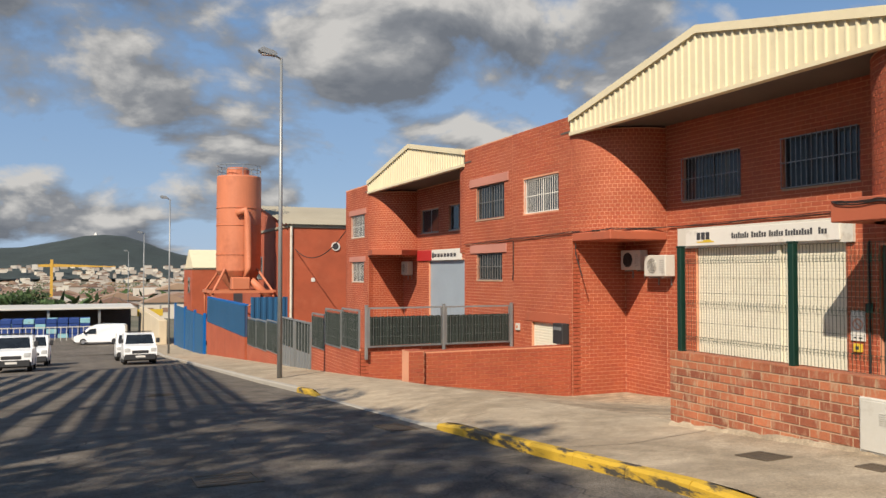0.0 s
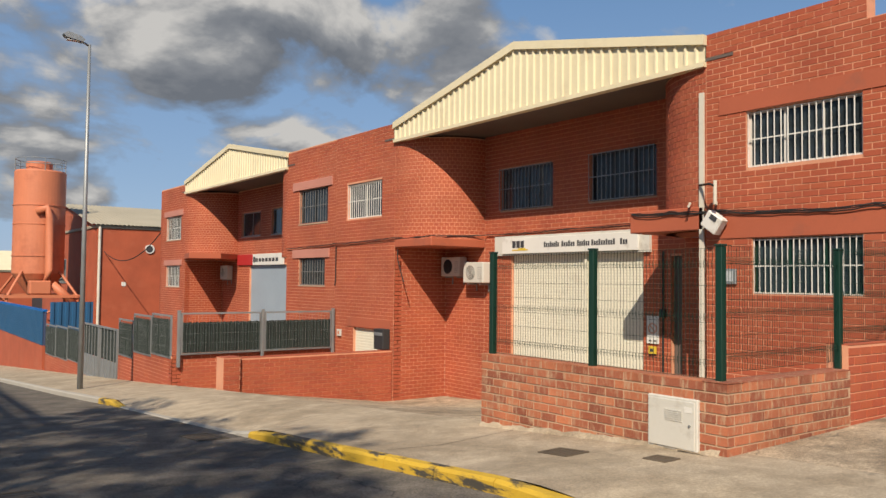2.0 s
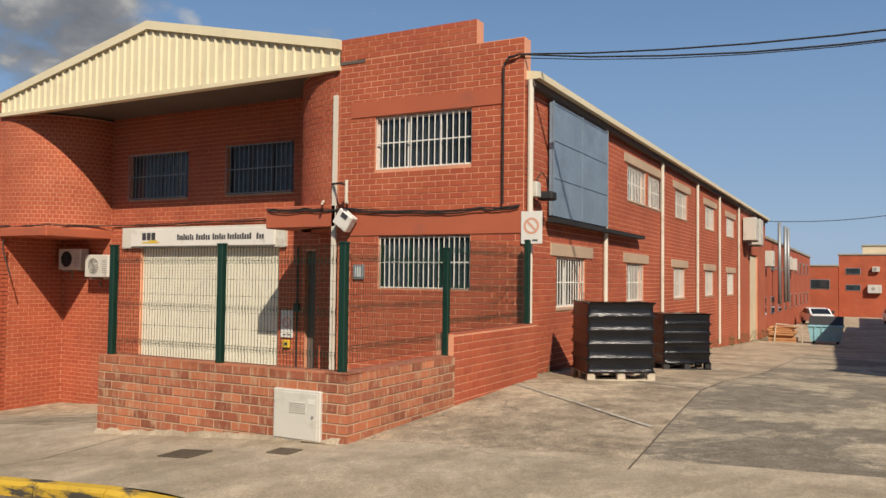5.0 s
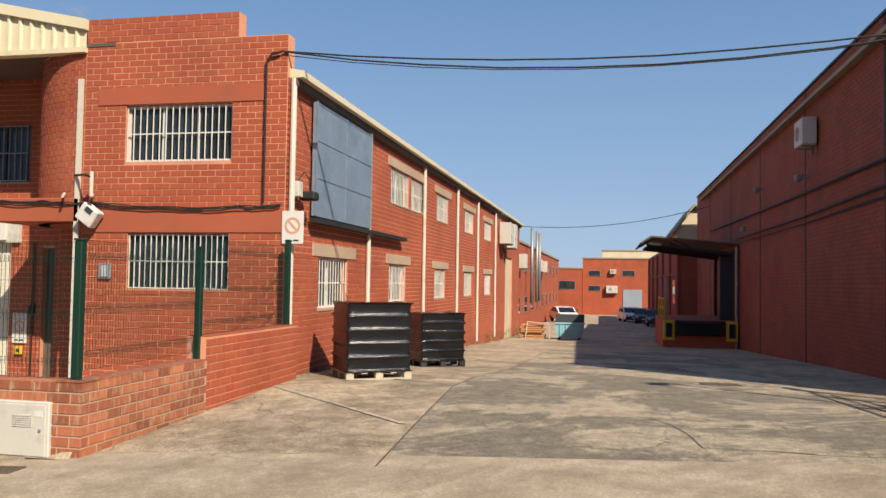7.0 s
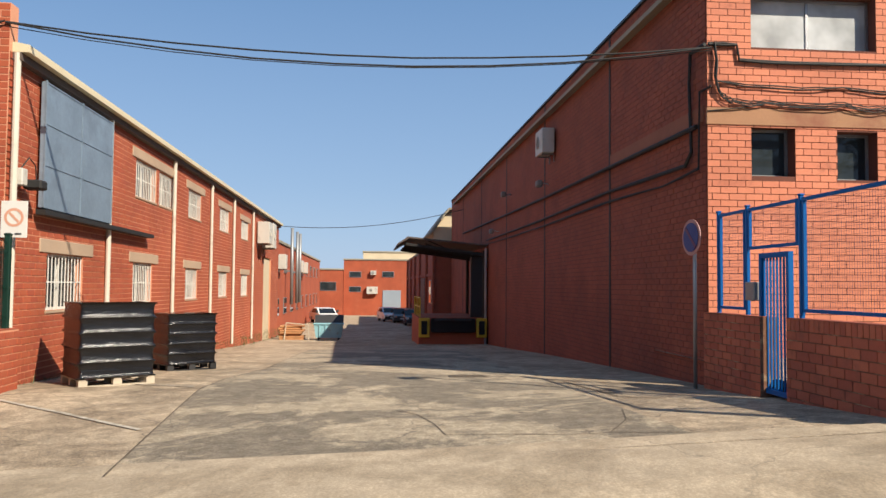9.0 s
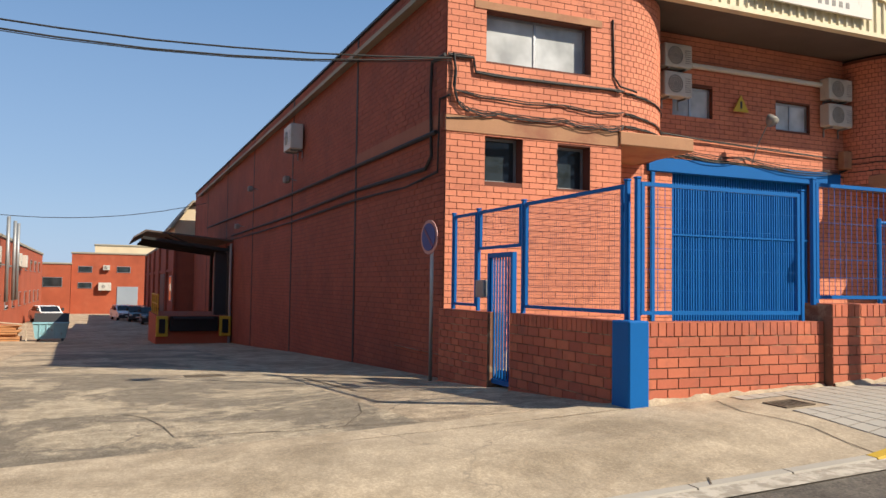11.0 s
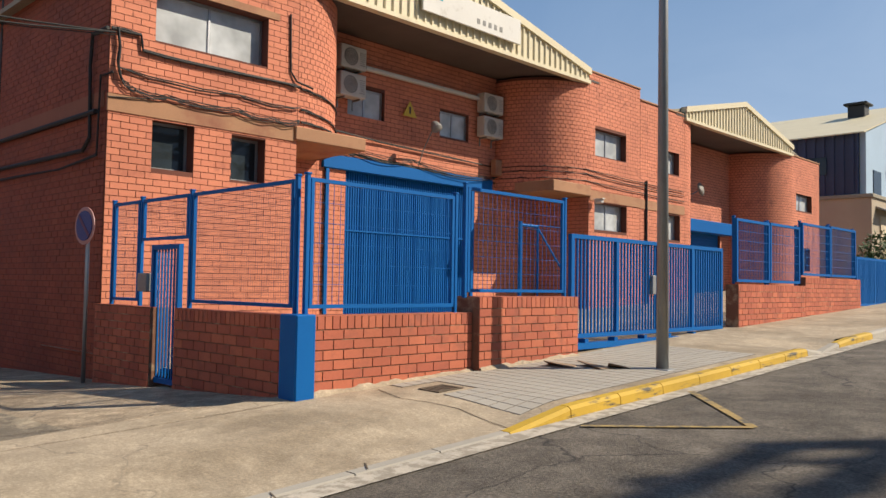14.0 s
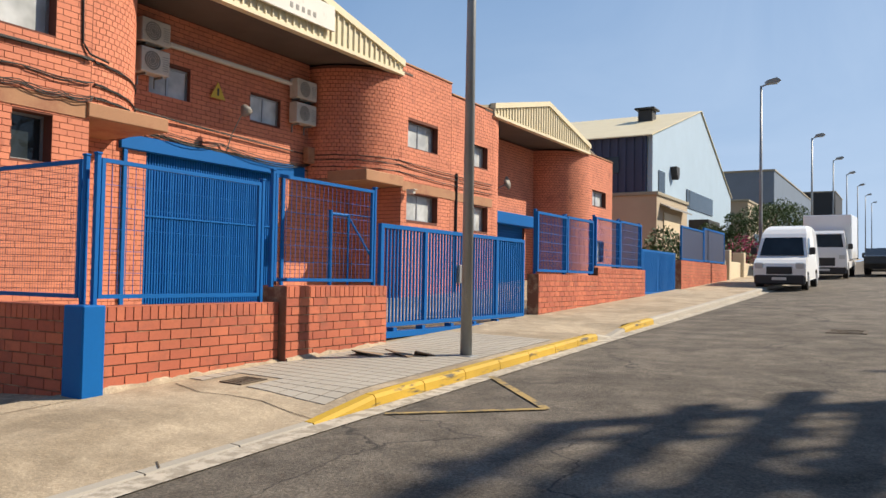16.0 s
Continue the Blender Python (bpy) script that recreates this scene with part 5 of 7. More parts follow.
def exit_plate(name, at, w, h, face, label):
    """A white no-parking plate with a red ring."""
    o = thing(name, at, label, "sign")
    m = Matrix.Translation(at) @ Matrix.Rotation(face, 4, "Z")
    part("plate", Shape().bevel_box(-w / 2, w / 2, -0.012, 0.012, 0, h, 0.004).turned(m), WHITE, o)
    ring = Shape()
    r0, r1 = w * 0.27, w * 0.37
    for k in range(20):
        a, b = 2 * math.pi * k / 20, 2 * math.pi * (k + 1) / 20
        ring.add([(q * math.cos(t), -0.0155, h * 0.55 + q * math.sin(t)) for q, t in ((r0, a), (r1, a), (r1, b), (r0, b))], [(0, 1, 2, 3)])
    ring.add([(-r0 * 0.8, -0.0155, h * 0.55 + r0 * 0.55), (-r0 * 0.55, -0.0155, h * 0.55 + r0 * 0.8), (r0 * 0.8, -0.0155, h * 0.55 - r0 * 0.55), (r0 * 0.55, -0.0155, h * 0.55 - r0 * 0.8)], [(0, 1, 2, 3)])
    part("ring", ring.turned(m), FADED, o, "faded red ring")
    part("text_bar", Shape().box(-w * 0.3, -w * 0.08, -0.016, -0.012, h * 0.08, h * 0.13).turned(m), INK, o)
    part("text_bar", Shape().box(w * 0.05, w * 0.3, -0.016, -0.012, h * 0.08, h * 0.13).turned(m), INK, o)
    return o


exit_plate("no_parking_plate", (AX - 0.03, 4.17, 2.22), 0.40, 0.58, -math.pi / 2, "white no-parking plate with faded red ring at the corner")
exit_plate("no_parking_plate", (AX + R - 0.03, 11.25, 0.12), 0.36, 0.66, -math.pi / 2, "white no-parking plate beside the shutter")
bars_sign("warning_sticker", AX + R - 0.04, 11.15, 11.35, -0.12, 0.06, YEL_SIGN, [(0.3, 0.7, 0.3, 0.7, INK)], "small yellow warning sticker")
bars_sign("small_plate", AX - 0.04, 22.75, 23.0, -0.35, -0.12, CASING, [(0.3, 0.7, 0.3, 0.7, SILO)], "small white plate on the brick")

np_sign = thing("no_parking_sign", (12.88, -6.74, -0.12), "round blue and red no-parking sign on a grey post", "road sign")
part("post", Shape().tube([(12.88, -6.74, -0.15), (12.88, -6.74, 2.6)], 0.032, 10), GALV, np_sign, "", True)
facing = Matrix.Translation((12.88, -6.69, 2.36)) @ Matrix.Rotation(radians(-84), 4, "Z")
for name_, r_, d_, m_ in (("rim", 0.30, 0.0, RIM_FADED), ("face", 0.24, 0.013, BLUE_SIGN)):
    part(name_, Shape().tube([(-d_, 0, 0), (-d_ - 0.012, 0, 0)], r_, 28).turned(facing), m_, np_sign)
part("slash", Shape().box(-0.03, -0.0255, -0.24, 0.24, -0.028, 0.028).turned(facing @ Matrix.Rotation(radians(45), 4, "X")), SLASH, np_sign)


# ---- air conditioners ----
def air_conditioner(at, face, w=0.82, h=0.56, d=0.30, label="white outdoor air conditioner on wall brackets", dark=False):
    """at: the middle of its back at the bottom; face: the way its front looks, degrees from +x."""
    o = thing("air_conditioner", at, label, "air conditioner", "air conditioners")
    m = Matrix.Translation(at) @ Matrix.Rotation(radians(face), 4, "Z")
    part("casing", Shape().bevel_box(0.04, 0.04 + d, -w / 2, w / 2, 0, h, 0.02).turned(m), CASING, o)
    ring = Shape()
    for q in (0.22, 0.17, 0.12, 0.07):
        pts = [(0.05 + d, -w * 0.12 + q * math.cos(t * math.pi / 12), h / 2 + q * math.sin(t * math.pi / 12)) for t in range(25)]
        ring.tube(pts, 0.006, 5)
    part("fan_grille", ring.turned(m), CABLE if dark else CASING, o)
    vents = Shape()
    for k in range(7):
        vents.box(0.04 + d, 0.046 + d, w * 0.24, w * 0.44, h * (0.2 + 0.09 * k), h * (0.2 + 0.09 * k) + 0.012)
    tagged(part("vent_slots", vents.turned(m), FAN_GREY, o), "", "", "", "stuff")
    part("fan", Shape().tube([(0.025 + d, -w * 0.12, h / 2), (0.043 + d, -w * 0.12, h / 2)], 0.22, 20).turned(m), CAR_GREY if dark else FAN_GREY, o)
    for s in (-1, 1):
        part("bracket", Shape().box(0, d, s * w * 0.3 - 0.015, s * w * 0.3 + 0.015, -0.05, -0.003).box(0, 0.03, s * w * 0.3 - 0.016, s * w * 0.3 + 0.016, -0.25, -0.05).turned(m), GALV, o)
    return o


air_conditioner((15.19, 18.85, 1.70), 180, 0.95, 0.6, label="white air conditioner under the canopy slab", dark=True)
air_conditioner((15.18, 17.62, 1.50), 180, 0.95, 0.62, 0.36, label="white air conditioner beside the canopy slab")
air_conditioner((15.19, 37.9, 1.5), 180, 0.9, 0.7, label="white air conditioner under a brick canopy")
air_conditioner((15.25, -13.75, 6.72), 180, 0.8, 0.55, label="white air conditioner, upper of two beside a window")
air_conditioner((15.25, -13.75, 6.03), 180, 0.8, 0.58)
air_conditioner((15.25, -19.0, 6.50), 180, 0.85, 0.55, label="white air conditioner, upper of two in the recess")
air_conditioner((15.25, -19.0, 5.80), 180, 0.85, 0.58)
air_conditioner((24.9, -7.12, 5.72), 90, 1.0, 0.78, 0.4, "weathered air conditioner high on the shaded wall")
air_conditioner((41.4, 4.32, 3.6), 270, 1.3, 1.1, 0.6, "large air conditioner on the alley wall")
air_conditioner((43.1, 4.32, 3.45), 270, 1.3, 1.3, 0.6, "large air conditioner on the alley wall")
for x in (55.5, 69, 74):
    air_conditioner((x, 4.88, 2.6), 270, 1.2, 1.0, 0.5, "air conditioner far down the alley wall")


# ---- cables ----
def cable(name, pts, r, label, sag=0.0, bunch=1):
    o = thing(name, pts[0], label, "cable", "cables on the walls")
    rng = random.Random(int(abs(pts[0][1] * 100)))
    for b in range(bunch):
        path = []
        for (x0, y0, z0), (x1, y1, z1) in zip(pts, pts[1:]):
            n = 2 if not sag else 9
            for k in range(n):
                t = k / n
                w = rng.uniform(-0.012, 0.012) * (bunch > 1)
                path.append((x0 + (x1 - x0) * t - 0.012 * b * (bunch > 1), y0 + (y1 - y0) * t, z0 + (z1 - z0) * t - (sag * (1 + 0.35 * b)) * 4 * t * (1 - t) + w - 0.022 * b))
        path.append(pts[-1])
        part("strand", Shape().tube(path, r, 6), CABLE, o)
    return o


cable("wall_cable", [(13.19, 4.4, 2.93), (13.19, 5.2, 2.90), (13.19, 6.6, 2.88), (13.19, 8.2, 2.98), (13.15, 9.2, 3.0), (13.15, 10.2, 3.02)], 0.011, "sagging bunch of black cables on the brick wall", 0.02, 3)
cable("wall_cable", [(15.15, 10.6, 3.04), (15.15, 14, 2.98), (15.15, 17.4, 2.95), (13.6, 18.1, 2.90), (13.17, 19.5, 2.86), (13.17, 23.3, 2.80), (13.17, 27.1, 2.72)], 0.011, "black cable along the brick facade", 0.015, 2)
cable("wall_cable", [(13.17, 4.72, 2.95), (13.17, 4.72, 5.5), (13.17, 4.62, 5.62), (13.17, 4.4, 5.66)], 0.014, "black cable rising up the brick wall", 0.0, 2)
cable("wall_cable", [(13.15, 19.25, 2.5), (13.15, 19.25, 2.2), (13.15, 18.9, 1.5)], 0.018, "black cable under the canopy")
cable("wall_cable", [(13.2, 23.2, 2.7), (13.2, 23.2, 1.6), (13.17, 23.2, 1.35)], 0.02, "black cable hanging on the brick wall")
cable("overhead_cable", [(13.2, 4.4, 5.66), (13.2, -7.2, 5.66)], 0.015, "black overhead cables slung across the alley", 0.36, 2)
cable("overhead_cable", [(13.25, 4.45, 5.60), (13.22, -7.2, 5.62)], 0.008, "thin overhead cable slung across the alley", 0.48)
cable("overhead_cable", [(49, 4.2, 5.1), (48, -7.0, 6.2)], 0.02, "thin overhead cable far down the alley", 0.5)
jl = [(13.26, -7.16, 5.76), (13.26, -7.67, 5.75), (13.26, -7.71, 5.48), (13.26, -8.5, 5.46), (13.26, -10.7, 5.48), (13.24, -11.0, 5.46)]
cable("wall_cable", jl, 0.022, "black conduit along the orange facade", 0.0, 2)
curve_j = [(JX + R - (R + 0.03) * math.cos(radians(a)), -10.98 - (R + 0.03) * math.sin(radians(a)), 0) for a in (2, 14, 26, 38, 50, 62, 74, 86)]
for z, dz in ((5.46, -0.035), (5.04, -0.04), (4.78, -0.01)):
    cable("wall_cable", [(x, y, z + dz * k) for k, (x, y, _) in enumerate(curve_j)] + [(15.2, -15, z + 8 * dz - 0.05), (15.2, -19.4, z + 8 * dz - 0.18)], 0.014, "black cables round the curved wall", 0.0, 2)
cable("wall_cable", [(13.26, -7.33, 5.1), (13.26, -9.6, 5.06), (13.24, -11.0, 5.04)], 0.012, "sagging black cables on the orange facade", 0.05, 2)
cable("wall_cable", [(13.26, -7.33, 4.96), (13.26, -7.6, 4.80), (13.26, -8.16, 4.78), (13.24, -9.6, 4.78), (13.24, -10.4, 4.73), (13.24, -11.0, 4.78)], 0.010, "sagging black cables below the first bunch", 0.03, 4)
cable("wall_cable", [(13.25, -7.26, 5.78), (13.25, -7.3, 5.5), (13.24, -7.27, 5.2), (13.25, -7.34, 4.94)], 0.022, "knotted bundle of black cables at the corner", 0.01, 4)
cable("wall_cable", [(13.26, -7.14, 4.57), (13.24, -7.6, 4.62), (13.24, -8.15, 4.70)], 0.012, "thin grey pipe on the concrete band")
cable("wall_cable", [(13.27, -10.75, 6.9), (13.27, -10.78, 5.75), (13.25, -10.92, 5.56), (13.22, -11.3, 5.48)], 0.02, "black conduit dropping down the brick")
cable("wall_cable", [(15.15, -13.6, 4.95), (15.15, -16, 4.8), (15.15, -19.5, 4.72)], 0.010, "loose black cables over the blue door", 0.1, 4)
cable("wall_cable", [(13.27, -7.1, 5.74), (13.84, -7.08, 5.73), (13.9, -7.08, 5.2), (13.82, -7.08, 3.95), (14.1, -7.08, 3.76), (19.0, -7.08, 3.82), (26, -7.08, 3.76), (33, -7.08, 3.78), (39, -7.08, 3.8)], 0.03, "black conduit along the shaded wall", 0.0, 2)
cable("wall_cable", [(13.6, -7.08, 4.36), (19.0, -7.08, 4.40), (26, -7.08, 4.46), (33, -7.08, 4.55), (49, -7.08, 4.8)], 0.045, "dark pipe along the shaded wall")
cable("wall_cable", [(13.25, -7.2, 5.0), (13.45, -7.08, 4.95), (13.51, -7.08, 3.62), (15.2, -7.08, 3.52), (19, -7.08, 3.6), (26, -7.08, 3.55), (39, -7.08, 3.6)], 0.016, "second black conduit along the shaded wall", 0.0, 2)
cj = [(JX + R - (R + 0.03) * math.cos(radians(a)), -21.46 + (R + 0.03) * math.sin(radians(a)), 0) for a in (85, 65, 45, 25, 5)]
for z in (5.0, 4.86, 4.66):
    cable("wall_cable", [(x, y, z) for x, y, _ in cj] + [(13.25, -22.8, z - 0.05), (13.25, -24.4, z - 0.08), (13.25, -27.3, z - 0.12)], 0.014, "black cables along the rounded orange facade", 0.015, 1)
cable("wall_cable", [(13.26, -24.75, 5.0), (13.26, -24.75, 0.6)], 0.05, "dark downpipe between two units")
cable("overhead_cable", [(13.3, 43.05, 4.1), (14.3, 59.85, 3.4)], 0.03, "drooping cable to the next factory", 1.1)

br = thing("antenna_bracket", (13.2, 8.2, 3.0), "white steel wall bracket with black cable", "bracket")
part("arm", Shape().tube([(13.16, 8.5, 3.48), (12.9, 8.1, 3.45), (12.85, 7.95, 3.4)], 0.022, 8), CABLE, br)
part("stay", Shape().tube([(12.87, 7.95, 3.5), (12.87, 7.95, 3.05)], 0.035, 8), PIPE_WHITE, br)
part("foot", Shape().tube([(12.87, 7.93, 3.05), (13.2, 8.15, 3.12)], 0.025, 8), PIPE_WHITE, br)
part("foot", Shape().tube([(12.95, 8.6, 3.06), (13.2, 8.75, 3.14)], 0.025, 8), PIPE_WHITE, br)
al = thing("alarm_box", (13.1, 8.1, 2.6), "white tilted flood lamp box on the wall", "lamp")
part("body", Shape().bevel_box(-0.10, 0.10, -0.19, 0.19, -0.17, 0.17, 0.02).turned(Matrix.Translation((13.05, 8.1, 2.72)) @ Matrix.Rotation(radians(35), 4, "X")), WHITE, al)
part("lens", Shape().box(-0.112, -0.101, -0.08, 0.08, 0.05, 0.14).turned(Matrix.Translation((13.05, 8.1, 2.72)) @ Matrix.Rotation(radians(35), 4, "X")), INK, al)
part("bracket", Shape().tube([(13.12, 8.1, 2.85), (13.22, 8.1, 2.95)], 0.02, 8), CABLE, al)
ic = thing("intercom", (13.18, 7.85, 1.55), "small grey intercom plate on the brick", "intercom")
part("body", Shape().bevel_box(13.17, 13.225, 7.72, 7.98, 1.55, 1.84, 0.01), GALV, ic)
part("button_field", Shape().box(13.165, 13.17, 7.78, 7.92, 1.6, 1.8), GLASS_PALE, ic)
fl = thing("flood_lamp", (13.6, 4.2, 3.05), "black flood lamp and white junction box at the corner", "lamp")
part("junction_box", Shape().bevel_box(13.42, 13.62, 4.16, 4.32, 3.08, 3.36, 0.015), CASING, fl)
part("lamp_body", Shape().bevel_box(13.62, 13.9, 3.95, 4.25, 3.04, 3.2, 0.03), CABLE, fl)
part("cable_loop", Shape().tube([(13.5, 4.22, 3.36), (13.62, 4.15, 3.55), (13.8, 4.12, 3.45), (13.86, 4.12, 3.2)], 0.012, 6), CABLE, fl)
mb = thing("mailbox", (13.1, 20.0, -0.6), "dark grey metal mailbox on the brick wall", "mailbox")
part("body", Shape().bevel_box(12.95, 13.2, 19.7, 20.25, -0.58, 0.05, 0.015), CAR_GREY, mb)
part("flap", Shape().bevel_box(12.935, 12.95, 19.75, 20.2, -0.16, -0.06, 0.004), GALV, mb)
for x, z, w in ((25.4, 4.85, 0.3), (32.3, 5.3, 0.25), (35.5, 4.0, 0.25)):
    f = thing("wall_lamp", (x, -7.0, z), "small flood lamp on the shaded wall", "lamp", "wall lamps")
    part("arm", Shape().tube([(x, -7.12, z), (x, -6.85, z + 0.05)], 0.02, 6), GALV, f)
    part("head", Shape().bevel_box(x - w / 2, x + w / 2, -6.9, -6.70, z - 0.1, z + 0.12, 0.04), FAN_GREY, f)
hl = thing("wall_lamp", (15.2, -16.9, 5.3), "grey flood lamp on a long arm over the blue door", "lamp", "wall lamps")
part("arm", Shape().tube([(15.2, -16.25, 4.66), (15.0, -16.25, 5.1), (14.7, -16.2, 5.45), (14.5, -16.15, 5.62)], 0.016, 6), GALV, hl)
part("head", Shape().lathe([(0.03, 0.2), (0.08, 0.16), (0.14, 0.03), (0.15, -0.05)], 0, 0, 14).turned(Matrix.Translation((14.42, -16.13, 5.58)) @ Matrix.Rotation(radians(35), 4, "Y")), FAN_GREY, hl, "", True)
tw = thing("warning_triangle", (15.16, -15.9, 5.95), "yellow triangular warning sign", "sign")
part("plate", Shape().prism([(-16.12, 5.92), (-15.62, 5.92), (-15.87, 6.34)], "x", 15.15, 15.165), YEL_SIGN, tw)
part("bolt_mark", Shape().box(15.144, 15.149, -15.9, -15.84, 6.0, 6.18), INK, tw)
yb = thing("meter_box", (15.1, -19.3, 4.75), "faded yellow meter box at the door head", "box")
part("body", Shape().bevel_box(15.0, 15.2, -19.5, -19.2, 4.74, 5.2, 0.02), BAND_J, yb)
rl = thing("awning_rail", (15.15, -16.4, 6.9), "white awning rail over the windows", "rail")
part("rail", Shape().bevel_box(15.1, 15.22, -18.7, -14.3, 6.84, 6.95, 0.02), WHITE, rl)
cm = thing("security_camera", (13.1, -21.7, 4.05), "white security camera under the canopy", "camera")
part("body", Shape().bevel_box(12.95, 13.2, -21.75, -21.6, 4.0, 4.12, 0.02), WHITE, cm)
part("hood", Shape().bevel_box(12.9, 13.2, -21.77, -21.58, 4.12, 4.14, 0.004), WHITE, cm)
sd = thing("satellite_dish", (14.9, -31.6, 5.3), "grey satellite dish on the recessed wall", "dish")
part("dish", Shape().lathe([(0.02, 0), (0.2, 0.03), (0.27, 0.08), (0.28, 0.09)], 0, 0, 18).turned(Matrix.Translation((14.8, -31.6, 5.5)) @ Matrix.Rotation(radians(-80), 4, "Y")), FAN_GREY, sd, "", True)
part("arm", Shape().tube([(15.2, -31.6, 5.3), (14.85, -31.6, 5.45)], 0.02, 6), GALV, sd)


# ---- blue fences and gates ----
def frame_panel(owner, axis, at, u0, u1, z0, z1, material, w=0.045, name="frame"):
    s = Shape().ring(axis, at - w / 2, at + w / 2, u0, u1, z0, z1, w)
    return part(name, s, material, owner)


bf = thing("blue_fence", (WALL_X + 0.12, -9, 1.17), "blue steel mesh fence on the orange street wall", "fence", "blue fences")
FX, FY = WALL_X + 0.12, -7.03
for y, z in ((-7.05, 1.12), (-9.54, 1.12), (-9.74, 1.34), (-12.1, 1.34)):
    post(bf, FX, y, z, 2.76 if y > -9.6 else 2.92, BLUE, 0.055)
frame_panel(bf, "x", FX, -9.50, -7.09, 1.22, 2.73, BLUE)
wire_panel(bf, "x", FX, -9.46, -7.13, 1.26, 2.69, BLUE, 0.1, 6, r=0.0026)
frame_panel(bf, "x", FX, -12.06, -9.78, 1.42, 2.89, BLUE)
wire_panel(bf, "x", FX, -12.02, -9.82, 1.46, 2.85, BLUE, 0.1, 6, r=0.0026)
for x in (7.68, 10.13, 11.62, 12.6):
    post(bf, x, FY, 1.12 if x != 10.13 else 0.0, 2.75, BLUE, 0.055)
frame_panel(bf, "y", FY, 7.74, 10.08, 1.22, 2.72, BLUE)
# Alley-side wires are coloured navy to imitate blue wire in shade.
wire_panel(bf, "y", FY, 7.78, 10.04, 1.26, 2.68, NAVY, 0.05, 28, r=0.0013)
frame_panel(bf, "y", FY, 10.19, 11.57, 2.10, 2.72, BLUE)
wire_panel(bf, "y", FY, 10.23, 11.53, 2.14, 2.68, NAVY, 0.05, 11, r=0.0013)
frame_panel(bf, "y", FY, 11.68, 12.55, 1.2, 2.72, BLUE)
wire_panel(bf, "y", FY, 11.72, 12.51, 1.24, 2.68, NAVY, 0.05, 28, r=0.0013)


def bar_gate(name, axis, at, u0, u1, z0, z1, material, step, label, leaf=None, r=0.014):
    """A gate of upright bars in a frame; each bar is a part."""
    mid = (at, (u0 + u1) / 2, z0) if axis == "x" else ((u0 + u1) / 2, at, z0)
    o = thing(name, mid, label, "gate")
    gf_ = frame_panel(o, axis, at, u0, u1, z0, z1, material, 0.07)
    for u in leaf or ():
        s = Shape().box(at - 0.035, at + 0.035, u - 0.04, u + 0.04, z0 + 0.07, z1 - 0.07) if axis == "x" else Shape().box(u - 0.04, u + 0.04, at - 0.035, at + 0.035, z0 + 0.07, z1 - 0.07)
        part("stile", s, material, o)
    me = mesh_of("bar", Shape().box(-r, r, -r, r, 0, z1 - z0 - 0.13), material)
    n = round((u1 - u0) / step)
    for k in range(1, n):
        u = u0 + (u1 - u0) * k / n
        ob = new("bar", me)
        ob.parent = o
        ob.location = (0 if axis == "x" else u - mid[0], u - mid[1] if axis == "x" else 0, 0.065)
    return o


small_gate = bar_gate("pedestrian_gate", "y", FY + 0.02, 10.36, 11.18, 0.06, 2.03, BLUE, 0.09, "narrow blue barred gate between brick piers", r=0.011)
part("letter_box", Shape().bevel_box(11.24, 11.52, FY - 0.05, FY + 0.1, 1.35, 1.62, 0.01), GALV, small_gate)
slide = bar_gate("sliding_gate", "x", WALL_X + 0.15, -17.85, -12.3, 0.68, 2.38, BLUE, 0.105, "blue barred sliding gate on a ground rail", leaf=(-13.7, -15.1, -16.5), r=0.0155)
part("rail", Shape().box(WALL_X + 0.05, WALL_X + 0.25, -17.8, -12.4, 0.50, 0.60), BLUE, slide)
for y in (-12.7, -13.6, -14.6, -15.5, -16.5, -17.4):
    part("foot", Shape().box(WALL_X + 0.08, WALL_X + 0.22, y - 0.05, y + 0.05, 0.60, 0.662), BLUE, slide)
part("lock_box", Shape().bevel_box(WALL_X + 0.08, WALL_X + 0.2, -14.98, -14.85, 1.4, 1.75, 0.01), GALV, slide)
bar_gate("sliding_gate", "x", WALL_X + 0.15, -30.8, -26.75, 1.08, 2.53, BLUE, 0.115, "second blue barred gate up the street", leaf=(-28.5,), r=0.03)
bf2 = thing("blue_fence", (FX, -22, 1.57), "blue mesh fence panels on the far street wall", "fence", "blue fences")
for a, b, lo, hi in ((-20.3, -18.5, 1.68, 3.08), (-22.2, -20.35, 1.68, 3.10), (-24.45, -22.4, 1.9, 3.24), (-26.6, -24.5, 1.9, 3.28)):
    frame_panel(bf2, "x", FX, a, b, lo, hi, BLUE, 0.06)
    wire_panel(bf2, "x", FX, a + 0.05, b - 0.05, lo + 0.05, hi - 0.05, BLUE, 0.09, 6, r=0.005)
    for y in (a + 0.03, b - 0.03):
        post(bf2, FX + 0.06, y, 1.5, hi + 0.03, BLUE, 0.06)
bf3 = thing("blue_fence", (FX, -35, 1.95), "blue screened fence panels further up the street", "fence", "blue fences")
for a, b, lo, hi in ((-35.2, -31.6, 2.32, 3.6), (-39.35, -35.3, 2.34, 3.74)):
    frame_panel(bf3, "x", FX, a, b, lo, hi, BLUE, 0.07)
    part("screen", Shape().box(FX - 0.012, FX + 0.012, a + 0.05, b - 0.05, lo + 0.05, hi - 0.05), NAVY, bf3)
    post(bf3, FX + 0.08, a, 2.2, hi, BLUE, 0.07)
yl_ = thing("yard_gate", (9.5, -14.0, 0.45), "blue tube frame gate inside the forecourt", "gate")
part("frame", Shape().tube([(9.5, -14.0, 0.45), (9.5, -14.0, 2.7), (9.5, -14.85, 2.7), (9.5, -14.85, 0.45)], 0.03, 8), BLUE, yl_)
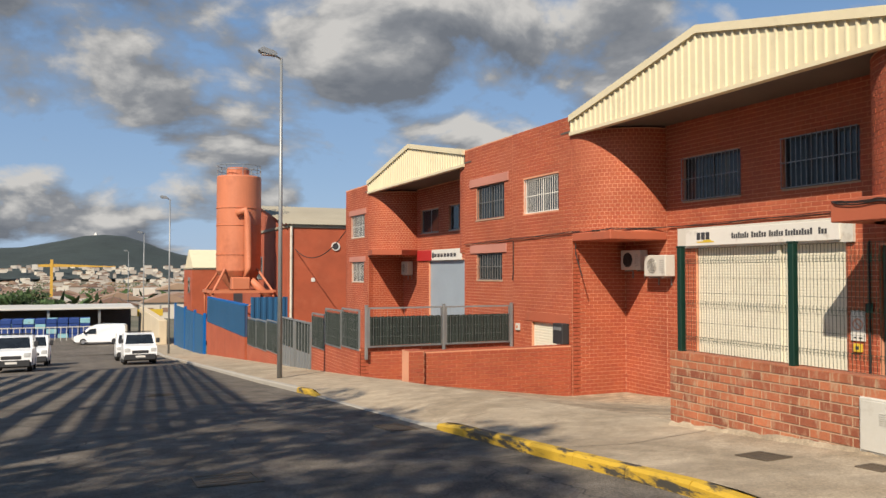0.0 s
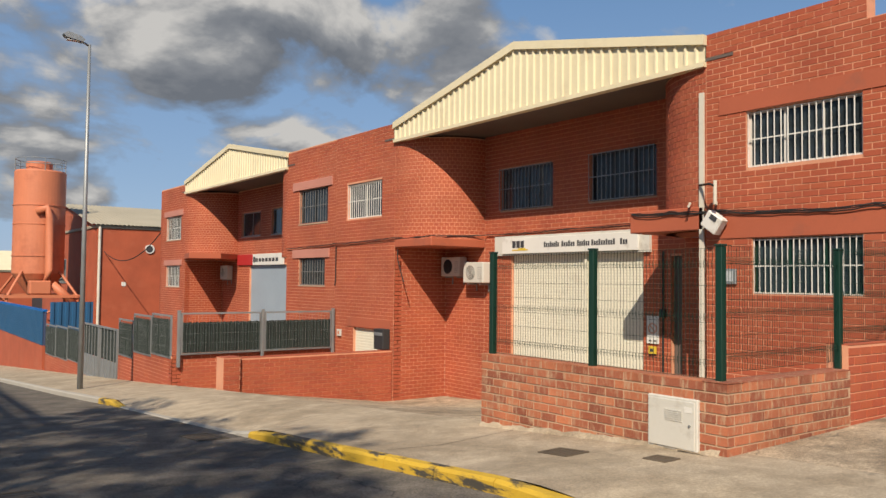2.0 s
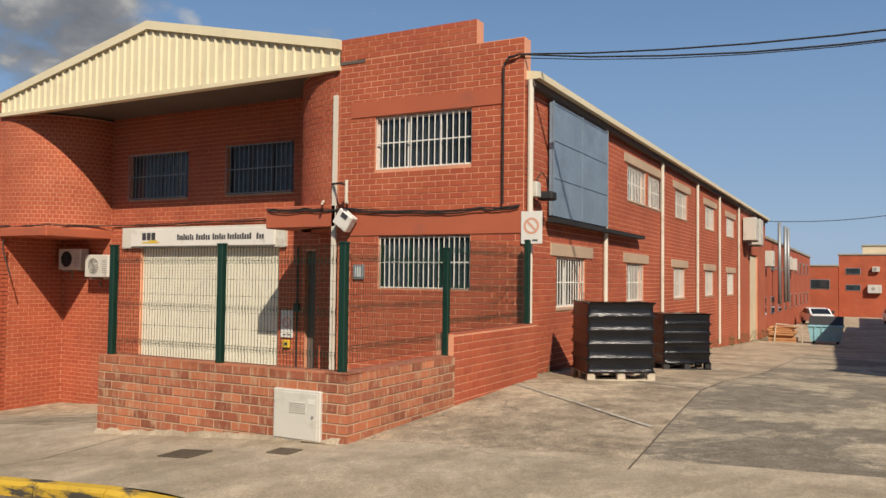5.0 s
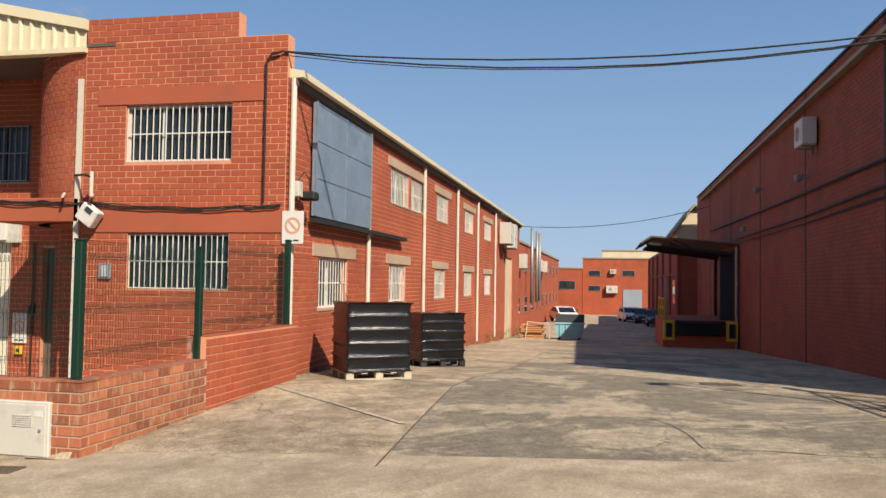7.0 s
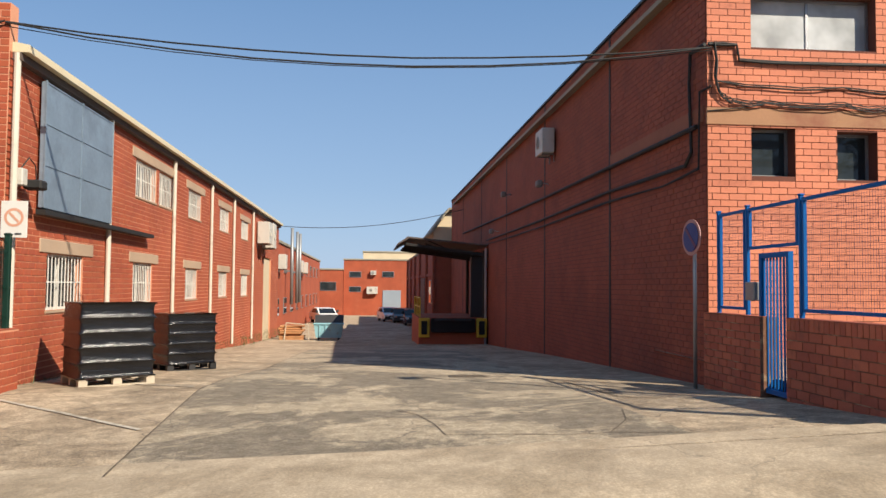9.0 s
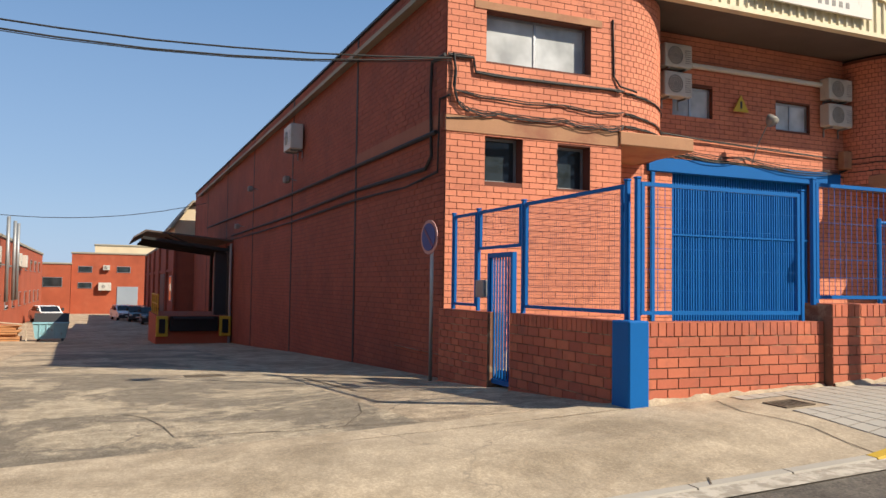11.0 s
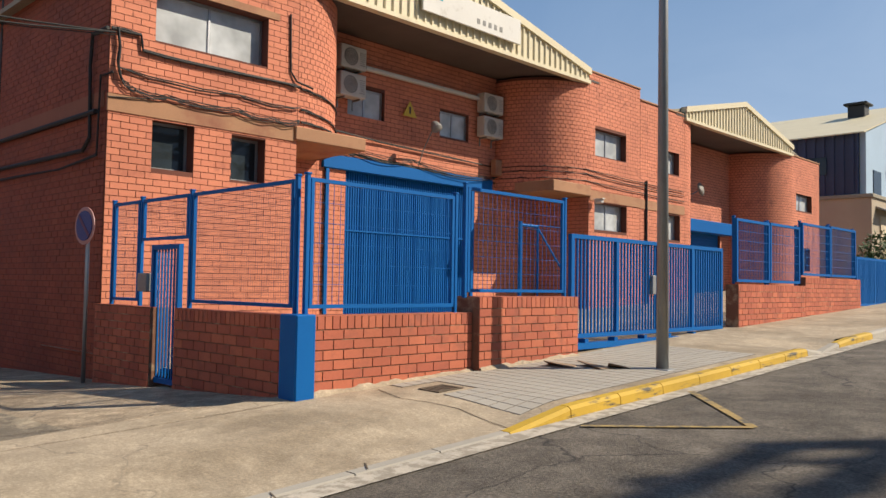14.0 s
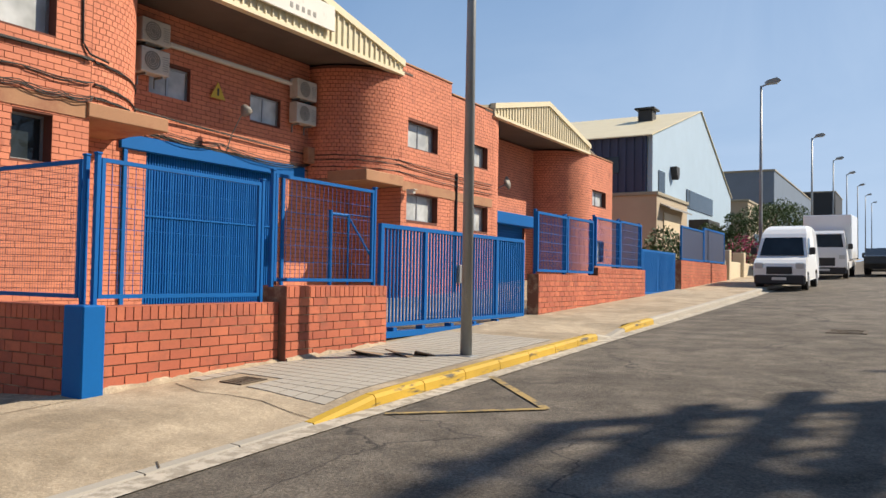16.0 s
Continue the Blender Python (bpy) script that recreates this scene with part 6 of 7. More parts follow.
part("top_rail", Shape().tube([(9.5, -13.45, 2.68), (9.5, -13.97, 2.68)], 0.03, 8), BLUE, yl_)
part("brace", Shape().tube([(9.5, -14.03, 2.62), (9.5, -14.82, 1.85)], 0.02, 8), BLUE, yl_)
part("post", Shape().tube([(9.5, -13.45, 0.4), (9.5, -13.45, 2.75)], 0.04, 8), BLUE, yl_)

# screened grey fence of the second unit
sf = thing("screened_fence", (10.5, 23.2, -0.8), "grey steel fence with dark green screening", "fence")


def screen_bay(axis, at, u0, u1, z0, z1, top):
    frame_panel(sf, axis, at, u0, u1, z0, z1, GALV, 0.05)
    n = round((u1 - u0) / 0.045)
    front = [(u0 + 0.06 + (u1 - u0 - 0.12) * k / n, at - 0.012 - 0.022 * (k % 2) - 0.006 * ((k * 3) % 4)) for k in range(n + 1)]
    line = front + [(u, at + 0.025) for u, _ in front[::-1]] + front[:1]
    tips = [top - 0.05 * ((k * 7) % 5) / 5 for k in range(n + 1)]
    tips = tips + tips[::-1] + tips[:1]
    s = Shape().ribbon([(d, u) if axis == "x" else (u, d) for u, d in line], lambda k: z0 + 0.06, lambda k: tips[k])
    part("screening", s, DARK_MESH, sf)
    wire_panel(sf, axis, at - 0.045, u0 + 0.05, u1 - 0.05, z0 + 0.05, z1 - 0.05, GALV, 0.12, 4, r=0.002)


for x in (7.86, 10.56, 13.12):
    post(sf, x, 23.2, -1.15, 0.55, GALV, 0.09)
screen_bay("y", 23.2, 7.92, 10.5, -0.78, 0.50, 0.22)
screen_bay("y", 23.2, 10.62, 13.06, -0.78, 0.50, 0.22)
for a, b, lo in ((23.4, 25.3, -0.9), (25.4, 27.4, -1.0), (27.5, 29.3, -1.25)):
    screen_bay("x", 7.7, a, b, lo, lo + 1.32, lo + 1.2)
for a, b, lo in ((35.4, 37.9, -2.15), (38.0, 40.5, -2.25), (40.6, 43.0, -2.3)):
    screen_bay("x", 7.7, a, b, lo, lo + 1.5, lo + 1.4)
gg = bar_gate("yard_gate", "x", 7.72, 29.6, 35.0, -2.5, -0.35, GALV, 0.5, "grey steel double gate with dark panels", leaf=(32.3,))
for a, b in ((29.7, 32.2), (32.4, 34.9)):
    part("upper_panel", Shape().box(7.74, 7.77, a, b, -1.6, -0.42), DARK_MESH, gg)
    part("lower_panel", Shape().bevel_box(7.74, 7.78, a, b, -2.43, -1.62, 0.01), GALV, gg)


# ---- goods in the yard ----
def pallet_load(x, y, z, turn, w, d, h, label, deck=WOOD):
    o = thing("wrapped_pallet", (x, y, z), label, "pallet load", "wrapped pallets")
    m = Matrix.Translation((x, y, z)) @ Matrix.Rotation(radians(turn), 4, "Z")
    for k in range(3):
        c = -d / 2 + 0.05 + (d - 0.1) * k / 2
        part("runner", Shape().box(-w / 2, w / 2, c - 0.05, c + 0.05, 0.0, 0.022).turned(m), deck, o)
        for j in range(3):
            q = -w / 2 + 0.07 + (w - 0.14) * j / 2
            part("block", Shape().box(q - 0.07, q + 0.07, c - 0.05, c + 0.05, 0.024, 0.11).turned(m), deck, o)
    for k in range(5):
        q = -w / 2 + 0.06 + (w - 0.12) * k / 4
        part("deck_board", Shape().box(q - 0.055, q + 0.055, -d / 2, d / 2, 0.112, 0.134).turned(m), deck, o)
    rng = random.Random(int(x * 10))
    rings, n, layers = [], 44, 64
    for k in range(layers + 1):
        t = k / layers
        zz = 0.145 + (h - 0.145) * t
        band = (t * 5.0) % 1.0
        swell = 0.034 * math.exp(-((min(band, 1 - band)) / 0.055) ** 2) - 0.014 * math.sin(math.pi * band)
        for j in range(n):
            a = 2 * math.pi * j / n
            ca, sa = math.cos(a), math.sin(a)
            e = 0.09
            bx = math.copysign(abs(ca) ** e, ca) * (w / 2 + swell)
            by = math.copysign(abs(sa) ** e, sa) * (d / 2 + swell)
            g = 0.008 * noise.noise((bx * 3 + x, by * 3, zz * 7)) + (0.016 if t < 0.1 else 0.002) * noise.noise((bx * 9, by * 9 + y, zz * 40))
            rings.append((bx * (1 + g * 1.6), by * (1 + g * 1.6), zz + 0.01 * math.sin(3 * a)))
    s = Shape()
    f = [(k * n + j, k * n + (j + 1) % n, (k + 1) * n + (j + 1) % n, (k + 1) * n + j) for k in range(layers) for j in range(n)]
    s.add(rings, f + [tuple(layers * n + j for j in range(n)), tuple(range(n))[::-1]])
    part("wrapped_load", s.turned(m), BLACK_WRAP, o, "goods wrapped in shiny black film", True)
    return o


pallet_load(14.15, 2.98, yard(14.15, 2.98) + 0.008, -55, 1.22, 1.0, 1.36, "tall load wrapped in black film on a wooden pallet")
pallet_load(18.0, 2.62, yard(18.0, 2.62) + 0.008, -52, 1.1, 0.9, 1.2, "lower load wrapped in black film on a dark pallet", CAR_GREY)

CX, CY = 45.2, 0.87
zc = yard(CX, CY)
dk = thing("waste_container", (CX, CY, zc), "faded cyan steel waste container with open lid", "container")
part("body", Shape().prism([(CY - 0.68, zc + 0.14), (CY + 0.68, zc + 0.14), (CY + 0.8, zc + 0.85), (CY - 0.8, zc + 0.85)], "x", CX - 0.55, CX + 0.55), SKIP_BLUE, dk)
part("rim", Shape().bevel_box(CX - 0.6, CX + 0.6, CY - 0.84, CY + 0.84, zc + 0.852, zc + 0.93, 0.02), SKIP_BLUE, dk)
for k in range(4):
    q = CY - 0.5 + k * 0.33
    part("rib", Shape().bevel_box(CX - 0.60, CX - 0.552, q - 0.03, q + 0.03, zc + 0.2, zc + 0.84, 0.01), SKIP_BLUE, dk)
part("lid", Shape().prism([(CX + 0.1, zc + 0.935), (CX + 0.58, zc + 0.935), (CX + 0.62, zc + 1.36), (CX + 0.5, zc + 1.38)], "y", CY - 0.8, CY + 0.8), CAR_GREY, dk, "dark open plastic lid")
for x, y in ((-0.4, -0.55), (-0.4, 0.55), (0.4, -0.55), (0.4, 0.55)):
    part("wheel", Shape().tube([(CX + x, CY + y - 0.04, zc + 0.075), (CX + x, CY + y + 0.04, zc + 0.075)], 0.075, 12), TYRE, dk)
tx, tz = 45.6, yard(45.6, 2.9)
cr = thing("timber_crates", (tx, 2.9, tz), "stack of orange timber boards and a leaning frame", "crates")
rng = random.Random(4)
for k in range(7):
    part("board", Shape().bevel_box(tx - 0.6 + rng.uniform(-0.1, 0.1), tx + 0.6, 2.35 + rng.uniform(-0.12, 0.12), 3.6 + rng.uniform(-0.1, 0.1), tz + 0.005 + 0.115 * k, tz + 0.115 * k + 0.1, 0.01), WOOD_ORANGE, cr)
part("leaning_frame", Shape().tube([(tx - 0.8, 1.95, tz + 0.03), (tx - 0.65, 2.0, tz + 0.85), (tx - 0.62, 3.2, tz + 0.95), (tx - 0.75, 3.3, tz + 0.03)], 0.04, 5), WOOD, cr)

DX = 38.7
dock = thing("loading_dock", (DX + 3, -5.5, yard(DX, -5)), "brick loading dock with black bumpers and steel canopy", "loading dock")
zd = yard(DX, -5)
part("platform", Shape().bevel_box(DX, DX + 6, -7.1, -3.75, zd - 0.4, 0.0, 0.02), RED_PAINT, dock)
part("bumper", Shape().bevel_box(DX - 0.22, DX - 0.002, -6.5, -4.35, -0.72, -0.03, 0.04), TYRE, dock, "black rubber dock leveller front")
part("leveller_lip", Shape().bevel_box(DX - 0.3, DX - 0.222, -6.3, -4.5, -0.16, -0.06, 0.02), CAR_GREY, dock)
for y in (-6.82, -4.02):
    part("guard", Shape().bevel_box(DX - 0.16, DX - 0.002, y - 0.26, y + 0.26, -0.95, -0.02, 0.02), YEL_SIGN, dock, "yellow corner guard")
    part("guard_pad", Shape().bevel_box(DX - 0.24, DX - 0.162, y - 0.14, y + 0.14, -0.8, -0.15, 0.02), TYRE, dock)
part("canopy", Shape().prism([(-7.1, 3.50), (-3.25, 3.84), (-2.72, 3.52), (-2.70, 3.58), (-3.2, 3.92), (-7.1, 3.57)], "x", DX - 0.1, DX + 7), SOFFIT, dock, "dark sheet steel canopy")
for x in (DX, DX + 2.3, DX + 4.6, DX + 6.8):
    part("canopy_beam", Shape().prism([(-7.1, 2.98), (-3.1, 3.5), (-3.1, 3.62), (-7.1, 3.14)], "x", x - 0.04, x + 0.04), CABLE, dock)
    part("canopy_tie", Shape().tube([(x, -5.2, 3.3), (x, -4.2, 3.72)], 0.03, 6), CABLE, dock)
for x, y in ((DX + 0.1, -6.95), (DX + 6.8, -6.95)):
    part("column", Shape().tube([(x, y, zd - 0.1), (x, y, 3.3)], 0.09, 8), CABLE, dock)
part("column", Shape().tube([(DX - 0.05, -7.02, zd - 0.1), (DX - 0.05, -7.02, 3.4)], 0.07, 8), GALV, dock, "grey downpipe")
part("dock_shelter", Shape().bevel_box(DX + 0.5, DX + 0.9, -7.1, -6.35, 0.002, 3.0, 0.03), CAR_GREY, dock, "dark dock shelter curtain")
for x in (DX + 0.5, DX + 2.0, DX + 3.5, DX + 5.0):
    part("handrail_post", Shape().tube([(x, -3.85, 0.0), (x, -3.85, 0.95)], 0.035, 6), YEL_SIGN, dock)
part("handrail", Shape().tube([(DX + 0.5, -3.85, 0.95), (DX + 5.0, -3.85, 0.95)], 0.035, 6), YEL_SIGN, dock)
part("handrail", Shape().tube([(DX + 0.5, -3.85, 0.5), (DX + 5.0, -3.85, 0.5)], 0.03, 6), YEL_SIGN, dock)

scrap = thing("cardboard_scrap", (6.5, -11.1, footway(6.5, -11.1)), "flattened brown cardboard lying on the footway", "cardboard")
for k, (x, y, w, d, turn) in enumerate(((6.75, -10.95, 0.42, 0.3, 20), (6.35, -11.2, 0.5, 0.22, -15), (6.05, -11.35, 0.3, 0.16, 40))):
    s_ = Shape().bevel_box(-w / 2, w / 2, -d / 2, d / 2, 0, 0.014, 0.004)
    s_.v = [(a, b, c + (0.07 if a > 0 and b > 0 else 0.0)) for a, b, c in s_.v]
    part("sheet", s_.turned(Matrix.Translation((x, y, footway(x, y) + 0.004)) @ Matrix.Rotation(radians(turn), 4, "Z")), CARDBOARD, scrap)


# ---- buildings further off ----
def plain_block(name, label, x0, x1, y0, y1, z0, z1, material, windows=(), roof=None, roof_label=""):
    """A simple building: walls, roof slab and windows (side, u0, u1, z0, z1)."""
    o = thing(name, ((x0 + x1) / 2, (y0 + y1) / 2, z0), label, "building", "buildings further off")
    part("wall", Shape().box(x0, x1, y0, y1, z0, z1), material, o)
    part("roof", Shape().bevel_box(x0 - 0.1, x1 + 0.1, y0 - 0.1, y1 + 0.1, z1 + 0.002, z1 + 0.22, 0.03), roof or ROOF, o)
    for side, a, b, lo, hi in windows:
        s, g = Shape(), Shape()
        if side == "w":
            s.bevel_box(x0 - 0.05, x0 + 0.02, a, b, lo, hi, 0.01), g.box(x0 - 0.055, x0 - 0.05, a + 0.06, b - 0.06, lo + 0.06, hi - 0.06)
        elif side == "s":
            s.bevel_box(a, b, y0 - 0.05, y0 + 0.02, lo, hi, 0.01), g.box(a + 0.06, b - 0.06, y0 - 0.055, y0 - 0.05, lo + 0.06, hi - 0.06)
        else:
            s.bevel_box(a, b, y1 - 0.02, y1 + 0.05, lo, hi, 0.01), g.box(a + 0.06, b - 0.06, y1 + 0.05, y1 + 0.055, lo + 0.06, hi - 0.06)
        w = part("window", s, ALLOY, o)
        part("pane", g, GLASS, w)
    return o


plain_block("brick_hall", "red brick hall further along the alley", 50.7, 100, 4.9, 30, -4, 4.4, BRICK_A,
            [("s", 54 + 5 * k, 56 + 5 * k, 2.4, 3.5) for k in range(9)] + [("s", 54 + 5 * k, 56 + 5 * k, -0.6, 0.6) for k in range(9)])
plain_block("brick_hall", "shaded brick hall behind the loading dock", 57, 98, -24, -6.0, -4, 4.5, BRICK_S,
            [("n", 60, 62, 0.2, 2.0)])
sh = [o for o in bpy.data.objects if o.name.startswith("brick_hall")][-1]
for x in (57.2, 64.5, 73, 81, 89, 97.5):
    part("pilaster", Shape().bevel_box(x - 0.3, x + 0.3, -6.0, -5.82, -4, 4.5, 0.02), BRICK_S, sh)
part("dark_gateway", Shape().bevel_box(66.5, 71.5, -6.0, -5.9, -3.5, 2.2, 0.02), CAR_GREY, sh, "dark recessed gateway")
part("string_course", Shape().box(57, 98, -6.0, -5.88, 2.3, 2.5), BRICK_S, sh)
kk = thing("gabled_roof", (62, -8, 4.73), "small grey gable roof over the shaded hall", "roof")
part("gable_wall", Shape().prism([(-11.0, 4.73), (-5.95, 4.73), (-5.95, 5.5), (-7.1, 7.1), (-11.0, 7.1)], "x", 58, 66), CREAM_WALL, kk)
part("roof", Shape().prism([(-5.7, 5.25), (-7.1, 7.12), (-11.0, 7.12), (-11.0, 7.26), (-7.05, 7.26), (-5.6, 5.35)], "x", 57.6, 66.2), ROOF, kk)
plain_block("end_factory", "orange brick factory closing the alley", 110, 130, -14, 2.25, -5, 5.0, BRICK_A,
            [("w", -0.15, 1.5, 2.65, 3.45), ("w", -4.65, -3.0, 2.7, 3.5), ("w", -0.15, 1.5, 0.65, 1.4), ("w", -8.0, -6.4, 2.7, 3.5)])
plain_block("end_factory", "lower orange brick wing at the end of the alley", 109, 129, 2.3, 22, -5, 3.6, BRICK_A, [("w", 3.2, 5.4, 0.8, 2.0)])
plain_block("cream_loft", "cream clad storey above the end factory", 113, 128, -13, -0.35, 5.23, 6.2, CREAM_WALL)
part("delivery_door", Shape().bevel_box(109.9, 110.02, -5.6, -3.1, -2.7, 0.9, 0.02), GREY_DOOR, bpy.data.objects["end_factory"], "pale grey delivery door")
air_conditioner((109.95, -1.65, 0.4), 180, 1.5, 1.0, 0.5, "large twin air conditioner on the end factory")
air_conditioner((109.95, -1.8, 3.0), 180, 0.8, 0.6, 0.4, "air conditioner high on the end factory")
for x, y in ((59.8, 4.4), (64.0, 4.4), (66.5, 4.4)):
    fl_ = thing("flue_pipe", (x, y, -1), "tall galvanised flue pipe on the alley wall", "pipe", "flue pipes")
    part("pipe", Shape().tube([(x, y, 0.1), (x, y, 5.75)], 0.12, 12), GALV, fl_, "", True)
    part("bracket", Shape().box(x - 0.05, x + 0.05, y, 4.95, 2.5, 2.6), GALV, fl_)
weeds = Shape()
rng = random.Random(5)
for k in range(900):
    x = rng.uniform(13.6, 51)
    y = 4.3 - abs(rng.gauss(0, 0.12))
    if rng.random() < 0.5 and x < 36:
        continue
    z, h, a = yard(x, y), rng.uniform(0.04, 0.22), rng.uniform(0, 6.28)
    weeds.add([(x, y, z - 0.01), (x + 0.02 * math.cos(a), y + 0.02 * math.sin(a), z - 0.01), (x + h * 0.5 * math.cos(a + 1), y + h * 0.5 * math.sin(a + 1), z + h)], [(0, 1, 2)])
tagged(part("weeds", weeds, LEAF), "small weeds along the foot of the wall", "weeds", "", "stuff")

# next factory down the street, silo and fences
nf = plain_block("brick_factory", "red brick factory with a corrugated roof", 13.8, 40, 60, 80, -6, 5.1, BRICK_A, [("w", 70, 73, 1.0, 3.0)])
sheet = []
for k in range(88):
    sheet += [(13.4 + 0.3 * k, 0.0), (13.5 + 0.3 * k, 0.07), (13.6 + 0.3 * k, 0.07)]
m_ = len(sheet)
rr = Shape().add([(x, 59.7, 5.32 + d) for x, d in sheet] + [(x, 70, 7.5 + d) for x, d in sheet] + [(x, 80.3, 5.32 + d) for x, d in sheet],
                 [(k + j * m_, k + 1 + j * m_, k + 1 + (j + 1) * m_, k + (j + 1) * m_) for j in (0, 1) for k in range(m_ - 1)])
part("ridge_roof", rr, ROOF, nf, "weathered corrugated roof")
part("gable_end", Shape().prism([(60.0, 5.33), (80.0, 5.33), (70, 7.45)], "x", 13.8, 14.1), RED_PAINT, nf)
part("downpipe", Shape().tube([(14.0, 59.9, -5), (14.0, 59.9, 5.2)], 0.1, 8), PIPE_WHITE, nf)
part("porthole", Shape().tube([(17.56, 60.0, 3.68), (17.56, 59.9, 3.68)], 0.34, 20), WHITE, nf, "round white vent")
part("porthole_glass", Shape().tube([(17.53, 59.9, 3.68), (17.53, 59.88, 3.68)], 0.25, 20), INK, nf)
part("plate", Shape().box(15.6, 15.9, 59.95, 60.0, 0.9, 1.2), WHITE, nf)
plain_block("brick_factory", "dark clad hall behind the silo", 15.5, 26, 80.5, 96, -6, 7.6, CAR_GREY, [("w", 82, 84, 2, 4)])

silo = thing("silo", (10.7, 64, -4.6), "tall orange steel cement silo on splayed legs", "silo")
sx, sy = 10.7, 64.0
part("tank", Shape().lathe([(0.6, 0.1), (1.72, 1.72), (1.74, 1.78), (1.74, 5.3), (1.78, 5.32), (1.78, 5.38), (1.74, 5.4), (1.74, 9.2), (1.68, 9.3), (0.5, 9.5)], sx, sy, 48), SILO, silo)
part("hatch", Shape().lathe([(0.9, 9.4), (0.9, 9.95), (0.8, 10.0)], sx - 0.1, sy, 20), SILO, silo)
for zb in (3.0, 6.7):
    part("band", Shape().lathe([(1.745, zb), (1.79, zb), (1.79, zb + 0.08), (1.745, zb + 0.08)], sx, sy, 36), SILO, silo, "dark seam band")
for k in range(4):
    px, py = ((-1, -1), (1, -1), (1, 1), (-1, 1))[k]
    qx, qy = ((1, -1), (1, 1), (-1, 1), (-1, -1))[k]
    part("leg", Shape().tube([(sx + 1.25 * px, sy + 1.25 * py, 1.9), (sx + 2.3 * px, sy + 2.3 * py, 0.1), (sx + 2.3 * px, sy + 2.3 * py, -4.8)], 0.1, 8), SILO, silo)
    part("brace", Shape().tube([(sx + 2.3 * px, sy + 2.3 * py, -2.4), (sx + 2.3 * qx, sy + 2.3 * qy, 0.0)], 0.08, 6), SILO, silo)
    part("ring_beam", Shape().box(*sorted((sx + 2.4 * px + 0.1, sx + 2.4 * qx - 0.1)), *sorted((sy + 2.4 * py + 0.1, sy + 2.4 * qy - 0.1)), 0.02, 0.24) if px == qx or py == qy else Shape(), SILO, silo)
for z in (9.75, 10.15):
    part("top_rail", Shape().tube([(sx + 1.7 * math.cos(t * math.pi / 12), sy + 1.7 * math.sin(t * math.pi / 12), z) for t in range(25)], 0.03, 5), GALV, silo)
for k in range(8):
    a = math.pi * k / 4
    part("rail_post", Shape().tube([(sx + 1.7 * math.cos(a), sy + 1.7 * math.sin(a), 9.25), (sx + 1.7 * math.cos(a), sy + 1.7 * math.sin(a), 10.15)], 0.03, 5), GALV, silo)
part("filling_pipe", Shape().tube([(sx - 0.5, sy - 1.75, 6.2), (sx + 0.15, sy - 2.0, 6.5), (sx + 0.35, sy - 2.05, 5.8), (sx + 0.35, sy - 2.05, 2.0), (sx + 0.2, sy - 2.1, 1.0)], 0.28, 12), SILO, silo, "", True)
part("pump_box", Shape().bevel_box(sx - 0.9, sx + 0.5, sy - 2.5, sy - 1.5, 0.26, 1.25, 0.08), SILO, silo)
part("chute", Shape().tube([(sx + 0.6, sy - 2.1, 1.0), (sx + 2.2, sy - 2.2, -0.5)], 0.3, 10), SILO, silo, "", True)

bw_ = thing("blue_panel_fence", (7.7, 52, -3), "blue ribbed steel fence on a brick base", "fence", "blue fences")
part("base_wall", Shape().box(7.7, 7.95, 44.0, 59.5, -5.2, -2.0), BRICK_A, bw_)
def ribbed(owner, x, y0, y1, z0, z1, material, step=0.45, axis="x"):
    """One corrugated steel sheet with a flat back."""
    n = round((y1 - y0) / step)
    front = [(y0 + (k + q) * (y1 - y0) / n, d) for k in range(n) for q, d in ((0.0, -0.02), (0.12, -0.075), (0.5, -0.075), (0.62, -0.02))] + [(y1, -0.02)]
    line = front + [(y1, 0.02), (y0, 0.02), front[0]]
    line = [(x + d, u) if axis == "x" else (u, x + d) for u, d in line]
    return part("ribbed_panel", Shape().ribbon(line, lambda k: z0, lambda k: z1), material, owner)


ribbed(bw_, 7.84, 44.0, 59.5, -1.98, -0.25, NAVY)
bar_me = mesh_of("bar", Shape().bevel_box(-0.03, 0.03, -0.07, 0.07, 0, 1.73, 0.01), BLUE_SHEET)
for k in range(44):
    ob = new("bar", bar_me)
    ob.parent = bw_
    ob.location = (0.0, 44.2 + 0.35 * k - 52, 1.02)
part("top_rail", Shape().box(7.7, 7.9, 44.0, 59.5, -0.25, -0.15), BLUE, bw_)
bg_ = thing("blue_panel_gate", (7.6, 68, -5), "blue ribbed steel gate standing open", "gate")
ribbed(bg_, 7.6, 60.2, 82, -5.4, -1.6, BLUE_SHEET, 0.6)
for y in (60.1, 66, 73, 82):
    part("post", Shape().box(7.5, 7.7, y - 0.12, y + 0.12, -6, -1.4), BLUE, bg_)
ib = thing("blue_panel_fence", (10.5, 44.2, -1.2), "blue ribbed fence between two yards", "fence", "blue fences")
ribbed(ib, 43.6, 7.95, 10.0, -2.6, 0.25, BLUE_SHEET, 0.36, "y")
cw_ = thing("cream_wall", (6.6, 96, -6), "cream rendered wall at the end of the pavement", "wall", "", "structure")
part("wall", Shape().bevel_box(6.2, 7.0, 84, 118, -7.2, -3.2, 0.05), CREAM_WALL, cw_)
ys_ = thing("yellow_banner", (5.2, 112, -3.5), "plain yellow banner sign", "sign")
part("board", Shape().box(5.9, 9.3, 118, 118.2, -4.5, -3.55), YEL_SIGN, ys_)
for x in (6.2, 9.0):
    part("post", Shape().tube([(x, 118.3, -7), (x, 118.3, -3)], 0.1, 6), GALV, ys_)
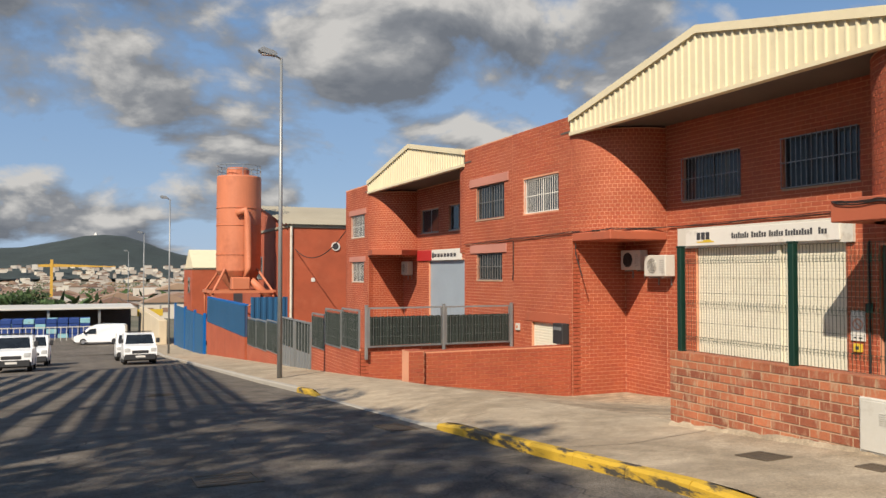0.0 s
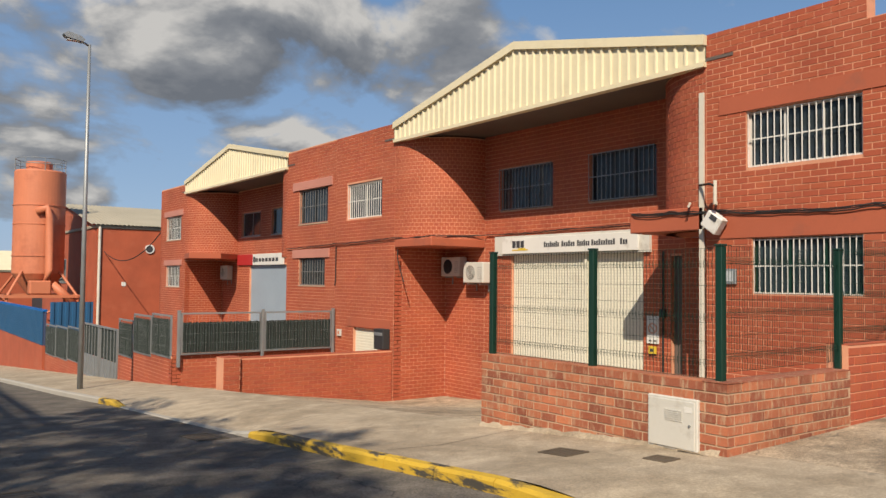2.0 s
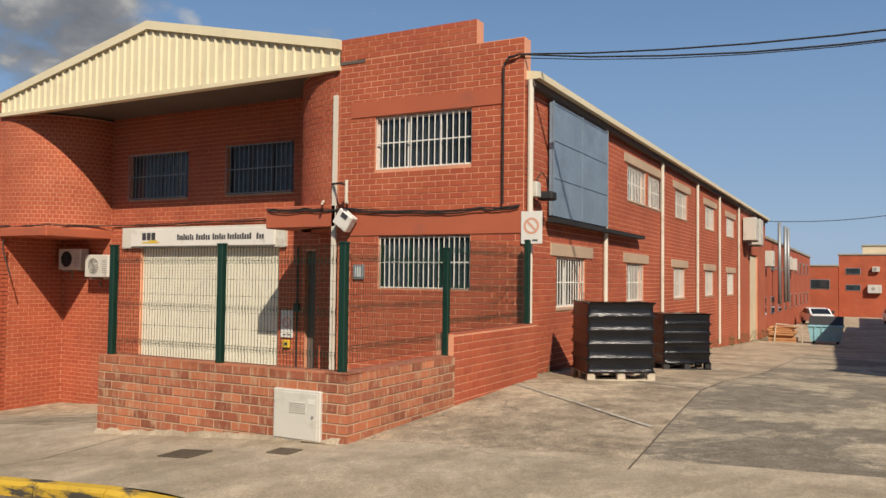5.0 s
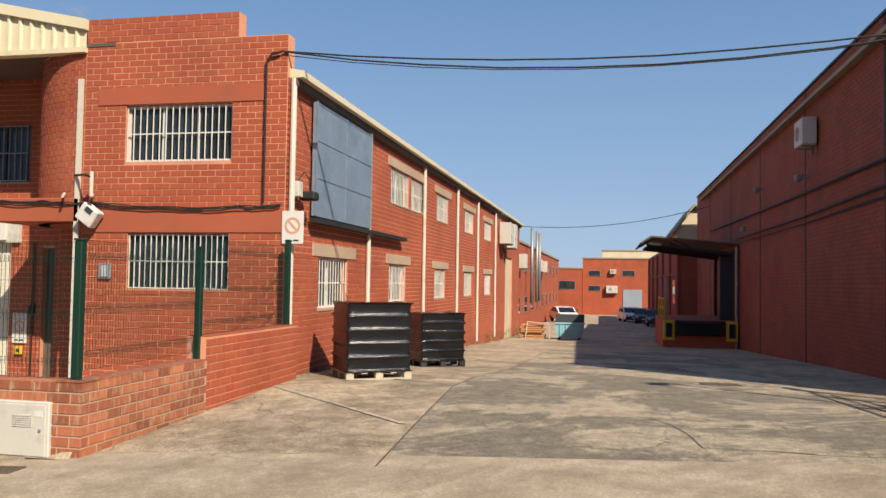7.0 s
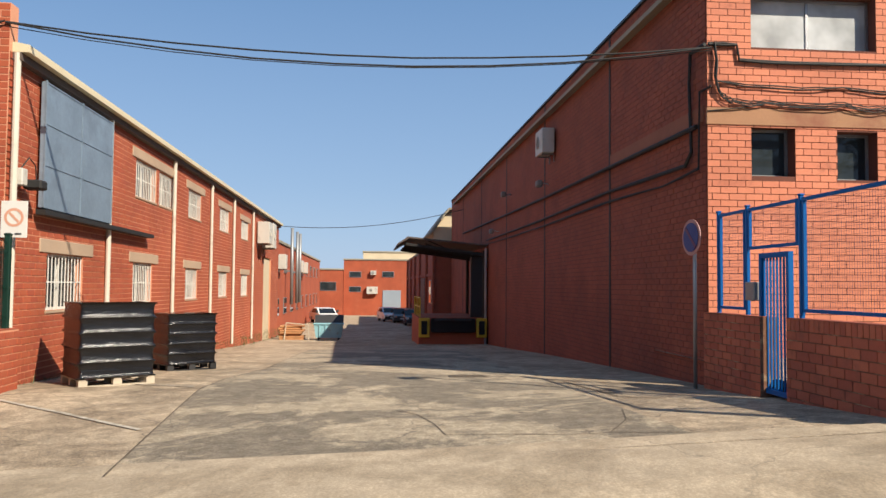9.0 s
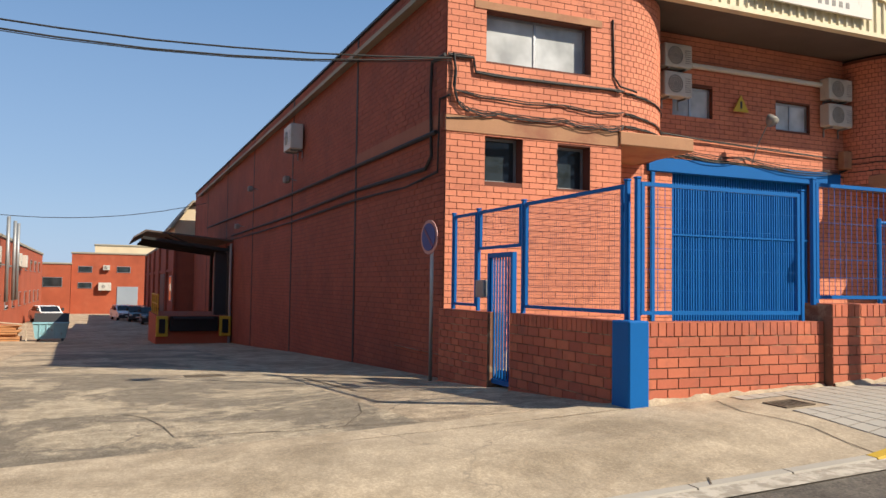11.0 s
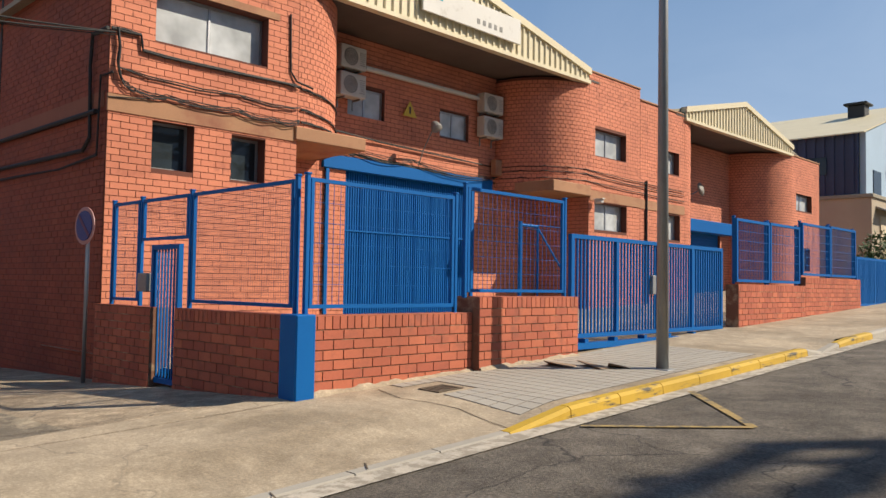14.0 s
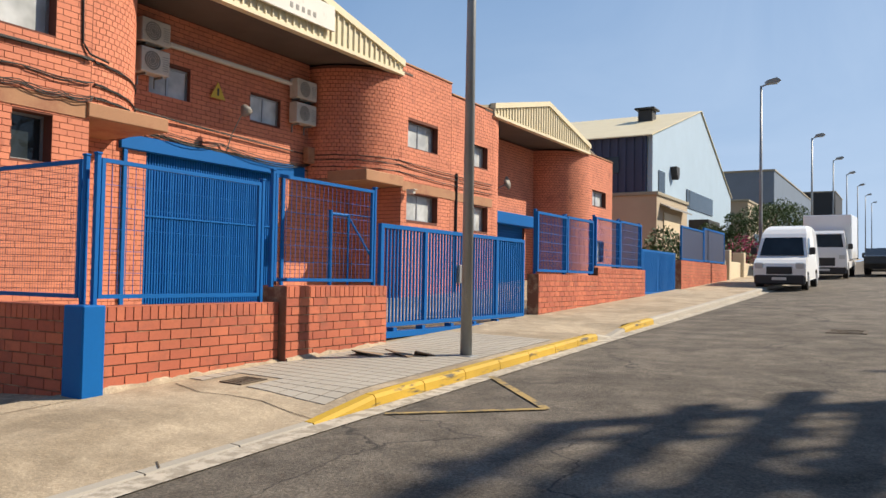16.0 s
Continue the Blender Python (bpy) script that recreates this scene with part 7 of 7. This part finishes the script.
lg = plain_block("gabled_house", "brick workshop with a small white gable", 11.5, 20, 103, 112, -7, 2.0, BRICK_A, [("w", 105, 107, -1, 1)])
part("gable", Shape().prism([(102.8, 2.22), (112.2, 2.22), (107.5, 4.6)], "x", 11.6, 20), CREAM, lg)

# far side of the square
shed = thing("long_shed", (-22, 118, -6.5), "long open shed with a pale roof edge", "shed")
part("roof", Shape().bevel_box(-48, 5.4, 112, 126, -3.2, -2.95, 0.05), CASING, shed)
part("back_wall", Shape().box(-48, 5.4, 125, 125.4, -7.5, -3.21), SOFFIT, shed)
for x in range(-47, 2, 6):
    part("column", Shape().box(x - 0.15, x + 0.15, 112.4, 112.7, -7.4, -3.21), GALV, shed)
rng = random.Random(9)
for k in range(16):
    x, h = -10 + (k % 8) * 1.25, 1.1 + 0.9 * (k // 8)
    cr_ = thing("crate_stack", (x, 108 + 2 * (k // 8), -6.4), "stack of blue plastic crates", "crates", "blue crate stacks")
    for j in range(4):
        part("crate", Shape().bevel_box(x, x + 1.15, 108 + 2 * (k // 8), 109.2 + 2 * (k // 8), -6.55 + 0.62 * j, -5.97 + 0.62 * j, 0.04), BLUE_SIGN if (k + j) % 5 else SKIP_BLUE, cr_)
rf = thing("yard_railing", (-10, 101, -6), "pale steel railing round the yard", "fence")
for k in range(60):
    x = -32 + 0.6 * k
    part("bar", Shape().box(x - 0.04, x + 0.04, 100.96, 101.04, -6.4, -4.7), CASING, rf)
part("rail", Shape().box(-32.2, 3.6, 100.95, 101.05, -4.75, -4.65), CASING, rf)

# upper end of the street
bh = thing("blue_hall", (20, -59, 2), "tall pale blue metal hall with navy side", "building", "buildings further off")
part("gable_wall", Shape().prism([(-71.1, 0.5), (-48.0, 0.5), (-48.0, 10.1), (-60.1, 13.75), (-71.1, 8.55)], "x", 13.3, 13.6), BLUE_WALL, bh)
part("side_wall", Shape().box(13.62, 34, -48.0, -47.7, 0.5, 10.1), NAVY, bh)
ribs = Shape()
for k in range(40):
    ribs.box(13.8 + 0.5 * k, 14.0 + 0.5 * k, -47.69, -47.62, 6.7, 10.0)
tagged(part("side_rib", ribs, NAVY, bh), "", "", "", "stuff")
part("roof", Shape().prism([(-47.4, 10.0), (-60.1, 13.78), (-71.25, 8.52), (-71.25, 8.58), (-60.1, 13.85), (-47.4, 10.07)], "x", 13.2, 34), CREAM, bh)
part("roof_vent", Shape().bevel_box(15.5, 16.5, -56.5, -55.5, 12.2, 13.3, 0.05), CAR_GREY, bh)
part("vent_cap", Shape().bevel_box(15.3, 16.7, -56.7, -55.3, 13.302, 13.45, 0.04), CAR_GREY, bh)
part("window", Shape().bevel_box(13.25, 13.3, -50.6, -49.2, 6.75, 8.2, 0.01), GLASS, bh)
part("window_strip", Shape().bevel_box(13.24, 13.3, -64, -56, 6.5, 7.75, 0.01), GLASS, bh)
part("side_window", Shape().bevel_box(15.2, 16.4, -47.66, -47.6, 7.9, 8.9, 0.01), GLASS, bh)
part("wall_lamp", Shape().prism([(-52.75, 8.75), (-51.95, 8.75), (-52.1, 8.3), (-52.4, 7.95), (-52.7, 8.1)], "x", 12.9, 13.3), CAR_GREY, bh)
an = plain_block("beige_annex", "beige rendered annex in front of the blue hall", 12.9, 24, -54.7, -47.5, 0.5, 6.5, STUCCO)
part("garage_door", Shape().bevel_box(12.83, 12.9, -52.6, -48.9, 1.8, 5.6, 0.02), CREAM_WALL, an, "pale roller garage door")
part("garage_awning", Shape().prism([(12.3, 5.75), (12.898, 6.0), (12.898, 6.1), (12.3, 5.83)], "y", -53.6, -48.2), FAN_GREY, an)
part("side_shed", Shape().bevel_box(11.6, 12.88, -58.5, -55.0, 1.8, 5.6, 0.03), CAR_GREY, an, "dark lean-to shed")
plain_block("beige_workshop", "beige workshop behind garden trees", 12.6, 34, -92, -75, 1.5, 8.6, STUCCO, [("w", -90, -86, 4, 6), ("w", -82, -78, 4, 6)])
plain_block("grey_hall", "grey-blue industrial hall up the street", 14, 60, -140, -100, 2, 14.5, GREY_CLAD, [("w", -130, -112, 9, 11)])
plain_block("dark_tower", "narrow dark building at the end of the street", 11.5, 18, -165, -150, 4, 17, CAR_GREY)
gw_ = thing("garden_wall", (7.6, -46, 1.5), "pale garden wall with pillars", "wall", "", "structure")
part("wall", Shape().bevel_box(7.5, 7.8, -54, -39.5, 0.8, 2.5, 0.03), CREAM_WALL, gw_)
for y in (-40, -43.6, -47.4, -51):
    part("pillar", Shape().bevel_box(7.35, 7.9, y - 0.25, y + 0.25, 0.8, 3.0, 0.03), CREAM_WALL, gw_)


# ---- plants ----
def leaves(shape, cx, cy, cz, rx, ry, rz, n, size, rng):
    for _ in range(n):
        while True:
            p = [rng.uniform(-1, 1) for _ in range(3)]
            if 0.12 < sum(q * q for q in p) < 1:
                break
        x, y, z = cx + p[0] * rx, cy + p[1] * ry, cz + p[2] * rz
        a, b = Vector((rng.gauss(0, 1), rng.gauss(0, 1), rng.gauss(0, 1))).normalized(), Vector((rng.gauss(0, 1), rng.gauss(0, 1), rng.gauss(0, 0.6))).normalized()
        s = size * rng.uniform(0.6, 1.3)
        q = Vector((x, y, z))
        shape.add([q - a * s, q + b * s * 0.45, q + a * s, q - b * s * 0.45], [(0, 1, 2, 3)])


def tree(x, y, z, high, spread, label, seed, leaf=0.10, count=5200, material=None, trunk=0.16):
    rng = random.Random(seed)
    o = thing("tree", (x, y, z), label, "tree", "trees")
    top = z + high
    t = Shape().tube([(x, y, z - 0.2), (x + rng.uniform(-0.2, 0.2), y, z + high * 0.3), (x + rng.uniform(-0.3, 0.3), y + 0.1, z + high * 0.62)], trunk, 8, trunk * 0.5)
    crown = Shape()
    for k in range(11):
        a, up = 2 * math.pi * k / 11 + rng.uniform(-0.3, 0.3), rng.uniform(0.42, 0.95)
        q = spread * rng.uniform(0.35, 0.9) * (1.15 - 0.6 * abs(up - 0.6))
        ex, ey, ez = x + q * math.cos(a), y + q * math.sin(a), z + high * up
        t.tube([(x, y, z + high * rng.uniform(0.28, 0.5)), ((x + ex) / 2, (y + ey) / 2, ez - 0.12 * high), (ex, ey, ez)], trunk * 0.38, 5, trunk * 0.1)
        leaves(crown, ex, ey, ez, spread * 0.42, spread * 0.42, high * 0.13, count // 11, leaf, rng)
    part("trunk", t, BARK, o)
    part("crown", crown, material or LEAF, o)
    return o


tree(9.6, -51, 1.9, 3.6, 1.5, "leafy green garden tree beside the blue hall", 1)
tree(8.7, -61, 2.2, 5.0, 2.4, "leafy green garden tree over a wall", 2)
tree(8.6, -68, 2.4, 5.2, 2.8, "leafy green garden tree over a wall", 3)
bo = thing("bougainvillea", (8.2, -47, 2), "bougainvillea with crimson flowers spilling over a wall", "shrub")
rng = random.Random(11)
g, fl2 = Shape(), Shape()
leaves(g, 8.3, -47, 2.9, 0.9, 2.6, 1.1, 900, 0.12, rng), leaves(fl2, 8.0, -47, 3.0, 0.9, 2.5, 1.1, 800, 0.09, rng)
part("foliage", g, LEAF, bo), part("flowers", fl2, FLOWER, bo)
hg = thing("hedge", (8.9, -34.6, 1.2), "dark shrubs behind the blue fence", "shrub")
g = Shape()
leaves(g, 8.9, -34.6, 2.5, 0.5, 2.9, 1.3, 2200, 0.10, rng)
part("foliage", g, LEAF, hg)
dt = tree(-8.5, 130, -7.2, 6.0, 5.0, "broad dark green tree beside the shed", 21, 0.3, 3600, trunk=0.3)
# unseen trees and tall railed frames across the road, added to cast shade on the asphalt
for k, (x, y, h, sp) in enumerate(((-12.2, -24.5, 14.0, 2.4), (-12.4, -19.6, 15, 2.6))):
    tree(x, y, street(y), h, sp, "tall slender street tree with open crown across the road", 40 + k, 0.30, 480, trunk=0.2)
rack = thing("shade_frame", (-11, 8, street(8)), "tall steel frame with level rails across the road", "frame")
for k, (h, z) in enumerate([(0.34, 2.6 + 0.98 * k) for k in range(9)] + [(0.24, 11.2 + 0.52 * k) for k in range(8)]):
    part("rail", Shape().box(-11.08, -10.92, 1.6, 31.6, z, z + h), GALV, rack)
for y in (1.55, 8.5, 17.4, 25.0, 31.6):
    part("post", Shape().box(-11.15, -10.85, y - 0.15, y + 0.15, street(y) - 0.2, 15.2), GALV, rack)
low_rack = thing("shade_frame", (-11, -20, street(-20)), "tall steel frame with level rails and bare posts across the road", "frame")
for k in range(15):
    part("rail", Shape().box(-11.08, -10.92, -23.2 + 0.5 * (k % 3), -16.1, 3.0 + 0.93 * k, 3.36 + 0.93 * k), GALV, low_rack)
for y in (-22.0, -19.0, -16.2):
    part("post", Shape().box(-11.15, -10.85, y - 0.13, y + 0.13, street(y) - 0.2, 16.4), GALV, low_rack)


def tall_tree(x, y, low, high, wide, label, seed, count):
    """A tall column-shaped tree: trunk, rising limbs and a deep crown of leaf sprays."""
    rng = random.Random(seed)
    z = street(y)
    o = thing("tree", (x, y, z), label, "tree", "trees")
    t = Shape().tube([(x, y, z - 0.2), (x + 0.15, y - 0.1, z + high * 0.5), (x, y + 0.1, z + high * 0.94)], 0.26, 9, 0.06)
    crown = Shape()
    for k in range(26):
        up = z + low + (high - low) * (k + 0.5) / 26
        a = 2.4 * k + rng.uniform(-0.4, 0.4)
        q = wide * rng.uniform(0.45, 0.95)
        ex, ey = x + 0.5 * q * math.cos(a), y + q * math.sin(a)
        t.tube([(x, y, up - 1.2), ((x + ex) / 2, (y + ey) / 2, up - 0.5), (ex, ey, up)], 0.07, 5, 0.02)
        leaves(crown, ex, ey, up, wide * 0.42, wide * 0.5, 0.75, count // 26, 0.24, rng)
    part("trunk", t, BARK, o)
    part("crown", crown, LEAF, o)
    return o


# Unseen tree row, added only for the dappled shade on the near road.
for k, (y, top, wide) in enumerate(((-13.2, 18.6, 2.6), (-8.6, 18.9, 2.8), (-4.0, 18.8, 2.8), (0.8, 18.5, 2.6))):
    tall_tree(-12.0, y, 1.6, top - street(y), wide, "tall dense street tree across the road", 60 + k, 4200)


# ---- vehicles ----
def wheel(owner, x, y, z, r, w, side):
    t = part("wheel", Shape().tube([(x, y - w / 2, z), (x, y + w / 2, z)], r, 20), TYRE, owner)
    part("rim", Shape().tube([(x, y + side * w * 0.5, z), (x, y + side * (w * 0.5 + 0.02), z)], r * 0.62, 16), ALLOY, t)


def vehicle(name, label, at, heading, outline, width, paint, glass, wheels, group="parked vehicles", face=None, roof_bars=False, category="van"):
    """A vehicle built along +x (front at +x), then set at its place. outline: side profile (x, z); glass: side window quads; wheels: x places."""
    o = thing(name, (0, 0, 0), label, category, group)
    w = width / 2
    s = Shape()
    inset = lambda z: w - max(0, z - 1.0) * 0.10 - max(0, z - 2.2) ** 2 * 1.2  # noqa: E731
    n = len(outline)
    v = [(x, -inset(z), z) for x, z in outline] + [(x, inset(z), z) for x, z in outline]
    s.add(v, [tuple(range(n)), tuple(range(n, 2 * n))[::-1]] + [(j, n + j, n + (j + 1) % n, (j + 1) % n) for j in range(n)])
    part("body", s, paint, o)
    for quad in glass:
        for side in (-1, 1):
            g = Shape()
            g.add([(x, side * (inset(z) + 0.012), z) for x, z in quad], [tuple(range(len(quad))) if side < 0 else tuple(range(len(quad)))[::-1]])
            part("side_window", g, GLASS_CAR, o)
    x0, z0, x1, z1 = face["shield"]
    sh = Shape().add([(x0 + 0.02, -inset(z0) + 0.1, z0 + 0.01), (x0 + 0.02, inset(z0) - 0.1, z0 + 0.01), (x1 + 0.02, inset(z1) - 0.14, z1 + 0.01), (x1 + 0.02, -inset(z1) + 0.14, z1 + 0.01)], [(0, 1, 2, 3)])
    part("windscreen", sh, GLASS_CAR, o)
    xf, zb = face["nose"]
    part("bumper", Shape().bevel_box(xf - 0.25, xf + 0.06, -w + 0.02, w - 0.02, 0.22, 0.62, 0.07), CAR_GREY, o)
    part("grille", Shape().bevel_box(xf - 0.05, xf + 0.05, -w * 0.5, w * 0.5, 0.62, zb - 0.12, 0.03), CAR_GREY, o)
    for side in (-1, 1):
        part("headlight", Shape().bevel_box(xf - 0.18, xf + 0.045, side * w * 0.78 - 0.16, side * w * 0.78 + 0.16, zb - 0.22, zb + 0.03, 0.04), LAMP_LENS, o)
        part("mirror", Shape().bevel_box(x0 - 0.3, x0 - 0.16, side * (w + 0.13) - 0.11, side * (w + 0.13) + 0.11, z0 + 0.05, z0 + 0.33, 0.03), CAR_GREY, o)
    part("number_plate", Shape().box(xf + 0.058, xf + 0.066, -0.26, 0.26, 0.40, 0.51), WHITE, o)
    for x, r in wheels:
        for side in (-1, 1):
            wheel(o, x, side * (w - 0.11), r, r, 0.22, side)
    if roof_bars:
        top = max(z for _, z in outline)
        for x in (-1.3, -0.3, 0.5):
            part("roof_bar", Shape().box(x - 0.03, x + 0.03, -w + 0.2, w - 0.2, top + 0.05, top + 0.1), CAR_GREY, o)
    o.matrix_basis = at if isinstance(at, Matrix) else pose(*at, 0, 0, heading)
    return o


small_van = [(-2.15, 0.3), (2.0, 0.3), (2.18, 0.5), (2.16, 0.85), (2.0, 1.02), (1.25, 1.14), (0.55, 1.72), (0.2, 1.82), (-1.9, 1.82), (-2.12, 1.6), (-2.2, 0.9)]
sv_glass = [[(1.0, 1.12), (0.5, 1.62), (-0.1, 1.66), (-0.1, 1.12)]]
sv_face = {"shield": (1.22, 1.16, 0.58, 1.70), "nose": (2.15, 0.92)}
tilt = math.degrees(math.atan(0.074))
for x, y, bars in ((2.5, 50, True), (2.35, 58, False), (-3.7, 45.5, True), (-3.3, 53, False)):
    v_ = vehicle("delivery_van", "small white delivery van parked facing uphill" if not bars else "small white delivery van with roof bars, parked", (x, y, road_z(x, y)), 0, small_van, 1.8, CAR_WHITE, sv_glass, ((1.35, 0.31), (-1.35, 0.31)), face=sv_face, roof_bars=bars)
    v_.matrix_basis = pose(x, y, road_z(x, y) + 0.02, 0, 0, -90) @ pose(0, 0, 0, 0, -tilt, 0)
big_van = [(-2.7, 0.35), (2.5, 0.35), (2.72, 0.55), (2.74, 0.85), (2.66, 1.04), (2.4, 1.18), (1.95, 1.3), (1.35, 2.02), (1.1, 2.2), (0.75, 2.38), (0.2, 2.5), (-0.5, 2.54), (-2.5, 2.52), (-2.7, 2.42), (-2.78, 2.2), (-2.8, 1.0)]
bv_glass = [[(1.6, 1.38), (1.0, 2.0), (0.35, 2.05), (0.35, 1.35)]]
bv_face = {"shield": (1.93, 1.33, 1.33, 2.04), "nose": (2.70, 1.04)}
v_ = vehicle("panel_van", "white high-roof panel van parked at the kerb", (3.85, -36.2, street(-36) + 0.05), 90, [(x * 0.88, z) for x, z in big_van], 1.88, CAR_WHITE, [[(x * 0.88, z) for x, z in q] for q in bv_glass], ((1.54, 0.36), (-1.5, 0.36)), face={"shield": (1.70, 1.33, 1.17, 2.04), "nose": (2.38, 1.04)})
v_.matrix_basis = pose(4.52, -37.0, road_z(4.52, -37.0) + 0.02, 0, 0, 90) @ pose(0, 0, 0, 0, 2.4, 0)
v_ = vehicle("panel_van", "long white van standing across the square", (-4, 88, street(88) + 0.1), 200, [(x * 0.9, z * 0.82) for x, z in big_van], 1.95, CAR_WHITE, [[(1.45, 1.15), (0.9, 1.62), (0.3, 1.68), (0.3, 1.12)]], ((1.55, 0.33), (-1.5, 0.33)), face={"shield": (1.65, 1.14, 0.92, 1.78), "nose": (2.41, 0.9)})
v_.matrix_basis = pose(0.9, 90, street(90) + 0.12, 0, 0, 172)
truck = [(-3.4, 0.6), (3.0, 0.45), (3.15, 0.6), (3.12, 1.3), (2.95, 2.3), (2.7, 2.45), (1.6, 2.45), (1.55, 0.9), (-3.4, 0.9)]
v_ = vehicle("box_truck", "white box truck parked behind the van", (4, -48, 1.8), 90, truck, 2.1, CAR_WHITE, [[(2.75, 1.5), (2.65, 2.1), (1.9, 2.1), (1.9, 1.5)]], ((2.3, 0.42), (-2.2, 0.42)), face={"shield": (3.07, 1.45, 2.95, 2.25), "nose": (3.1, 1.2)}, category="truck")
v_.matrix_basis = Matrix()
part("cargo_box", Shape().bevel_box(-3.5, 1.5, -1.15, 1.15, 0.95, 3.3, 0.04), CAR_WHITE, v_)
v_.matrix_basis = pose(4.0, -49.5, road_z(4.0, -49.5) + 0.02, 0, 0, 90) @ pose(0, 0, 0, 0, 2.4, 0)
car = [(-2.05, 0.3), (1.95, 0.3), (2.1, 0.5), (2.05, 0.75), (1.2, 0.92), (0.45, 1.4), (-0.9, 1.45), (-1.7, 1.05), (-2.1, 0.98), (-2.15, 0.6)]
car_glass = [[(1.0, 0.95), (0.42, 1.33), (-0.85, 1.38), (-1.4, 1.0)]]
car_face = {"shield": (1.18, 0.94, 0.5, 1.38), "nose": (2.05, 0.72)}
for x, y, turn, paint, label in ((1.5, -52, -90, CAR_BLACK, "dark saloon car driving lane, standing"), (1.9, -78, 90, CAR_GREY, "grey saloon car parked far up the street"),
                                 (1.0, -95, 90, CAR_WHITE, "pale saloon car parked far up the street")):
    v_ = vehicle("car", label, (x, y, 0), turn, car, 1.78, paint, car_glass, ((1.3, 0.31), (-1.3, 0.31)), face=car_face, category="car")
    v_.matrix_basis = pose(x, y, road_z(x, y) + 0.02, 0, 0, turn)
for x, y, turn, paint, label in ((78, 3.0, 200, CAR_WHITE, "white hatchback parked by the alley wall"), (84, -3.4, 190, CAR_WHITE, "white car parked in the shade of the alley"),
                                 (80, -4.6, 180, CAR_BLACK, "black car parked in the shade of the alley"), (73, -5.4, 180, CAR_BLACK, "black car parked close to the shaded hall")):
    v_ = vehicle("car", label, (x, y, 0), turn, car, 1.78, paint, car_glass, ((1.3, 0.31), (-1.3, 0.31)), face=car_face, category="car")
    v_.matrix_basis = pose(x, y, yard(x, min(4, y)) + 0.02, 0, 0, turn)


# ---- town and hills down the valley ----
hills = Shape()
nx, ny = 90, 26
for j in range(ny + 1):
    for i in range(nx + 1):
        x, y = -4200 + 6600 * i / nx, 2300 + 2600 * j / ny
        ridge = math.exp(-((y - 3400) / 620) ** 2)
        long = 46 + 92 * math.exp(-((x - 40) / 270) ** 2) + 40 * math.exp(-((x + 420) / 330) ** 2) + 20 * math.exp(-((x - 600) / 500) ** 2)
        z = -22 + 1.12 * long * ridge + 16 * noise.noise((x / 260, y / 260, 0)) * ridge + 7 * noise.noise((x / 70, y / 70, 1)) * ridge
        hills.v.append((x, y, z))
for j in range(ny):
    for i in range(nx):
        a = j * (nx + 1) + i
        hills.f.append((a, a + 1, a + nx + 2, a + nx + 1))
structure("backdrop_hills", hills, HILL, "wooded hills beyond the town", "hills", True)
mast = thing("hill_tower", (20, 3380, 128), "small pale tower on the hilltop", "tower")
part("body", Shape().lathe([(7, 120), (7, 148), (4, 156)], 20, 3380, 12), WHITE, mast)
town, roofs = Shape(), Shape()
rng = random.Random(3)
for k in range(3000):
    y = 230 + 2300 * rng.random() ** 1.2
    x = -0.15 * y + rng.uniform(-0.62, 0.62) * y
    if x > 0.10 * y + 6 and y < 400:
        continue
    w, d, h = rng.uniform(6, 20), rng.uniform(6, 16), rng.uniform(2.5, 6.0) + (rng.random() < 0.06) * 5
    climb = max(0, y - 1700) * 0.05
    z = street(y) - 2 + climb
    town.box(x, x + w, y, y + d, z - 4, z + h)
    if rng.random() < 0.65:
        roofs.prism([(x - 0.5, z + h + 0.01), (x + w + 0.5, z + h + 0.01), (x + w / 2, z + h + 2.4)], "y", y - 0.5, y + d + 0.5)
    for q in range(int(w / 4)):
        if y < 700:
            roofs.box(x + 1 + 4 * q, x + 2.6 + 4 * q, y - 0.12, y - 0.02, z + h * 0.45, z + h * 0.7)
tagged(part("town_houses", town, TOWN), "pale town houses filling the valley", "houses", "", "stuff")
tagged(part("town_roofs", roofs, TOWN_ROOF), "brown tiled roofs of the town", "roofs", "", "stuff")
woods = Shape()
for k in range(420):
    y = 150 + 1500 * rng.random() ** 1.4
    x = -0.15 * y + rng.uniform(-0.55, 0.45) * y
    if x > 0.08 * y and y < 400:
        continue
    leaves(woods, x, y, street(y) + 1.5, 7, 5, 4.5, 34, 1.7, rng)
tagged(part("town_trees", woods, LEAF), "dark trees between the town houses", "trees", "", "stuff")
cx_, cy_ = -12.1, 300.0
crane = thing("tower_crane", (cx_, cy_, -14), "yellow tower crane over the town", "crane")
part("mast", Shape().box(cx_ - 0.45, cx_ + 0.45, cy_ - 0.45, cy_ + 0.45, -16, 6.0), CRANE, crane)
part("jib", Shape().prism([(cx_ - 6, 3.5), (cx_ + 20, 3.5), (cx_ + 20, 3.75), (cx_ + 1, 4.5), (cx_ - 6, 4.2)], "y", cy_ - 0.3, cy_ + 0.3), CRANE, crane)
part("counterweight", Shape().box(cx_ - 6, cx_ - 4.2, cy_ - 0.5, cy_ + 0.5, 2.6, 4.3), CASING, crane)


lay_pieces()
